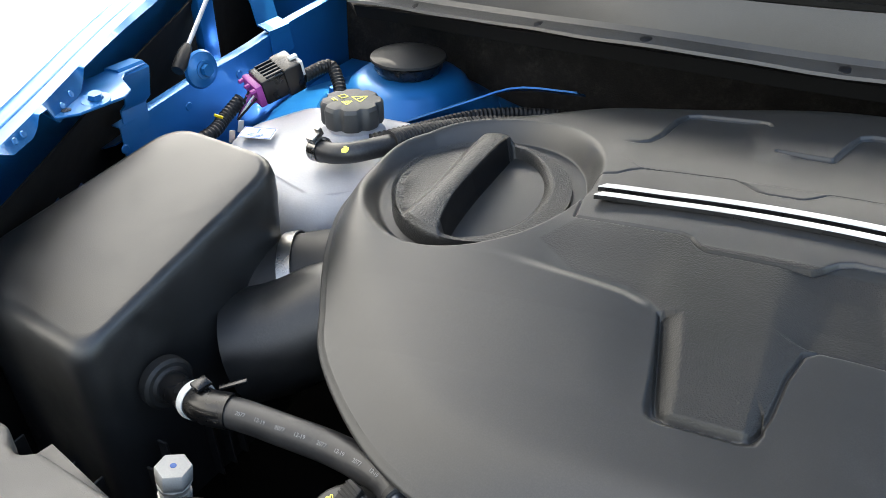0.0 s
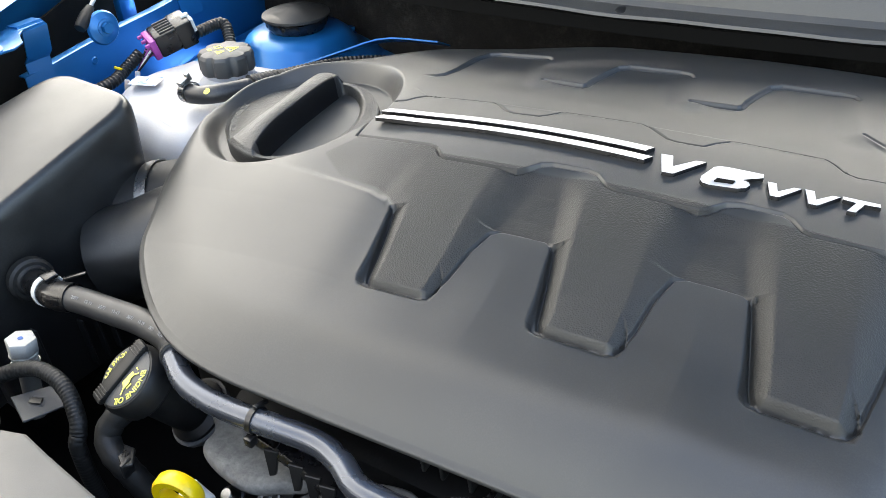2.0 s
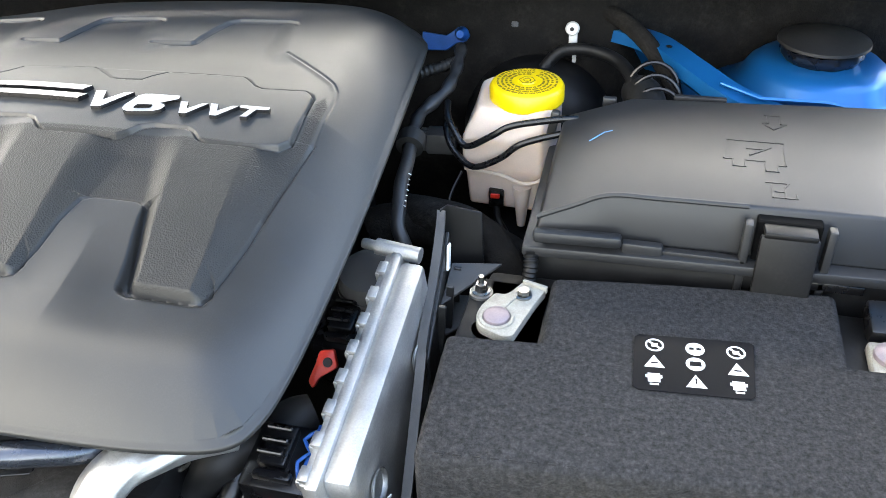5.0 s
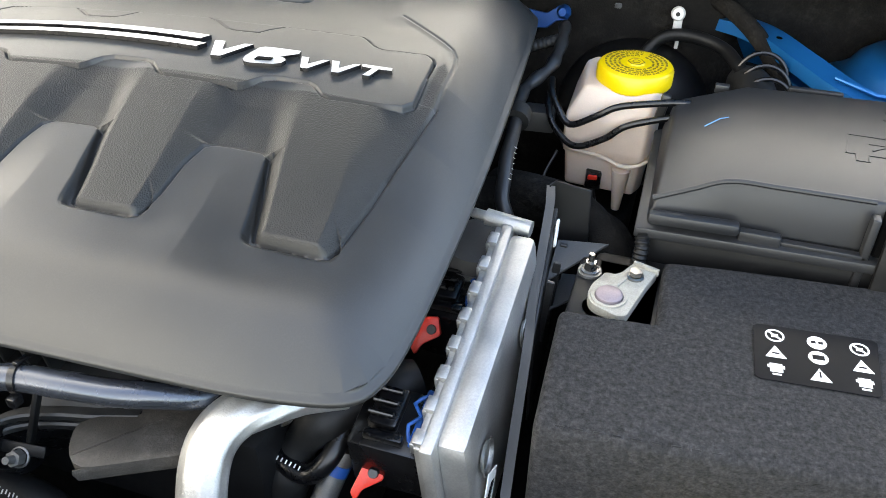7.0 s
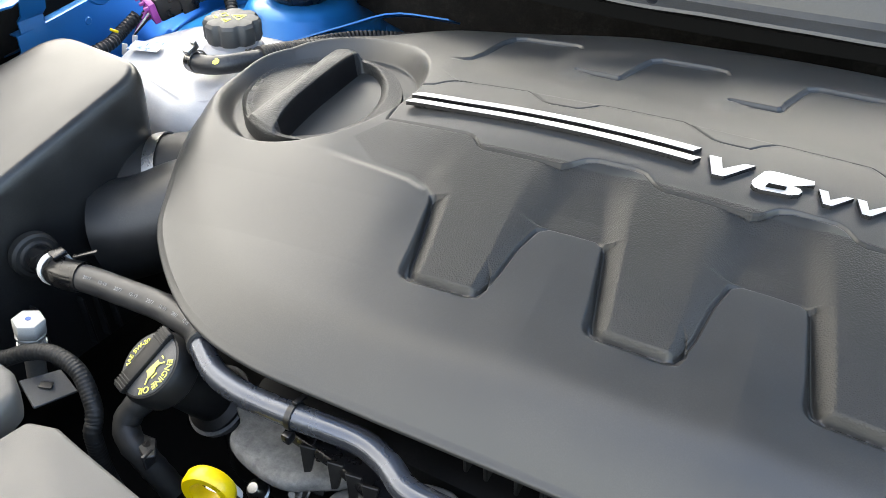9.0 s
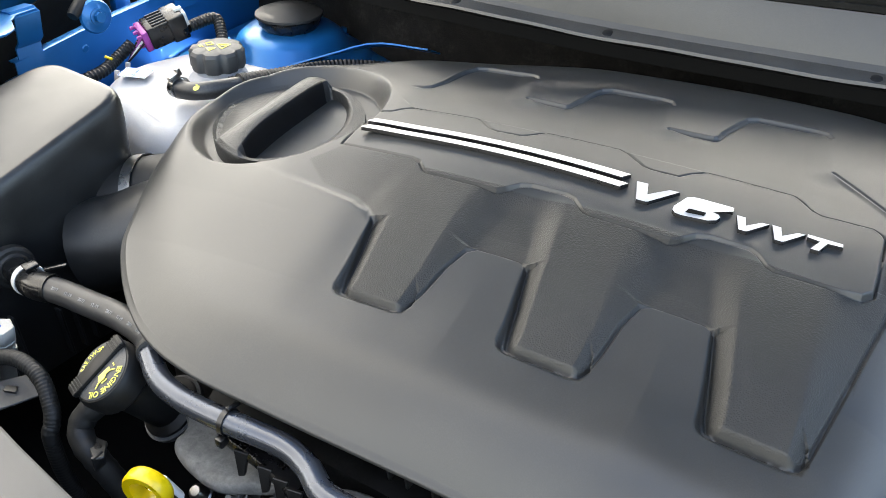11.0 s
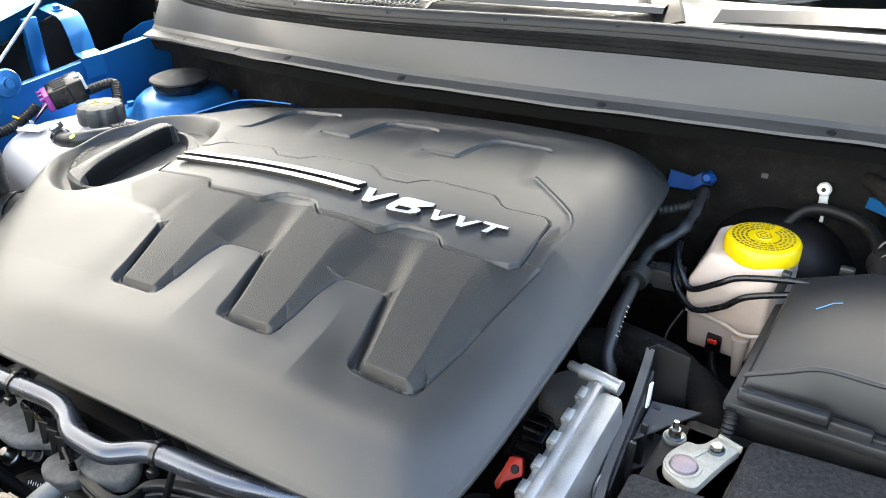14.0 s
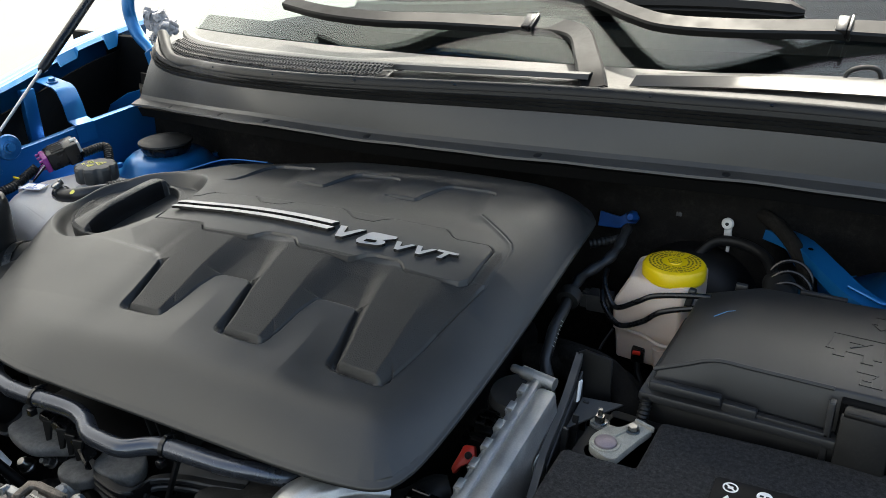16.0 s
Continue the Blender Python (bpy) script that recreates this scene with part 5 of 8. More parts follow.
for k in range(4):
    part("wire", tube([tuple(PM @ Vector((-0.018, -0.010 + 0.006 * k, -0.004))), tuple(PM @ Vector((-0.030, -0.008 + 0.004 * k, -0.012))), tuple(PM @ Vector((-0.044, -0.004, -0.022)))], 0.0013, 8), ("dark_plastic", "white_plastic", "purple", "dark_plastic")[k], plug)
part("loom", tube([(-0.570, 0.70, 0.965), (-0.560, 0.735, 0.968), (-0.545, 0.73, 0.956), (-0.532, 0.715, 0.940), (-0.53, 0.70, 0.90)], 0.0068, 14, ribbed=(0.0045, 0.0010)), "dark_plastic", plug)
part("loom", tube([(-0.610, 0.640, 0.952), (-0.612, 0.615, 0.940), (-0.606, 0.59, 0.935), (-0.61, 0.56, 0.93), (-0.625, 0.50, 0.91)], 0.0068, 14, ribbed=(0.0045, 0.0010)), "dark_plastic", plug)
part("tie", box((0.010, 0.003, 0.003), pose(-0.610, 0.604, 0.946, 0, 20, 30), 0.001), "yellow", plug, "yellow tie end")

loom = thing("wing_wiring_loom", (-0.62, 0.33, 0.9), "ribbed black wiring loom along the air box", "cable")
part("conduit", tube([(-0.60, 0.22, 0.86), (-0.61, 0.30, 0.90), (-0.605, 0.36, 0.925), (-0.59, 0.43, 0.945), (-0.585, 0.50, 0.94), (-0.60, 0.56, 0.92)], 0.007, 14, ribbed=(0.0055, 0.0014)), "dark_plastic", loom)
part("branch", tube([(-0.61, 0.30, 0.90), (-0.635, 0.30, 0.905), (-0.66, 0.32, 0.89), (-0.67, 0.34, 0.86)], 0.010, 14, ribbed=(0.0055, 0.0014)), "dark_plastic", loom)
part("clip", box((0.022, 0.014, 0.012), pose(-0.612, 0.312, 0.912, 0, 10, 20), 0.003), "dark_plastic", loom)
part("end_cap", lathe([(0, 0.010), (0.008, 0.010), (0.010, 0.006), (0.010, -0.008), (0, -0.008)], axis_pose((-0.600, 0.262, 0.912), (0.6, -0.6, 0.5)), 18, (8, 0.06)), "dark_plastic", loom)
green = thing("green_cap", (-0.600, 0.305, 0.905), "bright green plastic connector cap beside the air box", "connector cap")
part("cap", lathe([(0, 0.012), (0.009, 0.012), (0.011, 0.009), (0.011, -0.01), (0, -0.01)], axis_pose((-0.604, 0.298, 0.918), (0.7, -0.6, 0.4)), 20, (8, 0.07)), "green", green)
sidebox = thing("headlamp_bracket", (-0.66, 0.40, 0.88), "dark blue pressed brackets behind the headlamp", "bracket")
for k in range(2):
    part("channel", box((0.030, 0.13, 0.004), pose(-0.672 + 0.04 * k, 0.42 + 0.01 * k, 0.925 - 0.012 * k, 0, -14, 62), 0.0015), "dark_paint", sidebox)

liner = thing("wheel_arch_liner", (-0.75, 0.7, 0.8), "liner coloured near-black for the shade in the gap beside the rail", "wheel arch liner", kind="structure")
ll = shifted(crest, 0.022, 0.010, -0.045)
# near-black sheets stand for the shade between rail and wing
part("sheet", loft([ll, shifted(crest, -0.01, 0.0, -0.12), shifted(crest, 0.0, 0.0, -0.30)], 0.002), "shade_black", liner)
part("end_wall", box((0.40, 0.02, 0.55), pose(-0.83, 1.06, 0.80), 0.003), "shade_black", liner)
part("floor_sheet", box((0.35, 0.75, 0.02), pose(-0.86, 0.70, 0.66), 0.003), "shade_black", liner)
# ---- in front of the engine ----
panel = thing("radiator_closing_cover", (-0.4, 0.13, 0.92), "smooth grey plastic radiator closing panel behind the grille", "closing panel")
part("panel", prism([(-0.66, 0.06), (-0.64, 0.205), (-0.47, 0.198), (-0.408, 0.197), (-0.398, 0.187), (-0.385, 0.184), (-0.375, 0.192), (-0.30, 0.187), (-0.245, 0.182), (-0.225, 0.170), (-0.195, 0.060)], 0.918, 0.944, 0.006, 3), "grey_plastic", panel)
part("edge_strip", box((0.075, 0.012, 0.004), pose(-0.355, 0.197, 0.918, 0, 10, -8), 0.001), "black_plastic", panel)
part("fixing", lathe([(0, 0.014), (0.006, 0.014), (0.0095, 0.010), (0.0105, 0.004), (0.013, 0.002), (0.013, 0), (0, 0)], pose(-0.392, 0.158, 0.943), 24), "rubber", panel, "dark round fixing")
panel2 = thing("latch_closing_cover", (-0.12, 0.10, 0.92), "grey plastic closing panel with embossed lettering", "closing panel")
part("panel", prism([(-0.222, 0.060), (-0.205, 0.160), (-0.185, 0.166), (-0.160, 0.162), (-0.100, 0.154), (-0.055, 0.149), (-0.044, 0.143), (-0.030, 0.060)], 0.926, 0.940, 0.004, 3), "grey_plastic", panel2)
part("seam", box((0.0012, 0.05, 0.002), pose(-0.064, 0.127, 0.940, 0, 0, 8), 0.0003, 1), "dark_plastic", panel2)
for word, x, y in (("REMOVE", -0.098, 0.136), ("A/C", -0.110, 0.122)):
    bm = letters(word, 0.0085, 0.0004, 0, 0.0001)
    bm.transform(pose(x, y, 0.9403, 0, 0, -6))
    part("embossed_word", bm, "grey_plastic", panel2)

fitting = thing("service_port", (-0.35, 0.256, 0.80), "beige hexagonal plastic cap on a service port", "service port")
FM = pose(-0.351, 0.2555, 0.858, -4, 6, 10)
def hex_cap():
    bm = bmesh.new()
    for r1, r2, z, d in ((0.0125, 0.0128, 0.017, 0.014), (0.0100, 0.0122, 0.0065, 0.007), (0.0105, 0.0105, -0.002, 0.010)):
        v = bmesh.ops.create_cone(bm, cap_ends=True, segments=6 if z > 0.01 else 12, radius1=r1, radius2=r2, depth=d)
        bmesh.ops.translate(bm, vec=(0, 0, z), verts=v["verts"])
    bevelled(bm, 0.0007, 1)
    bm.transform(FM)
    return bm
cap_hex = part("cap", hex_cap(), "beige", fitting)
part("mark", lathe([(0, 0.0003), (0.0022, 0.0003), (0.0022, 0)], FM @ pose(0, 0, 0.0242), 12), "blue_plastic", cap_hex, "blue paint mark")
part("stem", lathe([(0, -0.06), (0.008, -0.06), (0.008, -0.006), (0.0115, -0.005), (0.0115, 0), (0, 0)], FM, 20), "aluminium", fitting)
clamped = thing("service_hose", (-0.30, 0.22, 0.8), "black corrugated cable looping under the service port", "cable")
part("conduit", tube([(-0.385, 0.200, 0.845), (-0.360, 0.222, 0.858), (-0.344, 0.230, 0.865), (-0.327, 0.239, 0.872), (-0.306, 0.245, 0.875), (-0.280, 0.244, 0.870), (-0.260, 0.235, 0.855), (-0.255, 0.229, 0.845), (-0.254, 0.224, 0.832), (-0.25, 0.225, 0.78), (-0.24, 0.24, 0.70)], 0.0064, 16, ribbed=(0.0030, 0.0004)), "rubber", clamped)
part("bracket", sheet([(-0.327, 0.223, 0.855), (-0.313, 0.250, 0.852), (-0.289, 0.244, 0.846), (-0.300, 0.213, 0.849)], [(0, 1, 2, 3)], 0.0025, 0.0006), "foam_dark", clamped, "dull grey metal bracket")
part("bracket_slot", box((0.010, 0.006, 0.001), pose(-0.308, 0.232, 0.8525, 10, 8, 30), 0.0003, 1), "gloss_black", clamped)

# oil filler
filler = thing("oil_filler", (-0.19, 0.30, 0.80), "black oil filler cap with yellow printing on its neck", "oil filler cap")
OUT = Vector((-0.20, -0.53, 0.83)).normalized()
OM = axis_pose((-0.2140, 0.2615, 0.894), OUT)
neck = part("neck", lathe([(0, -0.085), (0.024, -0.085), (0.026, -0.080), (0.026, -0.070), (0.0195, -0.066), (0.0195, -0.02), (0.025, -0.014), (0, -0.014)], OM, 40), "dark_plastic", filler)
part("neck_ring", lathe([(0.020, -0.079), (0.0285, -0.078), (0.0290, -0.073), (0.020, -0.072)], OM, 40), "foam_grey", filler, "grey seal ring")
oil_cap = part("cap", lathe([(0, 0.0075), (0.020, 0.0072), (0.0255, 0.0055), (0.0280, 0.001), (0.0280, -0.014), (0.0265, -0.016), (0, -0.016)], OM, 72, (36, 0.012)), "dark_plastic", filler)
part("face", lathe([(0, 0.0078), (0.020, 0.0075), (0.0240, 0.0064), (0.0240, 0.004), (0, 0.004)], OM, 48), "foam_dark", oil_cap, "dark grey cap face")
UPV = Vector((0.72, -0.30, 0.08))
UPV = (UPV - OUT * UPV.dot(OUT)).normalized()
CM = Matrix((UPV, OUT.cross(UPV), OUT)).transposed().to_4x4()
CM.translation = Vector((-0.2140, 0.2615, 0.894)) + OUT * 0.0076
part("grip_bar", box((0.013, 0.054, 0.005), CM @ pose(-0.005, 0, 0.0008), 0.0015), "dark_plastic", oil_cap, "dark ribbed grip bar")
for k in (0, 1, 2, 3, 17, 18, 19, 20):
    part("grip_rib", box((0.0135, 0.0012, 0.0055), CM @ pose(-0.005, -0.024 + 0.0024 * k, 0.001), 0.0003, 1), "dark_plastic", oil_cap)


def cap_text(text, size, radius, mid, inward=False):
    bm = arc_letters(text, size, radius, mid, 0.0002, inward)
    bm.transform(CM @ pose(0, 0, 0.0004))
    return bm


part("lettering", cap_text("ENGINE OIL", 0.0068, 0.0205, -8), "yellow_print", oil_cap, "yellow printed words")
part("lettering", cap_text("SAE 5W-20", 0.0054, 0.0182, 180), "yellow_print", oil_cap, "yellow printed words")
can = joined(prism([(-0.007, -0.003), (0.004, -0.003), (0.006, 0.0035), (0.0, 0.0035), (-0.003, 0.001), (-0.007, 0.001)], 0, 0.0004, 0, 1), box((0.006, 0.001, 0.0004), pose(0.0075, 0.004, 0.0002, 0, 0, 35), 0), box((0.005, 0.001, 0.0004), pose(-0.0085, 0.002, 0.0002, 0, 0, -35), 0),
             box((0.001, 0.003, 0.0004), pose(-0.011, -0.0015, 0.0002), 0), box((0.005, 0.001, 0.0004), pose(0.001, 0.0055, 0.0002), 0))
can.transform(CM @ pose(0.0085, 0.0, 0.0006, 0, 0, -98))
part("oil_can_symbol", can, "yellow_print", oil_cap, "yellow oil can symbol")

harness = thing("taped_harness", (-0.22, 0.24, 0.80), "black tape-wrapped wiring harness with a clip beside the oil filler", "cable")
part("harness", tube([(-0.214, 0.268, 0.872), (-0.221, 0.252, 0.866), (-0.227, 0.244, 0.859), (-0.228, 0.236, 0.850), (-0.220, 0.231, 0.842), (-0.207, 0.230, 0.832), (-0.19, 0.235, 0.80)], lambda s: 0.0100 + 0.0004 * math.sin(60 * s), 18), "rubber", harness)
part("clip", joined(prism([(-0.220, 0.238), (-0.203, 0.240), (-0.192, 0.228), (-0.197, 0.222), (-0.210, 0.228)], 0.843, 0.846, 0.0008, 1), box((0.003, 0.010, 0.014), pose(-0.198, 0.226, 0.840), 0.001)), "box_plastic", harness, "black plastic clip plate")
part("clip_hole", lathe([(0, 0.0005), (0.003, 0.0005), (0.003, 0)], pose(-0.205, 0.2325, 0.846), 14), "gloss_black", harness)

dip = thing("oil_dipstick", (-0.11, 0.24, 0.78), "yellow ring-handled oil dipstick", "dipstick")
DM = pose(-0.1300, 0.2185, 0.860, 92, 0, 14) @ Matrix.Scale(0.92, 4)
part("handle", joined(lathe([(0.0125, -0.006), (0.0185, -0.0065), (0.0200, -0.004), (0.0200, 0.004), (0.0185, 0.0065), (0.0125, 0.006), (0.0118, 0), (0.0125, -0.006)], DM, 40), box((0.013, 0.014, 0.010), DM @ pose(0.004, -0.022, 0), 0.003)), "yellow", dip)
part("tube", tube([(-0.128, 0.226, 0.846), (-0.122, 0.234, 0.828), (-0.108, 0.25, 0.79), (-0.09, 0.27, 0.74)], 0.0055, 14), "dark_plastic", dip)
part("sticker", tube([(-0.139, 0.232, 0.845), (-0.132, 0.238, 0.826)], 0.0085, 14), "white_print", dip, "pale paper tag")
part("wire", tube([(-0.125, 0.222, 0.845), (-0.105, 0.228, 0.82), (-0.085, 0.235, 0.79)], 0.0008, 6), "steel", dip)

# cooling pipe along the cover's front edge
pipe = thing("coolant_pipe", (0.0, 0.27, 0.9), "blue-grey painted steel coolant pipe along the cover edge", "metal pipe")
PIPE = [(-0.190, 0.285, 0.910), (-0.165, 0.271, 0.907), (-0.14, 0.266, 0.906), (-0.11, 0.266, 0.906), (-0.09, 0.267, 0.907), (-0.045, 0.271, 0.907), (-0.02, 0.266, 0.906),
        (0.0, 0.256, 0.905), (0.02, 0.254, 0.905), (0.045, 0.256, 0.905), (0.063, 0.268, 0.906), (0.078, 0.274, 0.907), (0.11, 0.278, 0.907), (0.145, 0.284, 0.905), (0.168, 0.293, 0.902), (0.188, 0.306, 0.895), (0.200, 0.33, 0.882), (0.205, 0.36, 0.86)]
part("pipe", tube(PIPE, 0.0088, 28, 0.003), "pipe_metal", pipe, angle=60)
for x, y in ((-0.092, 0.267), (0.081, 0.2745)):
    zip_tie = thing("cable_tie", (x, y, 0.90), "black ratchet cable tie round the coolant pipe", "cable tie", "ties on the coolant pipe")
    way = (0.98, 0.06, 0.0) if x < 0 else (0.96, 0.22, 0.01)
    part("band", clip_band((x, y, 0.907), way, 0.0090, 0.0042, False), "gloss_black", zip_tie)
    part("head", joined(box((0.007, 0.008, 0.008), pose(x + 0.001, y - 0.009, 0.896), 0.0015), box((0.004, 0.012, 0.002), pose(x + 0.001, y + 0.006, 0.9172, -15), 0.0005)), "gloss_black", zip_tie)

# engine front under the cover
engine = thing("engine_block", (0.0, 0.45, 0.62), "dirty cast engine front with grey sound-deadening pads", "engine")
part("block", joined(box((0.52, 0.36, 0.24), pose(-0.01, 0.53, 0.755), 0.02), box((0.40, 0.10, 0.10), pose(0.02, 0.36, 0.80), 0.015)), "dark_plastic", engine)


def pad(cx, cy, cz, sx, sy, sz, tilt=0, turn=0, wave=1.0):
    bm = bmesh.new()
    bmesh.ops.create_uvsphere(bm, u_segments=28, v_segments=16, radius=1.0)
    for v in bm.verts:
        c = v.co
        k = (abs(c.x) ** 4 + abs(c.y) ** 4 + abs(c.z) ** 4) ** 0.25
        v.co = c / k
        v.co += Vector((noise.noise(c * 2.2 + Vector((cx * 9, 0, 0))), noise.noise(c * 2.2 + Vector((0, 7, 0))), noise.noise(c * 2.2 + Vector((0, 0, 5))))) * 0.10 * wave
    bm.transform(pose(cx, cy, cz, tilt, 0, turn) @ Matrix.Diagonal((sx, sy, sz, 1)))
    return bm


def cast_pad(outline, z0, z1, bevel=0.006):
    bm = prism(smooth_line([(x, y, 0) for x, y in outline], 0.006, True)[:, :2], z0, z1, bevel, 3)
    for v in bm.verts:
        v.co.z += 0.0012 * noise.noise(v.co * 45)
    return bm


part("pad", cast_pad([(-0.172, 0.300), (-0.157, 0.280), (-0.153, 0.262), (-0.128, 0.252), (-0.098, 0.250), (-0.075, 0.262), (-0.058, 0.275), (-0.060, 0.30)], 0.843, 0.855), "foam_pale", engine, "grey moulded pad", 50)
part("pad", cast_pad([(-0.022, 0.290), (-0.021, 0.272), (-0.014, 0.260), (0.010, 0.2565), (0.032, 0.267), (0.030, 0.285), (0.01, 0.30)], 0.846, 0.861), "foam_pale", engine, "grey moulded pad", 50)
part("pad", cast_pad([(-0.068, 0.262), (-0.060, 0.250), (-0.040, 0.246), (-0.022, 0.254), (-0.018, 0.266), (-0.035, 0.28), (-0.06, 0.28)], 0.830, 0.842), "foam_pale", engine, "grey moulded pad", 50)
for k, x in enumerate((-0.082, -0.058, -0.042, -0.028)):
    part("rib", prism([(-0.006, 0.0), (0.006, 0.0), (0.003, -0.020), (-0.002, -0.022)], -0.0016, 0.0016, 0.0006, 1, pose(x, 0.266 - 0.002 * k, 0.884, 78, 0, 12)), "dark_plastic", engine)
for x in (0.015, 0.030, 0.052, 0.07):
    part("rib", box((0.003, 0.020, 0.040), pose(x, 0.315, 0.895, 8, 0, 0), 0.0008, 1), "black_plastic", engine)
part("rail_strip", loft([smooth_line([(-0.098, 0.268, 0.884), (-0.06, 0.264, 0.882), (-0.03, 0.258, 0.878), (-0.012, 0.252, 0.868)], 0.006) + np.array([0, dy, dz]) for dy, dz in ((0.014, 0.002), (0.001, 0.001), (-0.001, -0.002), (-0.001, -0.006), (0.004, -0.010))], 0.002), "gloss_black", engine)
manifold = thing("intake_manifold_edge", (0.07, 0.27, 0.8), "black plastic manifold flange with a wavy rim", "intake manifold")
EDGE = [(-0.016, 0.266, 0.857), (-0.007, 0.256, 0.855), (0.007, 0.2525, 0.855), (0.028, 0.2500, 0.855), (0.042, 0.2525, 0.855), (0.046, 0.262, 0.855), (0.047, 0.272, 0.856), (0.058, 0.282, 0.857), (0.080, 0.290, 0.858), (0.107, 0.297, 0.858), (0.135, 0.306, 0.858)]
edge = smooth_line(EDGE, 0.004)
for dz in (0.0, -0.009):
    part("rim", loft([edge + np.array([0, 0.005, 0.003 + dz]), edge + np.array([0, -0.001, 0.002 + dz]), edge + np.array([0, -0.0025, 0.0005 + dz]), edge + np.array([0, -0.0025, -0.003 + dz]), edge + np.array([0, 0.006, -0.0045 + dz])], 0.0015), "black_plastic", manifold)
part("body", loft([edge + np.array([0, 0.004, 0.002]), edge + np.array([0, 0.006, -0.012]), edge + np.array([0, 0.012, -0.03]), edge + np.array([0, 0.03, -0.06])], 0.003), "gloss_black", manifold)
back_edge = edge[edge[:, 0] > 0.0455][6:]
part("shelf", loft([back_edge + np.array([0.004, 0.035, 0.016]), back_edge + np.array([0.002, 0.014, 0.010]), back_edge + np.array([0, 0.004, 0.002])], 0.003), "black_plastic", manifold)


def flange_bolt(x, y, z):
    b = thing("flange_bolt", (x, y, z - 0.02), "bright hexagon nut with a small strap on the engine", "bolt", "engine bolts")
    part("nut", hex_bolt((x, y, z), (0.1, -0.75, 0.65), 0.0058, 0.007, 0.0072, 0.007), "zinc", b)
    part("strap", joined(box((0.034, 0.003, 0.008), pose(x, y + 0.004, z + 0.004, -40, 0, 6), 0.001), box((0.003, 0.010, 0.008), pose(x - 0.016, y + 0.001, z + 0.006, -40, 0, 6), 0.001), box((0.004, 0.006, 0.046), pose(x + 0.008, y + 0.014, z + 0.026, -12, 16, 0), 0.001)), "dark_plastic", b)
    return b


flange_bolt(-0.093, 0.2665, 0.829)
flange_bolt(0.066, 0.2655, 0.837)
small = thing("drain_plug", (-0.115, 0.27, 0.80), "small grey domed plug on the engine front", "plug")
part("plug", lathe([(0, 0.014), (0.004, 0.0138), (0.0068, 0.010), (0.0075, 0.004), (0.009, 0.003), (0.009, 0), (0, 0)], axis_pose((-0.126, 0.259, 0.815), (0, -0.5, 0.86)), 20), "steel", small)

shieldp = thing("heat_shield", (0.13, 0.29, 0.82), "dull stained metal heat shield below the cover", "heat shield")
part("plate", prism(rounded([(0.100, 0.287), (0.108, 0.268), (0.122, 0.254), (0.188, 0.290), (0.172, 0.330), (0.135, 0.318)], (0.008, 0.008, 0.012, 0.008, 0.006, 0.006), 4), 0.853, 0.8595, 0.002, 2), "shield", shieldp, angle=50)
part("folded_edge", loft([smooth_line([(0.121, 0.2545, 0.857), (0.150, 0.2700, 0.857), (0.187, 0.2900, 0.857)], 0.006) + np.array([0, dy, dz]) for dy, dz in ((0.0, 0.0), (-0.001, -0.003), (0.002, -0.012))], 0.001), "shield", shieldp)

crack = thing("radiator_hose", (0.0, 0.27, 0.75), "thick black rubber hose with white print", "rubber hose")
RH = [(-0.135, 0.262, 0.770), (-0.105, 0.268, 0.785), (-0.060, 0.274, 0.784), (-0.005, 0.277, 0.780), (0.045, 0.277, 0.772), (0.10, 0.27, 0.755), (0.15, 0.27, 0.74)]
part("pipe", tube(RH, 0.0135, 22), "rubber", crack)
hl = smooth_line(RH, 0.002)
for k in np.linspace(0.14, 0.70, 6):
    i = int(k * (len(hl) - 1))
    way = Vector(hl[i + 2] - hl[i - 2]).normalized()
    up = Vector((0, -0.75, 0.66))
    up = (up - way * up.dot(way)).normalized()
    m = Matrix((way, up.cross(way), up)).transposed().to_4x4()
    m.translation = Vector(hl[i]) + up * 0.0136
    part("print_bar", joined(*[box((0.0010, 0.0034, 0.0003), m @ pose(-0.010 + 0.003 * j, 0.001 * (j % 2), 0), 0) for j in range(7)]), "white_print", crack)
heater = thing("heater_hose", (0.0, 0.26, 0.78), "grey rubber heater hose with a white sleeve", "rubber hose")
part("pipe", tube([(-0.043, 0.254, 0.829), (-0.036, 0.264, 0.831), (-0.024, 0.269, 0.831), (-0.008, 0.267, 0.830), (0.010, 0.261, 0.828), (0.030, 0.256, 0.826), (0.046, 0.246, 0.822), (0.058, 0.230, 0.812), (0.062, 0.21, 0.79), (0.062, 0.20, 0.75)], 0.0095, 20), "foam_grey", heater)
part("sleeve", tube([(-0.050, 0.226, 0.818), (-0.046, 0.240, 0.824), (-0.042, 0.2545, 0.829)], 0.0096, 20), "dull_white", heater, "dull pale metal sleeve")

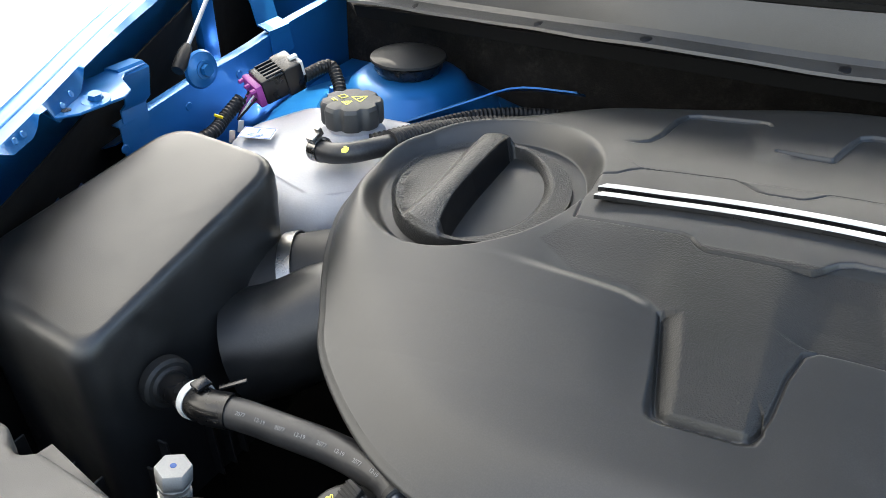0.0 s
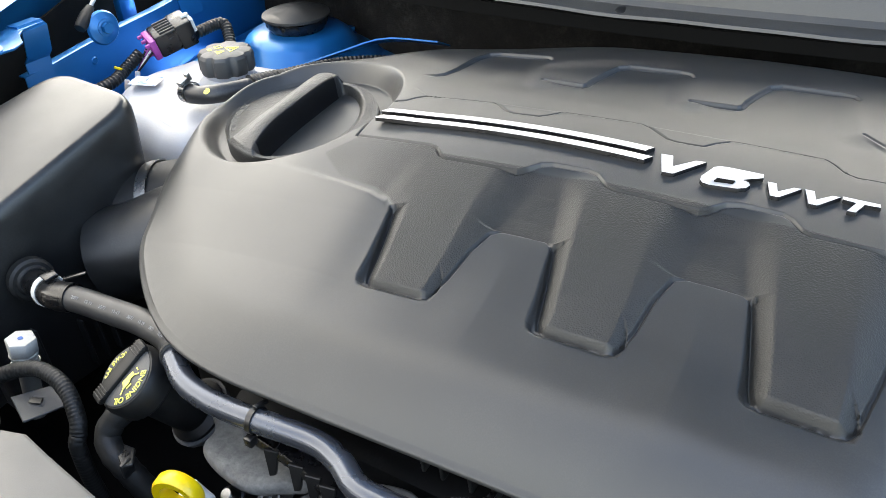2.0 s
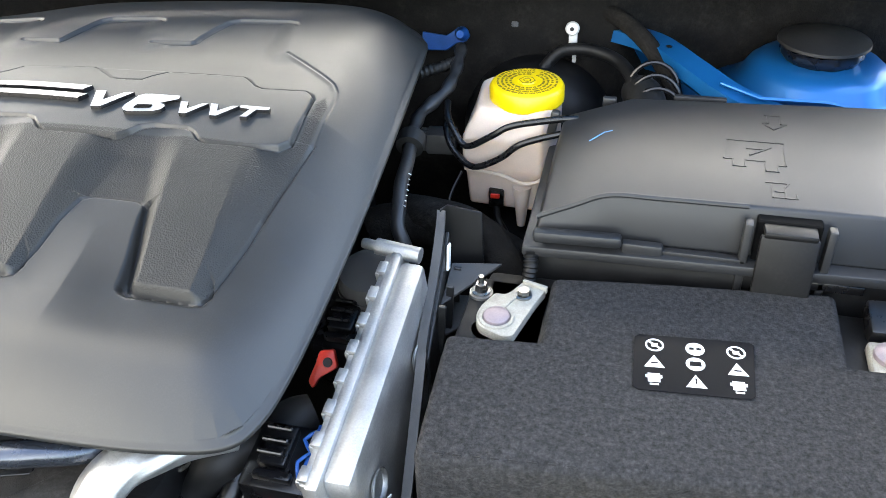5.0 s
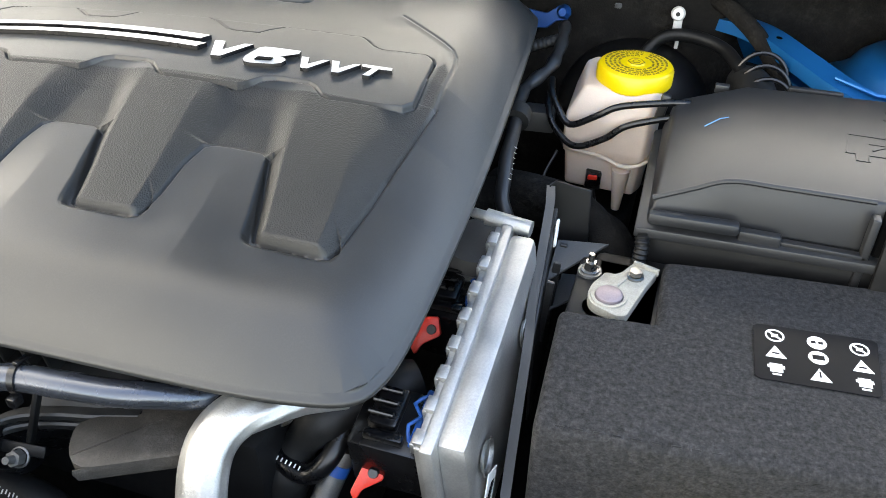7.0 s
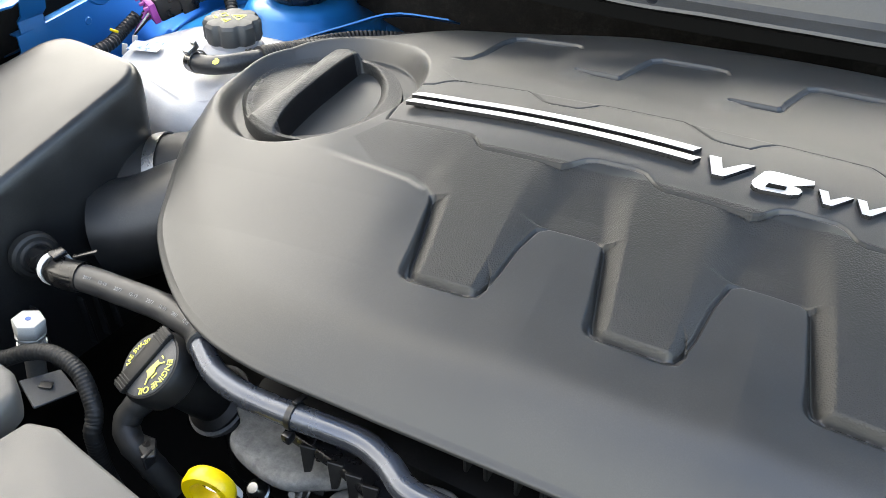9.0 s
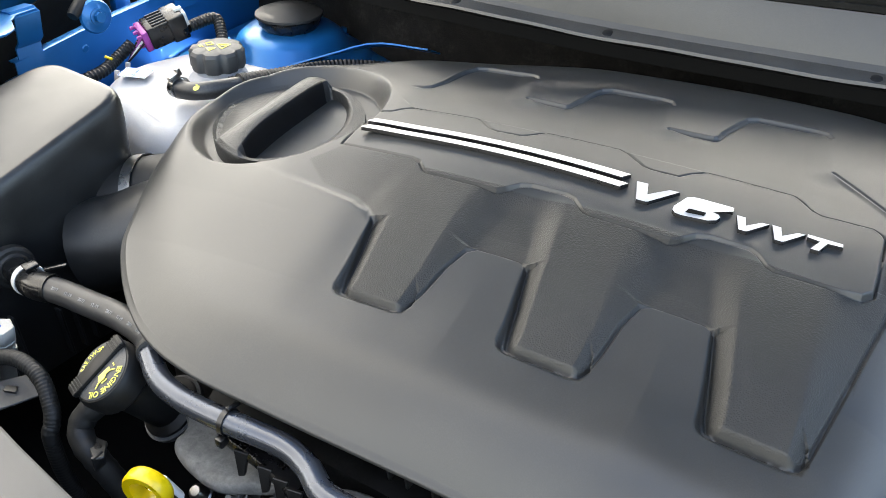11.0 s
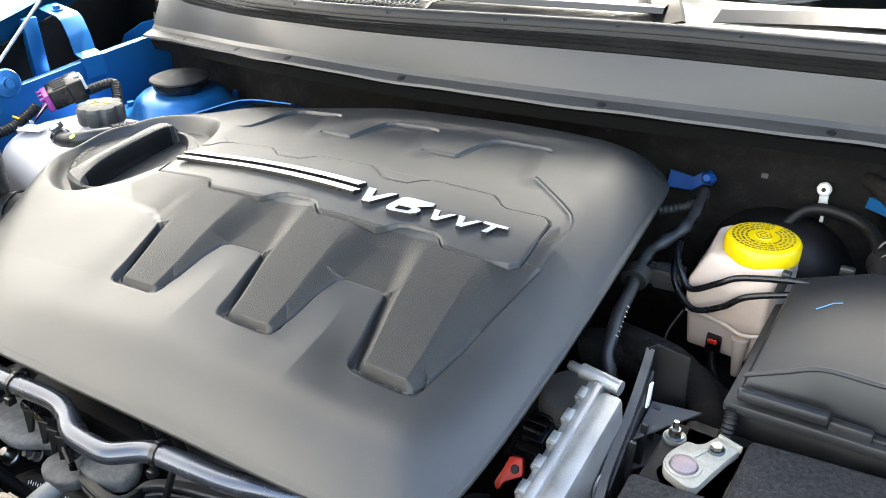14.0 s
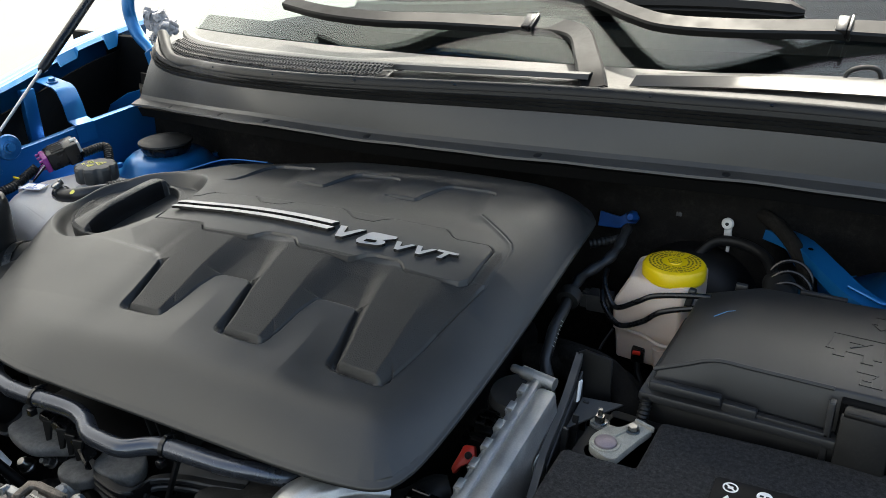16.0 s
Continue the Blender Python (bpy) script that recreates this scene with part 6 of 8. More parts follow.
# bonnet latch
latch = thing("bonnet_latch", (0.04, 0.18, 0.84), "worn zinc-plated bonnet latch with levers and springs", "bonnet latch")
part("base_plate", sheet([(-0.050, 0.150, 0.872), (0.105, 0.150, 0.872), (0.118, 0.198, 0.868), (0.060, 0.212, 0.868), (-0.030, 0.202, 0.872)], [(0, 1, 2, 3, 4)], 0.004, 0.001), "gloss_black", latch)
part("cover_plate", joined(prism([(0.0109, 0.1697), (0.0062, 0.1884), (0.0127, 0.1915), (0.0501, 0.192), (0.0495, 0.1881), (0.0165, 0.1861), (0.0140, 0.1834), (0.0161, 0.1721)], 0.897, 0.902, 0.001, 2), box((0.038, 0.0025, 0.012), pose(0.031, 0.1925, 0.894, -10, 0, 1), 0.0008), box((0.0025, 0.020, 0.010), pose(0.0085, 0.179, 0.895, 0, 0, 12), 0.0008)), "rusty_steel", latch, "rust-tinged steel hook plate")
part("lever", joined(prism([(0.0455, 0.1729), (0.0430, 0.1868), (0.0499, 0.1879), (0.0743, 0.1846), (0.0795, 0.1852), (0.0800, 0.1798), (0.0560, 0.1830), (0.0505, 0.1803), (0.0534, 0.1705)], 0.895, 0.900, 0.001, 2), box((0.034, 0.0025, 0.010), pose(0.062, 0.1875, 0.892, -8, 0, -4), 0.0008)), "rusty_steel", latch, "rust-tinged lever")
part("inner_plate", prism([(0.0138, 0.1709), (0.0199, 0.1919), (0.0408, 0.1912), (0.0442, 0.1713), (0.0300, 0.1676)], 0.878, 0.885, 0.001, 1), "zinc", latch)
part("arm", joined(prism([(0.0782, 0.1875), (0.0735, 0.1985), (0.0869, 0.1973), (0.1074, 0.1996), (0.1230, 0.1978), (0.1077, 0.1875), (0.0896, 0.1894)], 0.893, 0.897, 0.001, 2), box((0.046, 0.0025, 0.010), pose(0.098, 0.2005, 0.891, -10, 0, 2), 0.0008)), "steel", latch, "bright steel arm")
part("channel", prism([(0.0145, 0.2001), (0.0609, 0.2089), (0.0921, 0.2116), (0.1020, 0.2046), (0.0620, 0.1973), (0.0251, 0.1975)], 0.872, 0.885, 0.002, 2), "cast_metal", latch, "dull cast channel")
part("clevis", joined(prism([(-0.0115, 0.1772), (-0.0014, 0.1796), (0.0117, 0.1799), (0.0100, 0.1724), (-0.0014, 0.1710)], 0.888, 0.900, 0.002, 2), lathe([(0, -0.004), (0.0035, -0.004), (0.0035, 0.004), (0, 0.004)], axis_pose((-0.004, 0.172, 0.899), (0.2, -1, 0.2)), 14)), "cast_metal", latch)
for x, y, r in ((0.0335, 0.1979, 0.0062), (0.0872, 0.2004, 0.0058), (0.0767, 0.1995, 0.0042)):
    part("bush", lathe([(0, 0.005), (r * 0.7, 0.0046), (r, 0.002), (r, -0.012), (0, -0.012)], axis_pose((x, y, 0.893), (0.1, -0.25, 1)), 24), "dull_white", latch, "off-white plastic bush")
part("pivot", lathe([(0, 0.006), (0.004, 0.0056), (0.0068, 0.003), (0.0072, -0.008), (0, -0.008)], axis_pose((0.0563, 0.1976, 0.892), (0.3, -0.4, 0.9)), 20), "steel", latch, "bright domed pivot")
for x, y in ((0.0613, 0.1702), (0.0734, 0.1718), (0.052, 0.179), (0.030, 0.178), (0.095, 0.187)):
    part("rivet", hex_bolt((x, y, 0.895), (0.1, -0.3, 1), 0.0032, 0.004, 0.0045), "zinc", latch)
coil = [(0.060 + 0.0040 * a / math.pi / 2, 0.1765 + 0.0055 * math.cos(a), 0.893 + 0.0055 * math.sin(a)) for a in np.linspace(0, 14 * math.pi, 130)]
part("spring", tube(coil, 0.0011, 7, 0.0015), "steel", latch, "coil spring")
part("pull_rod", tube([(0.030, 0.1750, 0.906), (0.0487, 0.1766, 0.903), (0.058, 0.178, 0.898)], 0.0012, 8), "steel", latch)
part("cable", tube([(-0.08, 0.165, 0.885), (-0.045, 0.172, 0.892), (-0.012, 0.176, 0.894)], 0.0035, 12), "rubber", latch)

silver = thing("aluminium_pipe", (0.2, 0.29, 0.8), "bare ribbed aluminium pipe curving down beside the engine", "metal pipe")


def ribbed_pipe():
    line = smooth_line([(0.262, 0.352, 0.878), (0.240, 0.328, 0.889), (0.226, 0.314, 0.891), (0.214, 0.303, 0.889), (0.206, 0.290, 0.882), (0.204, 0.277, 0.870), (0.206, 0.263, 0.848), (0.210, 0.250, 0.82), (0.212, 0.24, 0.78)], 0.004)
    t = np.gradient(line, axis=0)
    n, sides = len(line), 36
    verts, faces = [], []
    for i in range(n):
        w = Vector(t[i]).normalized()
        u = Vector((1, 0.15, 0)) - w * Vector((1, 0.15, 0)).dot(w)
        u.normalize()
        v = w.cross(u)
        for j in range(sides):
            a = 2 * math.pi * j / sides
            r = 0.0142 + 0.0005 * math.cos(9 * a)
            verts.append(Vector(line[i]) + u * (r * 1.12 * math.cos(a)) + v * (r * 0.8 * math.sin(a)))
    for i in range(n - 1):
        for j in range(sides):
            faces.append((i * sides + j, i * sides + (j + 1) % sides, (i + 1) * sides + (j + 1) % sides, (i + 1) * sides + j))
    me = bpy.data.meshes.new("pipe")
    me.from_pydata(verts, [], faces)
    return me


part("pipe", ribbed_pipe(), "aluminium", silver, angle=60)
hoses = thing("taped_hoses", (0.25, 0.34, 0.75), "black tape-wrapped hoses under the cover corner", "rubber hose")
part("hose", tube([(0.300, 0.40, 0.855), (0.270, 0.375, 0.850), (0.240, 0.355, 0.835), (0.222, 0.340, 0.80), (0.225, 0.32, 0.75)], lambda s: 0.016 + 0.003 * math.sin(20 * s), 20), "rubber", hoses)
part("hose", tube([(0.200, 0.350, 0.825), (0.222, 0.334, 0.815), (0.242, 0.330, 0.812), (0.256, 0.338, 0.825), (0.262, 0.36, 0.84)], 0.0075, 14), "gloss_black", hoses)
part("print_bar", joined(*[box((0.0010, 0.003, 0.0004), pose(0.214 + 0.0035 * j, 0.330 - 0.0005 * j, 0.8235 - 0.0003 * j, 40, 0, -20), 0) for j in range(8)]), "white_print", hoses)
part("nut", hex_bolt((0.216, 0.352, 0.842), (0, -0.5, 0.86), 0.007, 0.006, 0.010), "steel", hoses)
vial = thing("sensor_tube", (0.255, 0.335, 0.80), "bright sensor tube with a blue band", "sensor")
part("tube", tube([(0.262, 0.352, 0.822), (0.256, 0.338, 0.802), (0.250, 0.322, 0.78)], 0.009, 20), "zinc", vial)
part("band", tube([(0.2595, 0.346, 0.8135), (0.2575, 0.3415, 0.807)], 0.0094, 20), "blue_plastic", vial, "blue band")
# ---- driver side: battery, fuse box, brake reservoir, engine control unit ----
strut_tower(0.668, 0.900, 0.960, "blue domed strut tower behind the fuse box", -1)
brace = thing("strut_brace", (0.54, 0.80, 0.92), "blue pressed-steel brace running to the strut tower", "brace")
BR = along([(0.455, 0.905, 0.962), (0.500, 0.872, 0.964), (0.540, 0.815, 0.962), (0.575, 0.770, 0.958), (0.62, 0.745, 0.95)], 24)
part("channel", loft([BR + np.array([-0.010, -0.006, -0.012]), BR + np.array([-0.008, -0.005, 0.0]), BR + np.array([0.012, 0.008, 0.002]), BR + np.array([0.016, 0.012, -0.02]), BR + np.array([0.03, 0.02, -0.05])], 0.002), "blue_paint", brace)
part("gusset", sheet([(0.565, 0.775, 0.962), (0.60, 0.752, 0.960), (0.66, 0.775, 0.950), (0.72, 0.765, 0.945), (0.72, 0.80, 0.925), (0.60, 0.815, 0.925)], [(0, 1, 2, 3, 4, 5)], 0.003, 0.0008), "blue_paint", brace)
part("hole", lathe([(0, 0.0005), (0.003, 0.0005), (0.003, 0)], axis_pose((0.517, 0.847, 0.9668), (0.1, 0, 1)), 14), "gloss_black", brace)
backp = thing("bulkhead", (0.6, 0.98, 0.9), "blue bulkhead panel behind the strut tower", "bulkhead", kind="structure")
part("panel", loft([along([(0.46, 0.93, 0.93), (0.60, 0.985, 0.93), (0.80, 1.0, 0.93)], 8), along([(0.46, 0.94, 1.0), (0.60, 0.99, 1.0), (0.80, 1.0, 1.0)], 8)], 0.002), "blue_paint", backp)
wing_r = thing("front_wing", (0.87, 0.7, 0.8), "metallic blue front wing edge of the driver side", "car wing")
rc = along([(0.74, 0.22, 1.02), (0.80, 0.45, 1.04), (0.87, 0.70, 1.065), (0.95, 1.0, 1.09)], 30)
part("outer_skin", loft([shifted(rc, 0.08, -0.04, -0.3), shifted(rc, 0.05, -0.02, -0.05), shifted(rc, 0.018, -0.008, -0.004), rc, shifted(rc, -0.012, 0.004, -0.006), shifted(rc, -0.026, 0.01, -0.05), shifted(rc, -0.03, 0.01, -0.15)], 0.0012), "blue_paint", wing_r, angle=60)

tabb = thing("bulkhead_lug", (0.29, 0.87, 0.93), "blue painted lug on the bulkhead", "lug")
part("lug", joined(prism([(-0.050, -0.018), (-0.010, -0.016), (0.004, -0.004), (0.018, -0.002), (0.024, 0.008), (0.016, 0.020), (0.004, 0.018), (-0.012, 0.006), (-0.050, 0.010)], -0.002, 0.002, 0.001, 1, pose(0.291, 0.868, 0.951, 70, 0, 0) @ Matrix.Diagonal((0.72, 0.72, 1, 1))),
                   lathe([(0, 0.012), (0.004, 0.012), (0.0055, 0.008), (0.0075, 0.003), (0.0075, 0), (0, 0)], axis_pose((0.302, 0.860, 0.962), (0, -1, 0.3)), 18)), "lug_paint", tabb)
tie = thing("white_cable_clip", (0.418, 0.876, 0.95), "white plastic cable clip on the firewall", "cable clip")
part("clip", joined(box((0.009, 0.005, 0.030), pose(0.4185, 0.874, 0.960, 10, 0, 0), 0.0015), lathe([(0, 0.004), (0.006, 0.003), (0.0075, 0), (0, 0)], axis_pose((0.4175, 0.872, 0.970), (0, -1, 0.2)), 18), box((0.004, 0.004, 0.014), pose(0.421, 0.872, 0.940), 0.001)), "white_plastic", tie)
part("hole", lathe([(0, 0.0003), (0.0022, 0.0003), (0.0022, 0)], axis_pose((0.4175, 0.8678, 0.9708), (0, -1, 0.2)), 12), "dark_plastic", tie)
scrap = thing("felt_stud", (0.345, 0.885, 0.96), "small frayed foil stud on the firewall lining", "stud")
part("stud", pad(0.355, 0.881, 0.968, 0.0035, 0.002, 0.003, 0, 0, 3.0), "foam_grey", scrap)

wire_f = thing("bulkhead_cable", (0.43, 0.85, 0.93), "black cable arching over to a ribbed grommet", "cable")
part("cable", tube([(0.375, 0.835, 0.905), (0.392, 0.855, 0.932), (0.410, 0.862, 0.949), (0.440, 0.858, 0.953), (0.470, 0.840, 0.950), (0.490, 0.80, 0.945)], 0.0065, 14), "dark_plastic", wire_f)
boot = thing("ribbed_grommet", (0.505, 0.76, 0.92), "ribbed black rubber grommet behind the fuse box", "grommet")
part("boot", tube([(0.492, 0.815, 0.930), (0.500, 0.785, 0.940), (0.506, 0.750, 0.938), (0.508, 0.715, 0.925)], 0.017, 24), "rubber", boot)
for k in range(4):
    part("ring", tube([(0.506 + 0.024 * math.cos(a) + 0.003 * k, 0.803 - 0.023 * k + 0.006 * math.sin(a), 0.938 - 0.003 * k + 0.027 * math.sin(a)) for a in np.linspace(0, 2 * math.pi, 13)[:-1]], 0.0022, 8, 0.004, closed=True), "gloss_black", boot, "glossy rib")
seal_r = thing("bulkhead_seal_edge", (0.50, 0.89, 0.95), "grey felt edge of the firewall lining", "felt edge")
part("edge", tube([(0.415, 0.905, 0.985), (0.455, 0.895, 0.980), (0.49, 0.870, 0.965), (0.517, 0.835, 0.945), (0.53, 0.80, 0.925)], 0.009, 14), "carpet", seal_r)

# brake fluid reservoir
res = thing("brake_reservoir", (0.378, 0.74, 0.83), "milky plastic brake fluid reservoir with a yellow cap", "brake fluid reservoir")


def reservoir_body():
    top = [(0.352, 0.712, 0.952), (0.414, 0.706, 0.952), (0.422, 0.725, 0.952), (0.422, 0.778, 0.952), (0.352, 0.782, 0.952), (0.344, 0.770, 0.952)]
    low = [(0.338, 0.700, 0.892), (0.414, 0.696, 0.892), (0.421, 0.712, 0.892), (0.421, 0.785, 0.892), (0.342, 0.790, 0.892), (0.336, 0.770, 0.892)]
    bm = bmesh.new()
    sec = []
    shelf = [(x, y, 0.925) for x, y, z in low]
    foot_ = [(x * 0.93 + 0.0265, y * 0.93 + 0.052, 0.885) for x, y, z in low]
    base_ = [(x * 0.86 + 0.053, y * 0.9 + 0.074, 0.850) for x, y, z in low]
    for ring in (base_, foot_, low, shelf, top):
        sec.append([bm.verts.new(p) for p in ring])
    n = 6
    for a, b in zip(sec, sec[1:]):
        for i in range(n):
            bm.faces.new((a[i], a[(i + 1) % n], b[(i + 1) % n], b[i]))
    bm.faces.new(sec[0][::-1])
    bm.faces.new(sec[-1])
    bmesh.ops.recalc_face_normals(bm, faces=bm.faces)
    return bevelled(bm, 0.007, 4, 18)


part("body", reservoir_body(), "reservoir", res, angle=60)
part("drip_spout", lathe([(0, 0.0), (0.004, 0.002), (0.0065, 0.026), (0.009, 0.046), (0, 0.046)], pose(0.396, 0.700, 0.832), 18), "reservoir", res)
part("seam", tube([(0.340, 0.703, 0.890), (0.375, 0.698, 0.889), (0.398, 0.694, 0.884), (0.416, 0.698, 0.889), (0.423, 0.73, 0.891)], 0.002, 8), "reservoir", res)
part("neck", lathe([(0.031, -0.02), (0.030, 0.004), (0, 0.004)], pose(0.392, 0.741, 0.950), 32), "reservoir", res)
ycap = part("cap", lathe([(0, 0.0200), (0.008, 0.0200), (0.0085, 0.0190), (0.029, 0.0190), (0.0330, 0.0175), (0.0350, 0.0145), (0.0350, 0.002), (0.0335, 0.0), (0, 0.0)], pose(0.392, 0.741, 0.948), 96, (48, 0.012)), "yellow", res, "bright yellow screw cap")
prints = []
for r, words, seed in ((0.0275, 26, 0), (0.0235, 21, 1), (0.0195, 16, 2), (0.0155, 11, 3)):
    rng = random.Random(seed)
    a = 0.0
    while a < 2 * math.pi - 0.1:
        w = rng.uniform(0.0022, 0.0060) / r
        if not (1.15 < a < 1.35):
            n = max(2, int(w * r / 0.0011))
            for q in range(n):
                t_ = a + w * q / n
                prints.append(box((0.0008, rng.uniform(0.0014, 0.0024), 0.0003), pose(0.392 + r * math.cos(t_), 0.741 + r * math.sin(t_), 0.9673, 0, 0, math.degrees(t_) - 90), 0))
        a += w + 0.0012 / r
tagged(part("print_ring", joined(*prints), "dark_print", ycap), "rings of small dark print")
part("hex_mark", joined(lathe([(0.0072, 0), (0.0078, 0), (0.0078, 0.0004), (0.0072, 0.0004), (0.0072, 0)], pose(0.392, 0.741, 0.9680), 6), lathe([(0.003, 0), (0.0036, 0), (0.0036, 0.0004), (0.003, 0.0004), (0.003, 0)], pose(0.392, 0.741, 0.9680), 20)), "dark_print", ycap)
level = thing("level_sensor_plug", (0.37, 0.70, 0.85), "black sensor plug with a red latch under the reservoir", "wiring connector")
part("plug", box((0.015, 0.014, 0.019), pose(0.371, 0.703, 0.862, 10, 0, 8), 0.002), "gloss_black", level)
part("latch", box((0.009, 0.004, 0.005), pose(0.371, 0.6955, 0.867, 10, 0, 8), 0.001), "red", level, "red latch")
part("lead", tube([(0.371, 0.70, 0.852), (0.374, 0.696, 0.84), (0.382, 0.692, 0.828), (0.39, 0.70, 0.80)], 0.0035, 10), "dark_plastic", level)
lines = thing("brake_pipes", (0.38, 0.69, 0.9), "two black plastic-coated pipes across the reservoir", "pipe")
part("pipe", tube([(0.318, 0.730, 0.945), (0.323, 0.710, 0.940), (0.331, 0.699, 0.932), (0.345, 0.690, 0.921), (0.369, 0.688, 0.935), (0.388, 0.690, 0.946), (0.431, 0.691, 0.956), (0.446, 0.692, 0.957)], 0.0031, 14), "gloss_black", lines)
part("pipe", tube([(0.316, 0.730, 0.930), (0.322, 0.708, 0.920), (0.333, 0.698, 0.908), (0.352, 0.688, 0.901), (0.377, 0.687, 0.913), (0.396, 0.688, 0.929), (0.430, 0.691, 0.941), (0.446, 0.692, 0.943)], 0.0031, 14), "gloss_black", lines)
part("clip", box((0.008, 0.008, 0.026), pose(0.4235, 0.697, 0.948, 0, 10, 0), 0.002), "black_plastic", lines, "small black retaining clip")
booster = thing("brake_booster", (0.37, 0.83, 0.87), "black round brake booster behind the reservoir", "brake booster")
part("drum", lathe([(0, 0.045), (0.04, 0.045), (0.065, 0.035), (0.078, 0.02), (0.082, 0), (0.082, -0.02), (0, -0.02)], axis_pose((0.385, 0.860, 0.855), (0, -1, 0.05)), 56), "dark_plastic", booster)
part("cylinder", box((0.05, 0.12, 0.045), pose(0.385, 0.755, 0.805), 0.01), "shade_black", booster)

# small hose along the cover's edge
vac = thing("vapour_hose", (0.30, 0.7, 0.9), "black vapour hose with ring clamp beside the cover", "rubber hose")
part("pipe", tube([(0.312, 0.812, 0.966), (0.315, 0.793, 0.965), (0.316, 0.769, 0.958), (0.314, 0.742, 0.952), (0.304, 0.720, 0.946), (0.298, 0.702, 0.943), (0.298, 0.680, 0.940), (0.301, 0.660, 0.937)], lambda s: 0.0058 + 0.0009 * math.sin(34 * s), 16), "hose_rubber", vac)
part("hose", tube([(0.301, 0.660, 0.937), (0.304, 0.637, 0.930), (0.306, 0.609, 0.924), (0.309, 0.592, 0.914), (0.312, 0.575, 0.902), (0.321, 0.566, 0.885), (0.325, 0.56, 0.85)], 0.0062, 16), "hose_rubber", vac)
part("ring", lathe([(0.0066, -0.008), (0.0125, -0.007), (0.0130, 0), (0.0125, 0.007), (0.0066, 0.008)], axis_pose((0.301, 0.660, 0.937), (0.05, -0.95, -0.25)), 28), "rubber", vac, "black ring clamp")
part("branch", tube([(0.314, 0.790, 0.961), (0.300, 0.780, 0.958), (0.280, 0.770, 0.954)], 0.0052, 14, ribbed=(0.005, 0.001)), "rubber", vac)
part("print_bar", joined(*[box((0.0018, 0.003, 0.0003), pose(0.3115 + 0.0005 * j, 0.618 - 0.005 * j, 0.929 - 0.0022 * j, 20, 30, 80), 0) for j in range(7)]), "white_print", vac)
grey_plug = thing("grey_connector", (0.31, 0.75, 0.88), "dark grey wiring connector under the hose", "wiring connector")
part("body", joined(box((0.030, 0.022, 0.022), pose(0.306, 0.748, 0.893, 0, 0, 6), 0.002), *[box((0.010, 0.003, 0.018), pose(0.288, 0.740 + 0.007 * k, 0.893), 0.0008) for k in range(3)]), "foam_dark", grey_plug)
lead = thing("thin_lead", (0.33, 0.7, 0.85), "thin black wire loop in the shadowed bay", "cable")
part("wire", tube([(0.33, 0.73, 0.87), (0.322, 0.712, 0.85), (0.325, 0.695, 0.832), (0.34, 0.69, 0.822)], 0.0016, 8), "gloss_black", lead)
bigh = thing("air_hose", (0.36, 0.62, 0.82), "wide matt black air hose behind the bracket", "rubber hose")
part("hose", tube([(0.270, 0.632, 0.855), (0.285, 0.635, 0.862), (0.315, 0.637, 0.866), (0.356, 0.626, 0.867), (0.387, 0.617, 0.860), (0.410, 0.605, 0.846), (0.420, 0.592, 0.82), (0.42, 0.58, 0.76)], lambda s: 0.021 + 0.0008 * math.sin(60 * s), 26), "carpet", bigh)

can_r = thing("round_canister", (0.305, 0.52, 0.84), "dusty dark round canister under the cover edge", "canister")
part("canister", lathe([(0, 0.008), (0.018, 0.007), (0.026, 0.003), (0.0285, -0.004), (0.0285, -0.035), (0, -0.035)], pose(0.308, 0.518, 0.896, 6, 0, 0), 40), "foam_dark", can_r)
part("rim", lathe([(0.0280, -0.010), (0.0300, -0.009), (0.0300, -0.013), (0.0280, -0.014)], pose(0.308, 0.518, 0.896, 6, 0, 0), 40), "zinc", can_r, "bright rim")

# engine control unit
ecu = thing("engine_control_unit", (0.335, 0.42, 0.8), "cast aluminium engine control unit with clipped lid", "control unit")


def ecu_z(y):
    return 0.884 + 0.215 * (y - 0.318)


def slab(x0, x1, y0, y1, drop0, drop1, bevel=0.003):
    lo = [(x0 + 0.012, y0, ecu_z(y0) - drop1), (x1 + 0.012, y0, ecu_z(y0) - drop1), (x1 + 0.012, y1, ecu_z(y1) - drop1), (x0 + 0.012, y1, ecu_z(y1) - drop1)]
    hi = [(x0, y0, ecu_z(y0) - drop0), (x1, y0, ecu_z(y0) - drop0), (x1, y1, ecu_z(y1) - drop0), (x0, y1, ecu_z(y1) - drop0)]
    return block(lo, hi, bevel, 2)


part("case", slab(0.336, 0.356, 0.324, 0.505, 0.002, 0.105, 0.005), "aluminium", ecu)
part("lid", slab(0.328, 0.337, 0.316, 0.520, 0.0, 0.108, 0.002), "aluminium", ecu)
part("lip", slab(0.3235, 0.329, 0.320, 0.522, 0.004, 0.104, 0.001), "aluminium", ecu)
for k, y in enumerate((0.326, 0.350, 0.374, 0.398, 0.422, 0.446, 0.470, 0.494)):
    part("clip", joined(box((0.007, 0.011, 0.005), pose(0.3258, y, ecu_z(y) - 0.0015, 12, 0, 0), 0.001), box((0.003, 0.010, 0.011), pose(0.3226, y, ecu_z(y) - 0.007, 12, 0, 0), 0.0008)), "aluminium", ecu, "folded lid clip")
part("stud", lathe([(0, 0.020), (0.0035, 0.020), (0.0042, 0.018), (0.0042, 0.008), (0.0065, 0.008), (0.0065, -0.028), (0, -0.028)], axis_pose((0.322, 0.516, 0.923), (-1, 0.1, 0.05)), 18), "aluminium", ecu, "threaded stud")
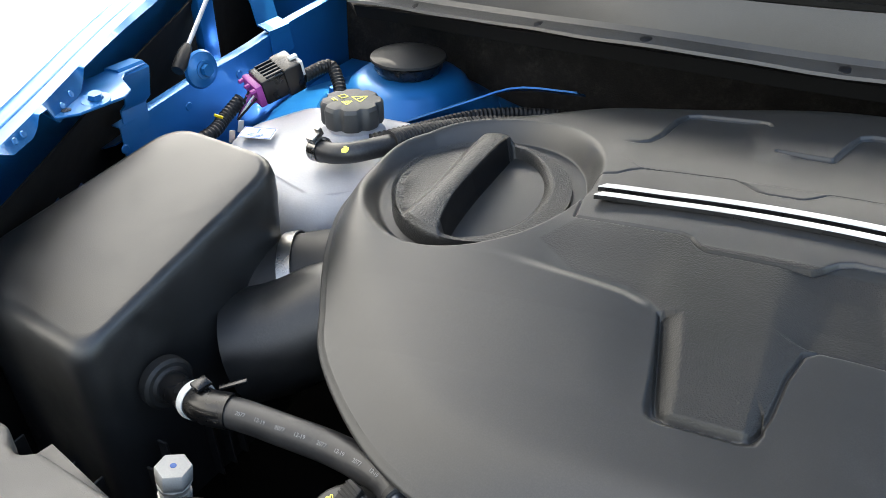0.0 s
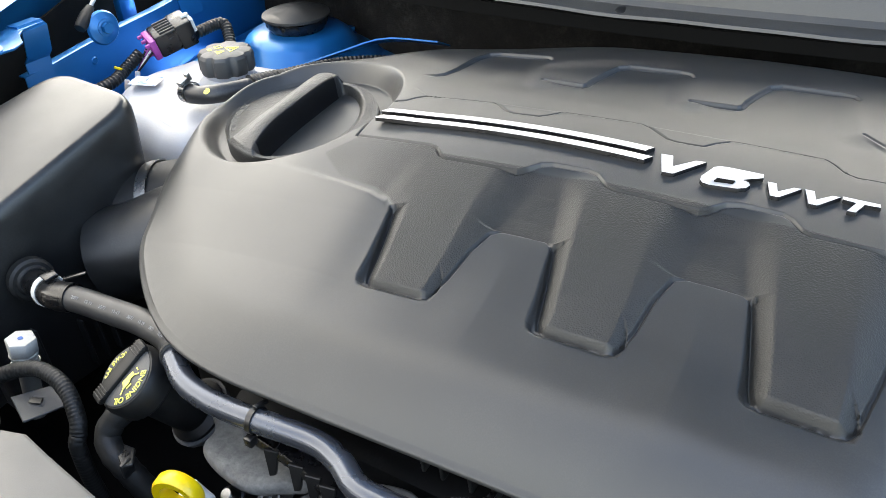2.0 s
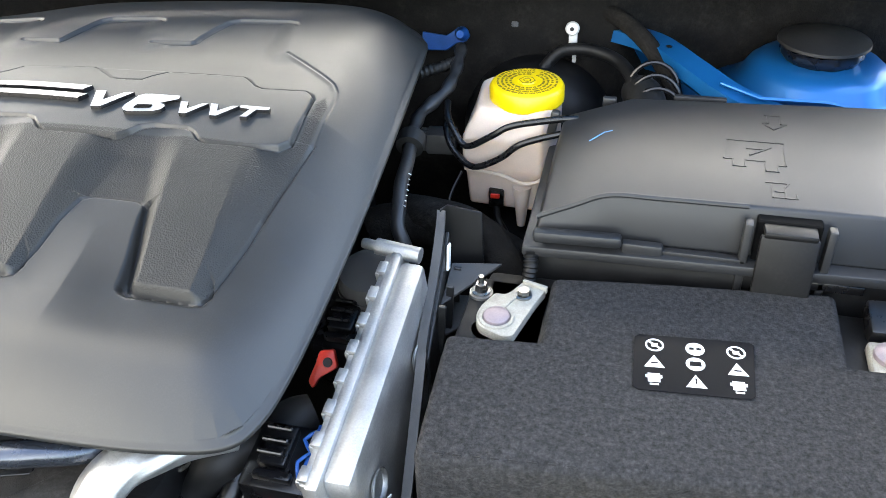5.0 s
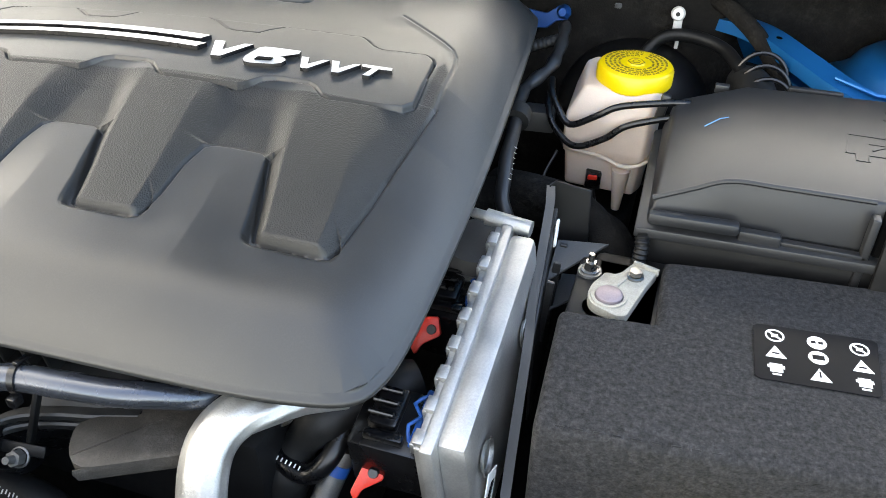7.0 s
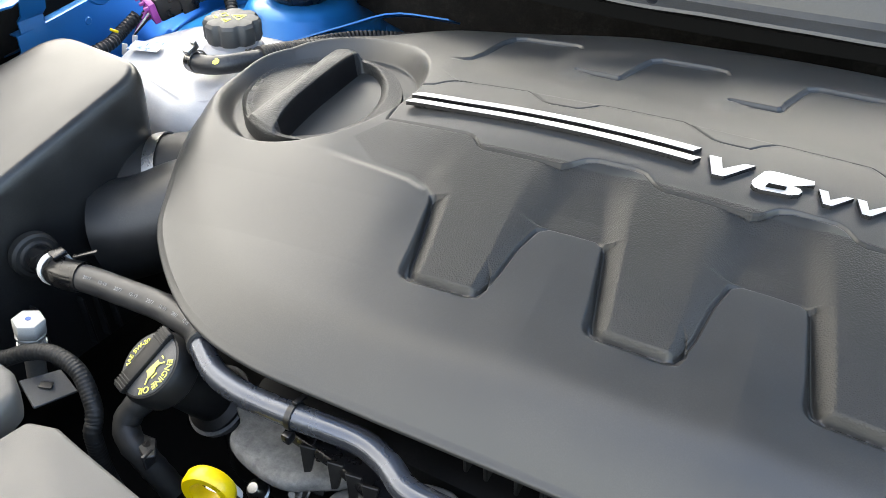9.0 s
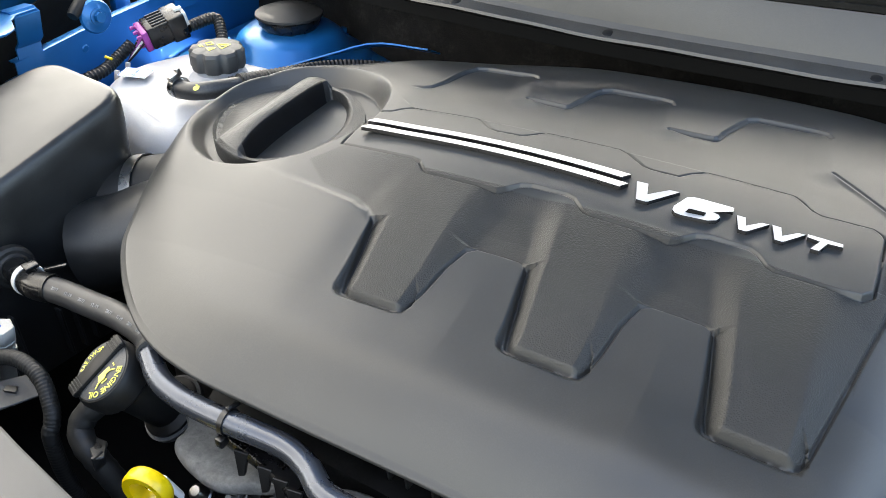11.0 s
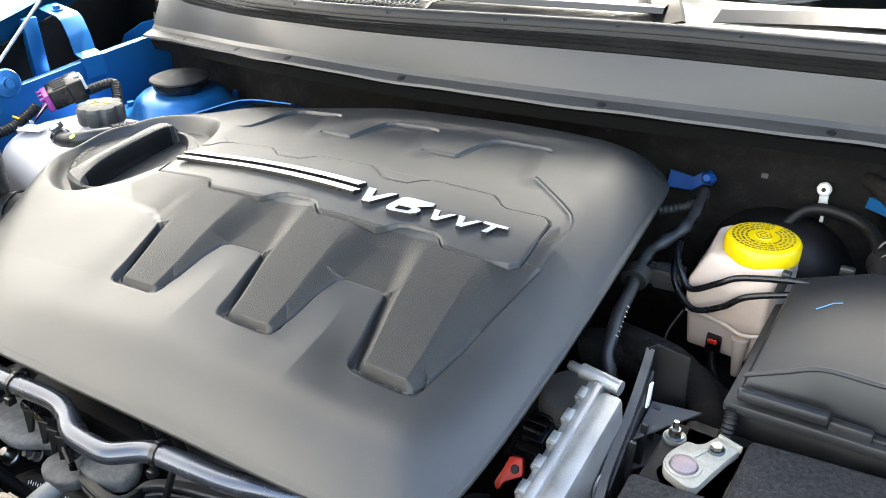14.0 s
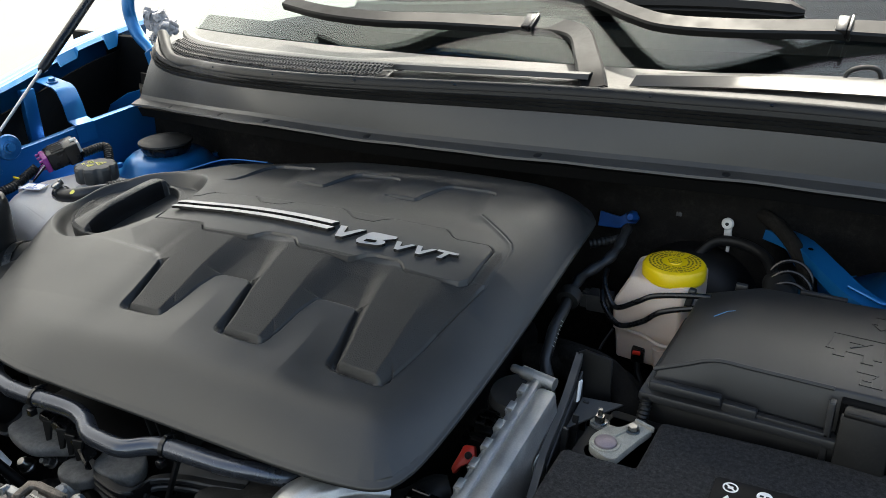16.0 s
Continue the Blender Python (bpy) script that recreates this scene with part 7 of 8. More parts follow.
for y in (0.352, 0.452, 0.488):
    part("dimple", lathe([(0.0135, 0.0012), (0.0125, 0.002), (0.0115, 0.0012), (0.0105, -0.001), (0, -0.0015)], axis_pose((0.3625, y, ecu_z(y) - 0.040), (1, 0, 0.12)), 32), "cast_metal", ecu)
part("tag", box((0.001, 0.030, 0.016), pose(0.3675, 0.345, ecu_z(0.345) - 0.062, 66, 0, 0) @ pose(0, 0, 0, 0, -6, 0), 0.0002, 1), "white_print", ecu, "white paper tag with small print")
part("tag_print", joined(*[box((0.0006, 0.0012, 0.010), pose(0.3684, 0.338 + 0.002 * k, ecu_z(0.345) - 0.066 + 0.0045 * k * 0.3, 66, 0, 0), 0) for k in range(7)]), "label_black", ecu)

frame_r = thing("control_unit_bracket", (0.37, 0.45, 0.8), "black plastic bracket round the control unit", "bracket")
BAR = [(0.353, 0.566, 0.930), (0.357, 0.545, 0.926), (0.360, 0.510, 0.905), (0.3645, 0.46, 0.888), (0.368, 0.440, 0.880), (0.372, 0.40, 0.850), (0.376, 0.362, 0.822), (0.379, 0.350, 0.814), (0.395, 0.346, 0.810), (0.398, 0.330, 0.795)]
bar = smooth_line(BAR, 0.004)
part("bar", loft([bar + np.array([-0.003, 0, -0.012]), bar + np.array([-0.0035, 0, 0]), bar + np.array([0.0035, 0, 0]), bar + np.array([0.003, 0, -0.012])], 0.002), "foam_dark", frame_r)
part("rear_plate", sheet([(0.352, 0.566, 0.932), (0.356, 0.575, 0.930), (0.384, 0.577, 0.926), (0.388, 0.566, 0.880), (0.388, 0.56, 0.82), (0.355, 0.56, 0.82)], [(0, 1, 2, 3, 4, 5)], 0.003, 0.0008), "dark_plastic", frame_r)
part("side_plate", sheet([(0.362, 0.555, 0.918), (0.366, 0.505, 0.895), (0.370, 0.455, 0.872), (0.372, 0.455, 0.78), (0.366, 0.555, 0.78)], [(0, 1, 2, 3, 4)], 0.003, 0.0008), "black_plastic", frame_r)
# a white plate fills the slot's opening
part("slot", box((0.002, 0.007, 0.022), pose(0.3655, 0.537, 0.906, -14, 0, 0), 0.0006, 1), "white_print", frame_r, "small white plate in the bracket's slot")
for k, (z, dx) in enumerate(((0.895, 0.040), (0.862, 0.046))):
    part("gusset", sheet([(0.366, 0.545, z), (0.366, 0.505, z - 0.012), (0.366 + dx, 0.552, z)], [(0, 1, 2)], 0.003, 0.0006), "foam_dark", frame_r)
for y in (0.49, 0.515, 0.54):
    part("rib", box((0.006, 0.003, 0.06), pose(0.370, y, 0.865, 0, 4, 0), 0.0006, 1), "black_plastic", frame_r)


def ecu_plug(y, z, red):
    p = thing("control_unit_plug", (0.30, y, z - 0.03), "black control unit plug with red lever and blue seal", "wiring connector", "control unit plugs")
    part("housing", joined(box((0.052, 0.050, 0.050), pose(0.302, y, z, 10, 0, 0), 0.004), box((0.020, 0.030, 0.010), pose(0.296, y, z + 0.027, 10, 0, 0), 0.002), box((0.026, 0.006, 0.006), pose(0.300, y - 0.022, z + 0.0255, 10, 0, 0), 0.001)), "gloss_black", p)
    part("wire", tube([(0.316, y - 0.018, z + 0.022), (0.313, y - 0.010, z + 0.0285), (0.319, y - 0.002, z + 0.030), (0.312, y + 0.006, z + 0.0315), (0.319, y + 0.014, z + 0.033), (0.322, y + 0.020, z + 0.028)], 0.0014, 8), "blue_plastic", p, "thin blue wire")
    for k in range(3):
        part("ridge", box((0.018, 0.003, 0.003), pose(0.294, y - 0.009 + 0.009 * k, z + 0.0325 + 0.0016 * k, 10, 0, 0), 0.0008, 1), "gloss_black", p)
    part("seal", joined(box((0.004, 0.044, 0.004), pose(0.318, y, z + 0.0255, 10, 0, 0), 0.001), box((0.010, 0.003, 0.003), pose(0.321, y + 0.006, z + 0.028, 10, 0, 30), 0.0008)), "blue_plastic", p, "blue seal")
    lever = prism(rounded([(-0.0024, 0.014), (0.0083, 0.015), (0.0114, 0.001), (-0.0024, -0.007), (-0.007, -0.0154), (-0.0107, -0.0095), (-0.0047, 0.006)], (0.002,) * 7, 3), -0.004, 0.004, 0.0012, 2, pose(red[0], red[1], red[2], 52, 0, 10))
    part("lever", lever, "red", p, "red locking lever")
    part("pivot", lathe([(0, 0.0015), (0.0032, 0.0015), (0.0038, 0), (0, 0)], pose(red[0], red[1], red[2], 52, 0, 10) @ pose(0.004, 0.005, 0.0042), 14), "gloss_black", p)
    return p


ecu_plug(0.352, 0.846, (0.289, 0.327, 0.830))
ecu_plug(0.482, 0.850, (0.291, 0.441, 0.860))

sleeve_hose = thing("sleeved_hose", (0.37, 0.60, 0.86), "thick black cloth-sleeved hose beside the fuse box", "rubber hose")
part("hose", tube([(0.290, 0.650, 0.868), (0.327, 0.632, 0.878), (0.362, 0.616, 0.882), (0.392, 0.592, 0.876), (0.410, 0.572, 0.860), (0.420, 0.560, 0.825)], 0.0175, 24), "carpet", sleeve_hose)

# battery and its felt cover
felt = thing("battery_cover", (0.54, 0.44, 0.75), "grey-black felt battery insulation cover with warning label", "battery cover")
FELT = [(0.392, 0.338), (0.386, 0.449), (0.451, 0.454), (0.449, 0.529), (0.625, 0.546), (0.652, 0.548), (0.652, 0.473), (0.682, 0.474), (0.72, 0.478), (0.73, 0.368)]


def felt_cover():
    bm = prism(FELT, 0.76, 0.907, 0.0, 1)
    bmesh.ops.subdivide_edges(bm, edges=bm.edges[:], cuts=3, use_grid_fill=True)
    bevelled(bm, 0.006, 3, 40)
    for v in bm.verts:
        v.co.z += 0.0015 * noise.noise(v.co * 18) - 0.10 * max(0.0, 0.36 - v.co.y) * (1 if v.co.z > 0.9 else 0)
        v.co.y += 0.0012 * noise.noise(v.co * 25 + Vector((3, 0, 0)))
    return bm


part("felt", felt_cover(), "felt", felt, angle=60)
front = [np.array([0.396 + (0.722 - 0.396) * s, 0.3435 + 0.029 * s, 0.9055]) for s in np.linspace(0, 1, 30)]
for a in front[1:-1]:
    part("stitch", box((0.0055, 0.0012, 0.001), pose(float(a[0]), float(a[1]) - 0.001, float(a[2]) - 0.0005, 25, 0, 5), 0.0003, 1), "dark_plastic", felt)
lbl = part("label", prism([(0.5155, 0.4215), (0.519, 0.419), (0.588, 0.4245), (0.591, 0.4275), (0.592, 0.4765), (0.589, 0.479), (0.5165, 0.4725), (0.5135, 0.4695)], 0.9082, 0.9087, 0.0001, 1), "label_black", felt, "glossy black warning label with white symbols")


def label_spot(u, v):
    return 0.5145 + 0.0775 * u + 0.002 * (1 - v), 0.420 + 0.0525 * v + 0.0065 * u


def symbol(kind, u, v, r=0.0062):
    x, y = label_spot(u, v)
    z = 0.9089
    m = pose(x, y, z, 0, 0, 5)
    if kind == "ring":
        return joined(lathe([(r * 0.80, 0), (r, 0), (r, 0.0003), (r * 0.80, 0.0003), (r * 0.80, 0)], m, 28), box((r * 1.7, r * 0.22, 0.0003), m @ pose(0, 0, 0.0002, 0, 0, -42), 0), box((r * 0.7, r * 0.5, 0.0003), m @ pose(0, 0, 0.0001), 0))
    if kind == "disc":
        return lathe([(0, 0.0003), (r, 0.0003), (r, 0), (0, 0)], m, 28)
    if kind == "tri":
        return prism([(-r * 1.05, -r * 0.8), (r * 1.05, -r * 0.8), (0, r * 1.05)], 0, 0.0003, 0, 1, m)
    return joined(box((r * 1.25, r * 1.25, 0.0003), m, 0), box((r * 1.7, r * 0.4, 0.0003), m @ pose(0, 0.001, 0.0001), 0), box((r * 0.9, r * 0.2, 0.0003), m @ pose(0, -r * 0.95, 0), 0))


for kind, u, v in (("ring", 0.16, 0.80), ("disc", 0.50, 0.78), ("ring", 0.84, 0.78), ("tri", 0.16, 0.48), ("disc", 0.50, 0.50), ("tri", 0.84, 0.46), ("bin", 0.16, 0.20), ("tri", 0.50, 0.18), ("bin", 0.84, 0.18)):
    s = part("symbol", symbol(kind, u, v), "white_print", lbl, "white printed symbol")
for kind, u, v in (("eye", 0.47, 0.78), ("eye", 0.53, 0.78), ("book", 0.50, 0.50), ("bang", 0.50, 0.19), ("spark", 0.16, 0.46), ("spark", 0.84, 0.44)):
    x, y = label_spot(u, v)
    part("symbol_ink", box({"eye": (0.0030, 0.0022, 0.0003), "book": (0.0075, 0.0042, 0.0003), "bang": (0.0010, 0.0050, 0.0003), "spark": (0.0048, 0.0012, 0.0003)}[kind], pose(x, y, 0.9093, 0, 0, 5), 0), "label_black", lbl)
batt = thing("battery", (0.55, 0.46, 0.7), "black battery inside its felt cover", "battery")
part("case", box((0.30, 0.17, 0.17), pose(0.548, 0.458, 0.81), 0.006), "dark_plastic", batt)
part("post_base", box((0.064, 0.080, 0.12), pose(0.420, 0.492, 0.835), 0.004), "dark_plastic", batt)

term = thing("battery_terminal", (0.42, 0.49, 0.89), "dull lead battery clamp with a pinkish bolt", "battery clamp")
part("clamp", joined(prism(rounded([(0.4008, 0.4749), (0.4023, 0.4870), (0.4098, 0.5044), (0.4165, 0.5035), (0.4212, 0.5079), (0.4276, 0.5213), (0.4462, 0.5160), (0.4403, 0.4974), (0.4310, 0.4593), (0.4246, 0.4564), (0.4048, 0.4650)], (0.005, 0.004, 0.003, 0.002, 0.002, 0.002, 0.0015, 0.003, 0.003, 0.003, 0.005), 4), 0.8955, 0.9030, 0.0014, 2),
                     lathe([(0.0105, 0.001), (0.0128, 0.001), (0.0132, -0.001), (0.0105, -0.001)], pose(0.4162, 0.4756, 0.9035), 28), box((0.004, 0.020, 0.0020), pose(0.4225, 0.497, 0.9035, 0, 0, -25), 0.0006), box((0.020, 0.003, 0.006), pose(0.4375, 0.5175, 0.903, 0, 0, -16), 0.0008)), "lead", term)
part("post", lathe([(0, 0.0), (0.0125, 0.0), (0.0140, -0.014), (0, -0.014)], pose(0.411, 0.472, 0.8950), 28), "beige", term, "cream battery post base")
part("post_bolt", lathe([(0, 0.004), (0.0075, 0.0038), (0.0095, 0.0025), (0.0100, 0), (0, 0)], pose(0.4162, 0.4756, 0.9036), 32), "copper_pink", term, "worn pinkish bolt head")
part("nut", hex_bolt((0.4310, 0.5045, 0.903), (0, 0, 1), 0.0048, 0.004, 0.0064, 0.0), "steel", term)
part("stud_nut", hex_bolt((0.3975, 0.5105, 0.897), (0, 0, 1), 0.0048, 0.006, 0.0070, 0.007), "steel", term)
part("stud_base", lathe([(0, 0.0), (0.0090, 0.0), (0.0100, -0.012), (0, -0.012)], pose(0.3975, 0.5105, 0.897), 24), "zinc", term)
term2 = thing("battery_terminal", (0.69, 0.50, 0.89), "second lead battery clamp with a pinkish bolt", "battery clamp")
part("clamp", box((0.045, 0.035, 0.012), pose(0.69, 0.490, 0.896), 0.004), "lead", term2)
part("post_bolt", lathe([(0, 0.005), (0.009, 0.0048), (0.0125, 0.003), (0.0130, 0), (0, 0)], pose(0.682, 0.490, 0.903), 32), "copper_pink", term2)
sens = thing("battery_sensor", (0.69, 0.53, 0.89), "black battery sensor with pale moulded print", "battery sensor")
part("body", joined(box((0.080, 0.030, 0.016), pose(0.71, 0.528, 0.902, 14, 0, 2), 0.003), box((0.05, 0.010, 0.008), pose(0.645, 0.553, 0.911), 0.0015)), "gloss_black", sens)
part("print_bar", joined(*[box((0.022 - 0.004 * k, 0.0014, 0.0003), pose(0.700, 0.532 - 0.004 * k, 0.9118 - 0.001 * k, 14, 0, 2), 0) for k in range(4)]), "foam_grey", sens)

# fuse box
fuse = thing("fuse_box", (0.58, 0.65, 0.80), "matt black fuse box with chamfered lid and clip", "fuse box")


def fuse_lid():
    pts = [(0.484, 0.563, 0.963), (0.760, 0.569, 0.963), (0.760, 0.742, 0.968), (0.490, 0.720, 0.968), (0.434, 0.698, 0.957), (0.434, 0.556, 0.943),
           (0.486, 0.557, 0.924), (0.760, 0.560, 0.924), (0.762, 0.748, 0.924), (0.486, 0.730, 0.924), (0.426, 0.704, 0.924), (0.430, 0.548, 0.924)]
    faces = [(0, 1, 2, 3), (0, 3, 4, 5), (0, 6, 7, 1), (1, 7, 8, 2), (2, 8, 9, 3), (3, 9, 10, 4), (4, 10, 11, 5), (5, 11, 6, 0), (11, 10, 9, 8, 7, 6)]
    return hull(pts, faces, 0.0026, 3)


part("lid", fuse_lid(), "lid_plastic", fuse, angle=25)
part("edge_bead", tube([(0.432, 0.553, 0.943), (0.458, 0.557, 0.9535), (0.484, 0.5605, 0.9635), (0.520, 0.5625, 0.9635), (0.583, 0.5640, 0.9635)], 0.0022, 10), "lid_plastic", fuse)
part("lid_rim", joined(prism([(0.423, 0.538), (0.765, 0.551), (0.768, 0.752), (0.478, 0.742), (0.420, 0.700)], 0.915, 0.924, 0.002, 2)), "lid_plastic", fuse)
part("ledge", joined(box((0.066, 0.010, 0.010), pose(0.464, 0.5445, 0.933, 0, 0, 3), 0.003), box((0.030, 0.008, 0.012), pose(0.512, 0.549, 0.926), 0.002), box((0.060, 0.006, 0.004), pose(0.556, 0.551, 0.925), 0.001)), "lid_plastic", fuse)
part("box_body", prism([(0.430, 0.546), (0.762, 0.558), (0.762, 0.745), (0.482, 0.735), (0.428, 0.696)], 0.78, 0.915, 0.004, 2), "dark_plastic", fuse)
part("hinge_tab", box((0.045, 0.006, 0.006), pose(0.548, 0.738, 0.9625), 0.001), "lid_plastic", fuse)
part("hinge_tab", box((0.012, 0.006, 0.008), pose(0.470, 0.722, 0.962), 0.001), "lid_plastic", fuse)
# a near-black box stands for the shaded recess behind the clip
part("clip_recess", box((0.044, 0.010, 0.040), pose(0.612, 0.560, 0.938), 0.001, 1), "shade_black", fuse)
part("clip", joined(box((0.040, 0.006, 0.078), pose(0.612, 0.5415, 0.914, -6, 0, 0), 0.002), box((0.036, 0.016, 0.005), pose(0.612, 0.5500, 0.954), 0.0015)), "dark_plastic", fuse, "black spring clip")
for dx in (-0.028, 0.028):
    part("clip_guide", box((0.006, 0.010, 0.060), pose(0.612 + dx, 0.5530, 0.928), 0.0015), "lid_plastic", fuse)


def raised_outline(points, z=0.9685, w=0.0011):
    shapes = []
    for a, b in zip(points, points[1:]):
        d = Vector((b[0] - a[0], b[1] - a[1]))
        shapes.append(box((d.length + w, w, 0.0012), pose((a[0] + b[0]) / 2, (a[1] + b[1]) / 2, z - 0.0019 + ((a[1] + b[1]) / 2 - 0.64) * 0.03 - 0.0014, 0, 0, math.degrees(math.atan2(d.y, d.x))), 0))
    return shapes


TRUCK = [(0.569, 0.660), (0.612, 0.660), (0.612, 0.625), (0.606, 0.625), (0.606, 0.616), (0.597, 0.616), (0.597, 0.630), (0.582, 0.630), (0.582, 0.620), (0.573, 0.620), (0.573, 0.630), (0.566, 0.630), (0.569, 0.660)]
marks_ = raised_outline(TRUCK) + raised_outline([(0.584, 0.648), (0.598, 0.648), (0.586, 0.638), (0.602, 0.652)])
marks_ += raised_outline([(0.600, 0.706), (0.612, 0.706), (0.612, 0.692), (0.616, 0.692), (0.606, 0.682), (0.598, 0.692), (0.602, 0.692), (0.602, 0.706)])
marks_ += raised_outline([(0.596, 0.600), (0.612, 0.600), (0.609, 0.594), (0.609, 0.580), (0.617, 0.580), (0.617, 0.585)]) + raised_outline([(0.600, 0.598), (0.600, 0.580), (0.609, 0.580)]) + raised_outline([(0.602, 0.588), (0.608, 0.588)])
for stroke in marks_:
    part("embossed_stroke", stroke, "lid_plastic", fuse)
part("crayon_mark", joined(box((0.016, 0.0011, 0.0003), pose(0.466, 0.652, 0.9628, 0, -15, 42), 0), box((0.007, 0.0011, 0.0003), pose(0.4745, 0.658, 0.9652, 0, -15, 10), 0)), "blue_crayon", fuse, "pale blue crayon mark")
sealed = thing("fuse_box_cable", (0.44, 0.53, 0.86), "ribbed black cable leaving the fuse box", "cable")
part("conduit", tube([(0.430, 0.542, 0.917), (0.431, 0.534, 0.905), (0.428, 0.529, 0.88), (0.42, 0.528, 0.84)], 0.0048, 14, ribbed=(0.0036, 0.0012)), "dark_plastic", sealed)

# washer bottle
wash = thing("washer_bottle", (0.53, 0.32, 0.75), "white washer fluid neck with a yellow flip cap", "washer bottle")
part("neck", lathe([(0, -0.10), (0.036, -0.10), (0.040, -0.01), (0.047, -0.004), (0.047, 0.003), (0, 0.003)], pose(0.505, 0.318, 0.830), 36), "white_plastic", wash)
part("cap", joined(lathe([(0, 0.016), (0.032, 0.015), (0.040, 0.011), (0.043, 0.005), (0.043, -0.004), (0, -0.004)], pose(0.505, 0.318, 0.836), 48), box((0.034, 0.020, 0.007), pose(0.456, 0.320, 0.840), 0.002)), "yellow", wash, "yellow flip cap")
part("cap_mark", joined(*[box((0.004, 0.003, 0.0004), pose(0.503 + 0.011 * math.cos(radians(a)), 0.316 + 0.009 * math.sin(radians(a)), 0.8522, 0, 0, a + 90), 0) for a in (40, 90, 140)]), "dark_print", wash)
part("bottle", box((0.07, 0.05, 0.10), pose(0.572, 0.315, 0.785, 0, 0, 8), 0.018, 5), "white_plastic", wash)
# ---- wipers ----
def wiper(arm, joint, base_at):
    w = thing("windscreen_wiper", base_at, "matt black windscreen wiper arm resting low on the glass", "windscreen wiper", "windscreen wipers")
    line = smooth_line(arm, 0.006)
    n = len(line)
    wide = np.interp(np.arange(n) / n, (0, 0.25, 0.5, 1), (0.019, 0.0165, 0.0145, 0.011))
    tang = np.gradient(line, axis=0)
    side = np.array([Vector(t_).cross(Vector((0, -0.5, 0.86))).normalized()[:] for t_ in tang])
    up = np.array([0, -0.35, 0.6])
    part("arm", loft([line - side * wide[:, None] + up * -0.012, line - side * wide[:, None] * 0.96 + up * 0.001, line - side * wide[:, None] * 0.78 + up * 0.005, line + side * wide[:, None] * 0.78 + up * 0.005, line + side * wide[:, None] * 0.96 + up * 0.001, line + side * wide[:, None] + up * -0.012], 0.0018), "wiper_black", w, angle=24)
    i = np.argmin(np.linalg.norm(line - np.array(joint), axis=1))
    part("joint", joined(box((0.014, 0.030, 0.016), axis_pose(tuple(line[i]), (0, -0.5, 0.86)) @ pose(0, 0, 0, 0, 0, 0), 0.002), box((0.004, 0.032, 0.018), axis_pose(tuple(line[i]), (0, -0.5, 0.86)) @ pose(0.010, 0, 0), 0.001)), "gloss_black", w)
    return w


w1 = wiper([(0.228, 0.890, 1.112), (0.213, 0.915, 1.130), (0.190, 0.955, 1.144), (0.158, 1.010, 1.157), (0.121, 1.036, 1.161), (0.067, 1.036, 1.162), (-0.061, 1.000, 1.166), (-0.158, 0.968, 1.168), (-0.26, 0.965, 1.172), (-0.36, 0.99, 1.178)], (0.067, 1.036, 1.162), (0.228, 0.89, 1.11))
part("hub", lathe([(0, 0.012), (0.012, 0.011), (0.017, 0.004), (0.019, -0.02), (0, -0.02)], axis_pose((0.228, 0.893, 1.094), (0, -0.2, 1)), 28), "wiper_black", w1)
w2 = wiper([(0.657, 1.174, 1.165), (0.564, 1.123, 1.172), (0.485, 1.086, 1.177), (0.367, 1.020, 1.181), (0.286, 0.996, 1.185), (0.237, 1.011, 1.191), (0.194, 1.040, 1.197), (0.115, 1.099, 1.207)], (0.485, 1.086, 1.177), (0.657, 1.169, 1.165))
blade_line = along([(-0.28, 1.080, 1.158), (-0.157, 1.080, 1.162), (-0.04, 1.080, 1.170), (0.104, 1.080, 1.183), (0.233, 1.080, 1.192), (0.349, 1.080, 1.195), (0.439, 1.080, 1.193)], 48)
tall = 0.0145 * np.clip((0.443 - blade_line[:, 0]) / 0.022, 0.05, 1.0)[:, None] ** 0.6
part("blade", loft([blade_line + np.array([0, 0.8 * dy, dz]) * tall for dy, dz in ((0.5, -1.0), (-0.3, -0.9), (-0.8, -0.35), (-0.55, -0.15), (-0.75, 0.1), (-0.45, 0.75), (0.0, 1.0), (0.5, 0.9))], 0.002), "wiper_black", w2, "black rubber wiper blade", 24)
nozzle = thing("cowl_service_cover", (0.33, 0.97, 1.11), "black raised cover plate on the cowl tray", "cover plate")
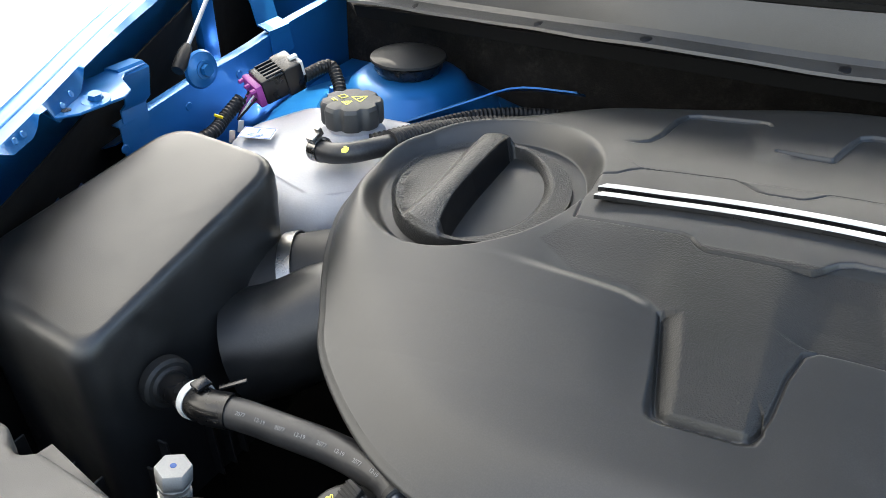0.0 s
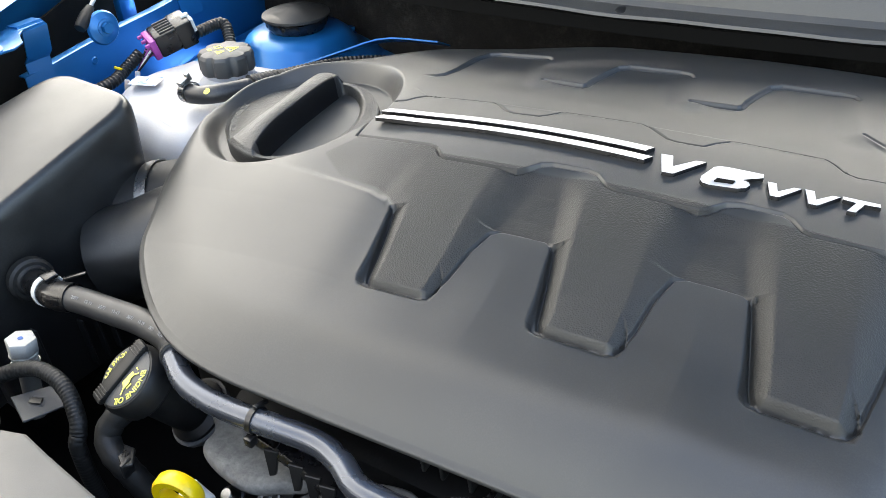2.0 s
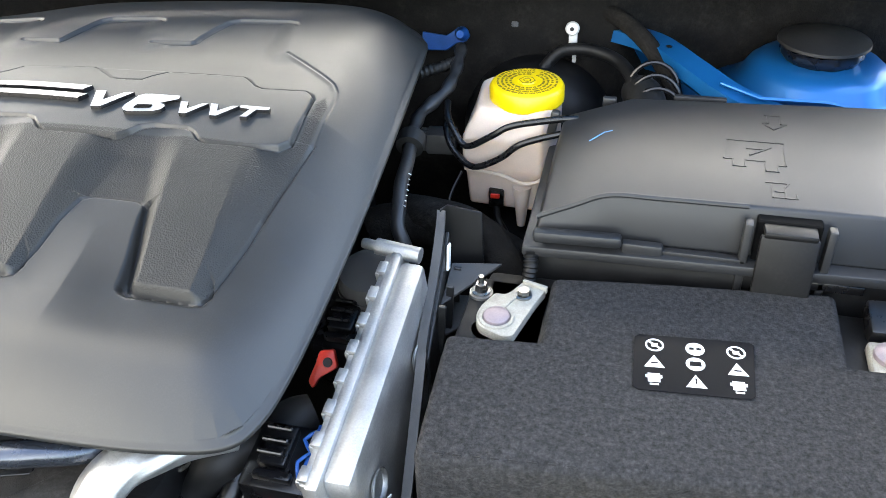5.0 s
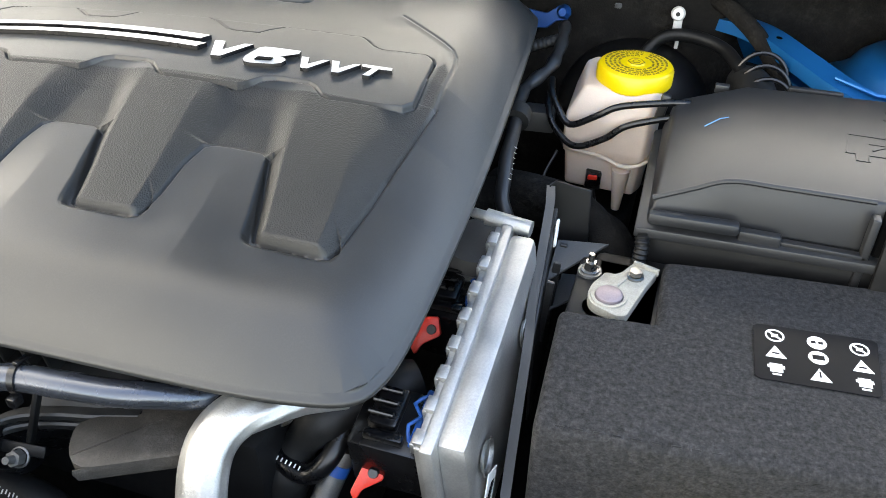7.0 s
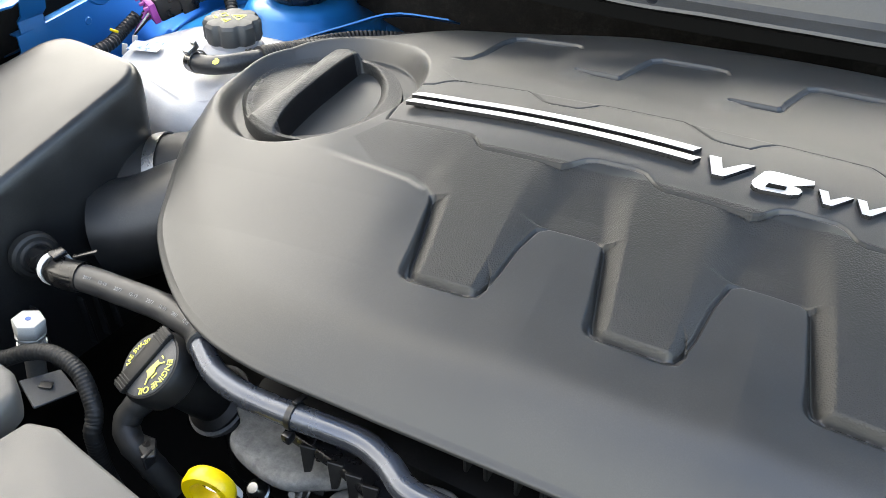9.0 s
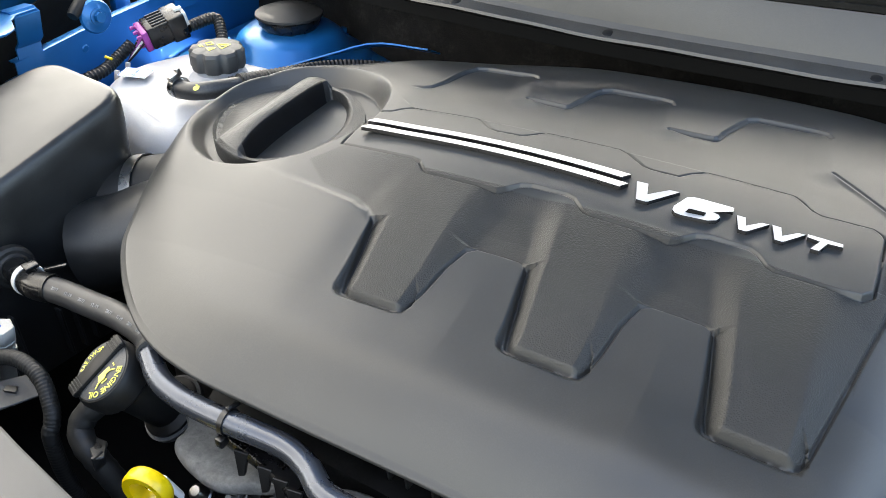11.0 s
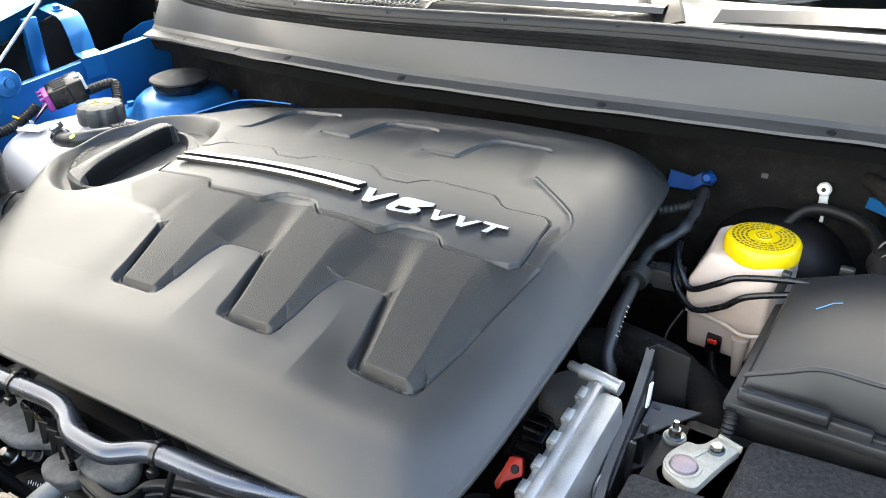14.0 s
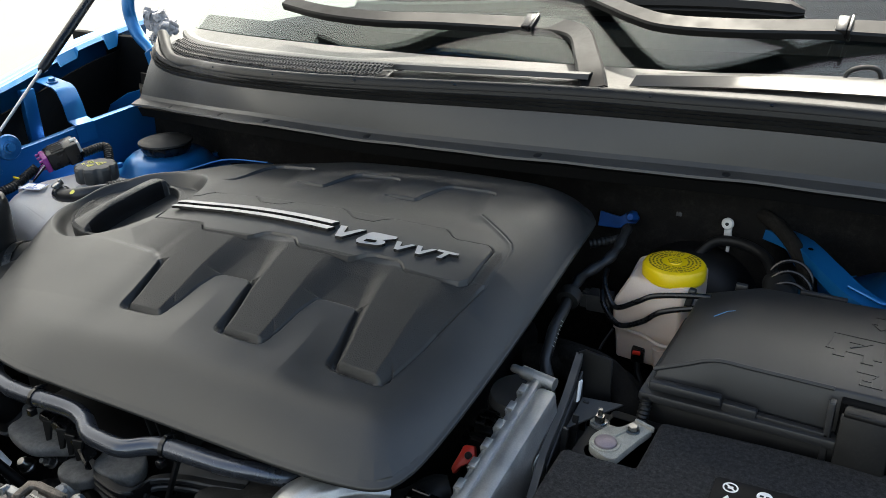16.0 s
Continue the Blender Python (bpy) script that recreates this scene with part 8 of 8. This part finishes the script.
part("plate", loft([along([(0.27, 0.905, 1.118), (0.40, 0.935, 1.122), (0.54, 0.955, 1.124), (0.70, 0.99, 1.12)], 12), along([(0.275, 0.915, 1.130), (0.40, 0.95, 1.133), (0.54, 0.985, 1.133), (0.70, 1.02, 1.13)], 12), along([(0.30, 0.96, 1.126), (0.40, 0.995, 1.128), (0.54, 1.03, 1.128), (0.70, 1.06, 1.12)], 12)], 0.002), "cowl_plastic", nozzle)
part("loop", tube([(0.505, 1.01, 1.122), (0.508, 1.015, 1.136), (0.525, 1.022, 1.142), (0.54, 1.028, 1.138), (0.545, 1.03, 1.124)], 0.003, 10), "rubber", nozzle)
hinge_l = thing("hinge_bracket", (-0.66, 1.0, 1.06), "blue bonnet hinge with a dark rubber bump stop", "bonnet hinge")
part("arm", tube([(-0.700, 0.985, 1.045), (-0.725, 1.0, 1.068), (-0.752, 1.0, 1.090), (-0.768, 1.0, 1.120), (-0.768, 1.0, 1.160), (-0.758, 1.02, 1.25), (-0.74, 1.04, 1.32)], 0.012, 16), "blue_paint", hinge_l, "curved blue hinge arm", 60)
part("corner_flange", sheet([(-0.655, 0.955, 1.092), (-0.660, 0.955, 1.014), (-0.668, 0.955, 0.940), (-0.860, 0.955, 0.905), (-0.8185, 0.955, 0.959), (-0.7608, 0.955, 0.988), (-0.6971, 0.955, 1.006), (-0.6809, 0.955, 1.034), (-0.6924, 0.955, 1.071)], [(0, 1, 2, 3, 4, 5, 6, 7, 8)], 0.003, 0.001), "blue_paint", hinge_l, "blue corner flange")
pillar_foam = thing("sealing_foam", (-0.64, 0.98, 1.08), "pale crumpled sealing foam at the corner of the windscreen", "sealing foam")
for cx, cz, sx, sz, turn in ((-0.690, 1.128, 0.013, 0.022, 25), (-0.672, 1.110, 0.016, 0.018, -20), (-0.648, 1.118, 0.016, 0.014, 40), (-0.668, 1.136, 0.018, 0.010, -35), (-0.684, 1.092, 0.010, 0.012, 10)):
    part("fold", pad(cx, 0.985, cz, sx, 0.012, sz, 20, turn, 5.0), "foam_white", pillar_foam, "", 60)
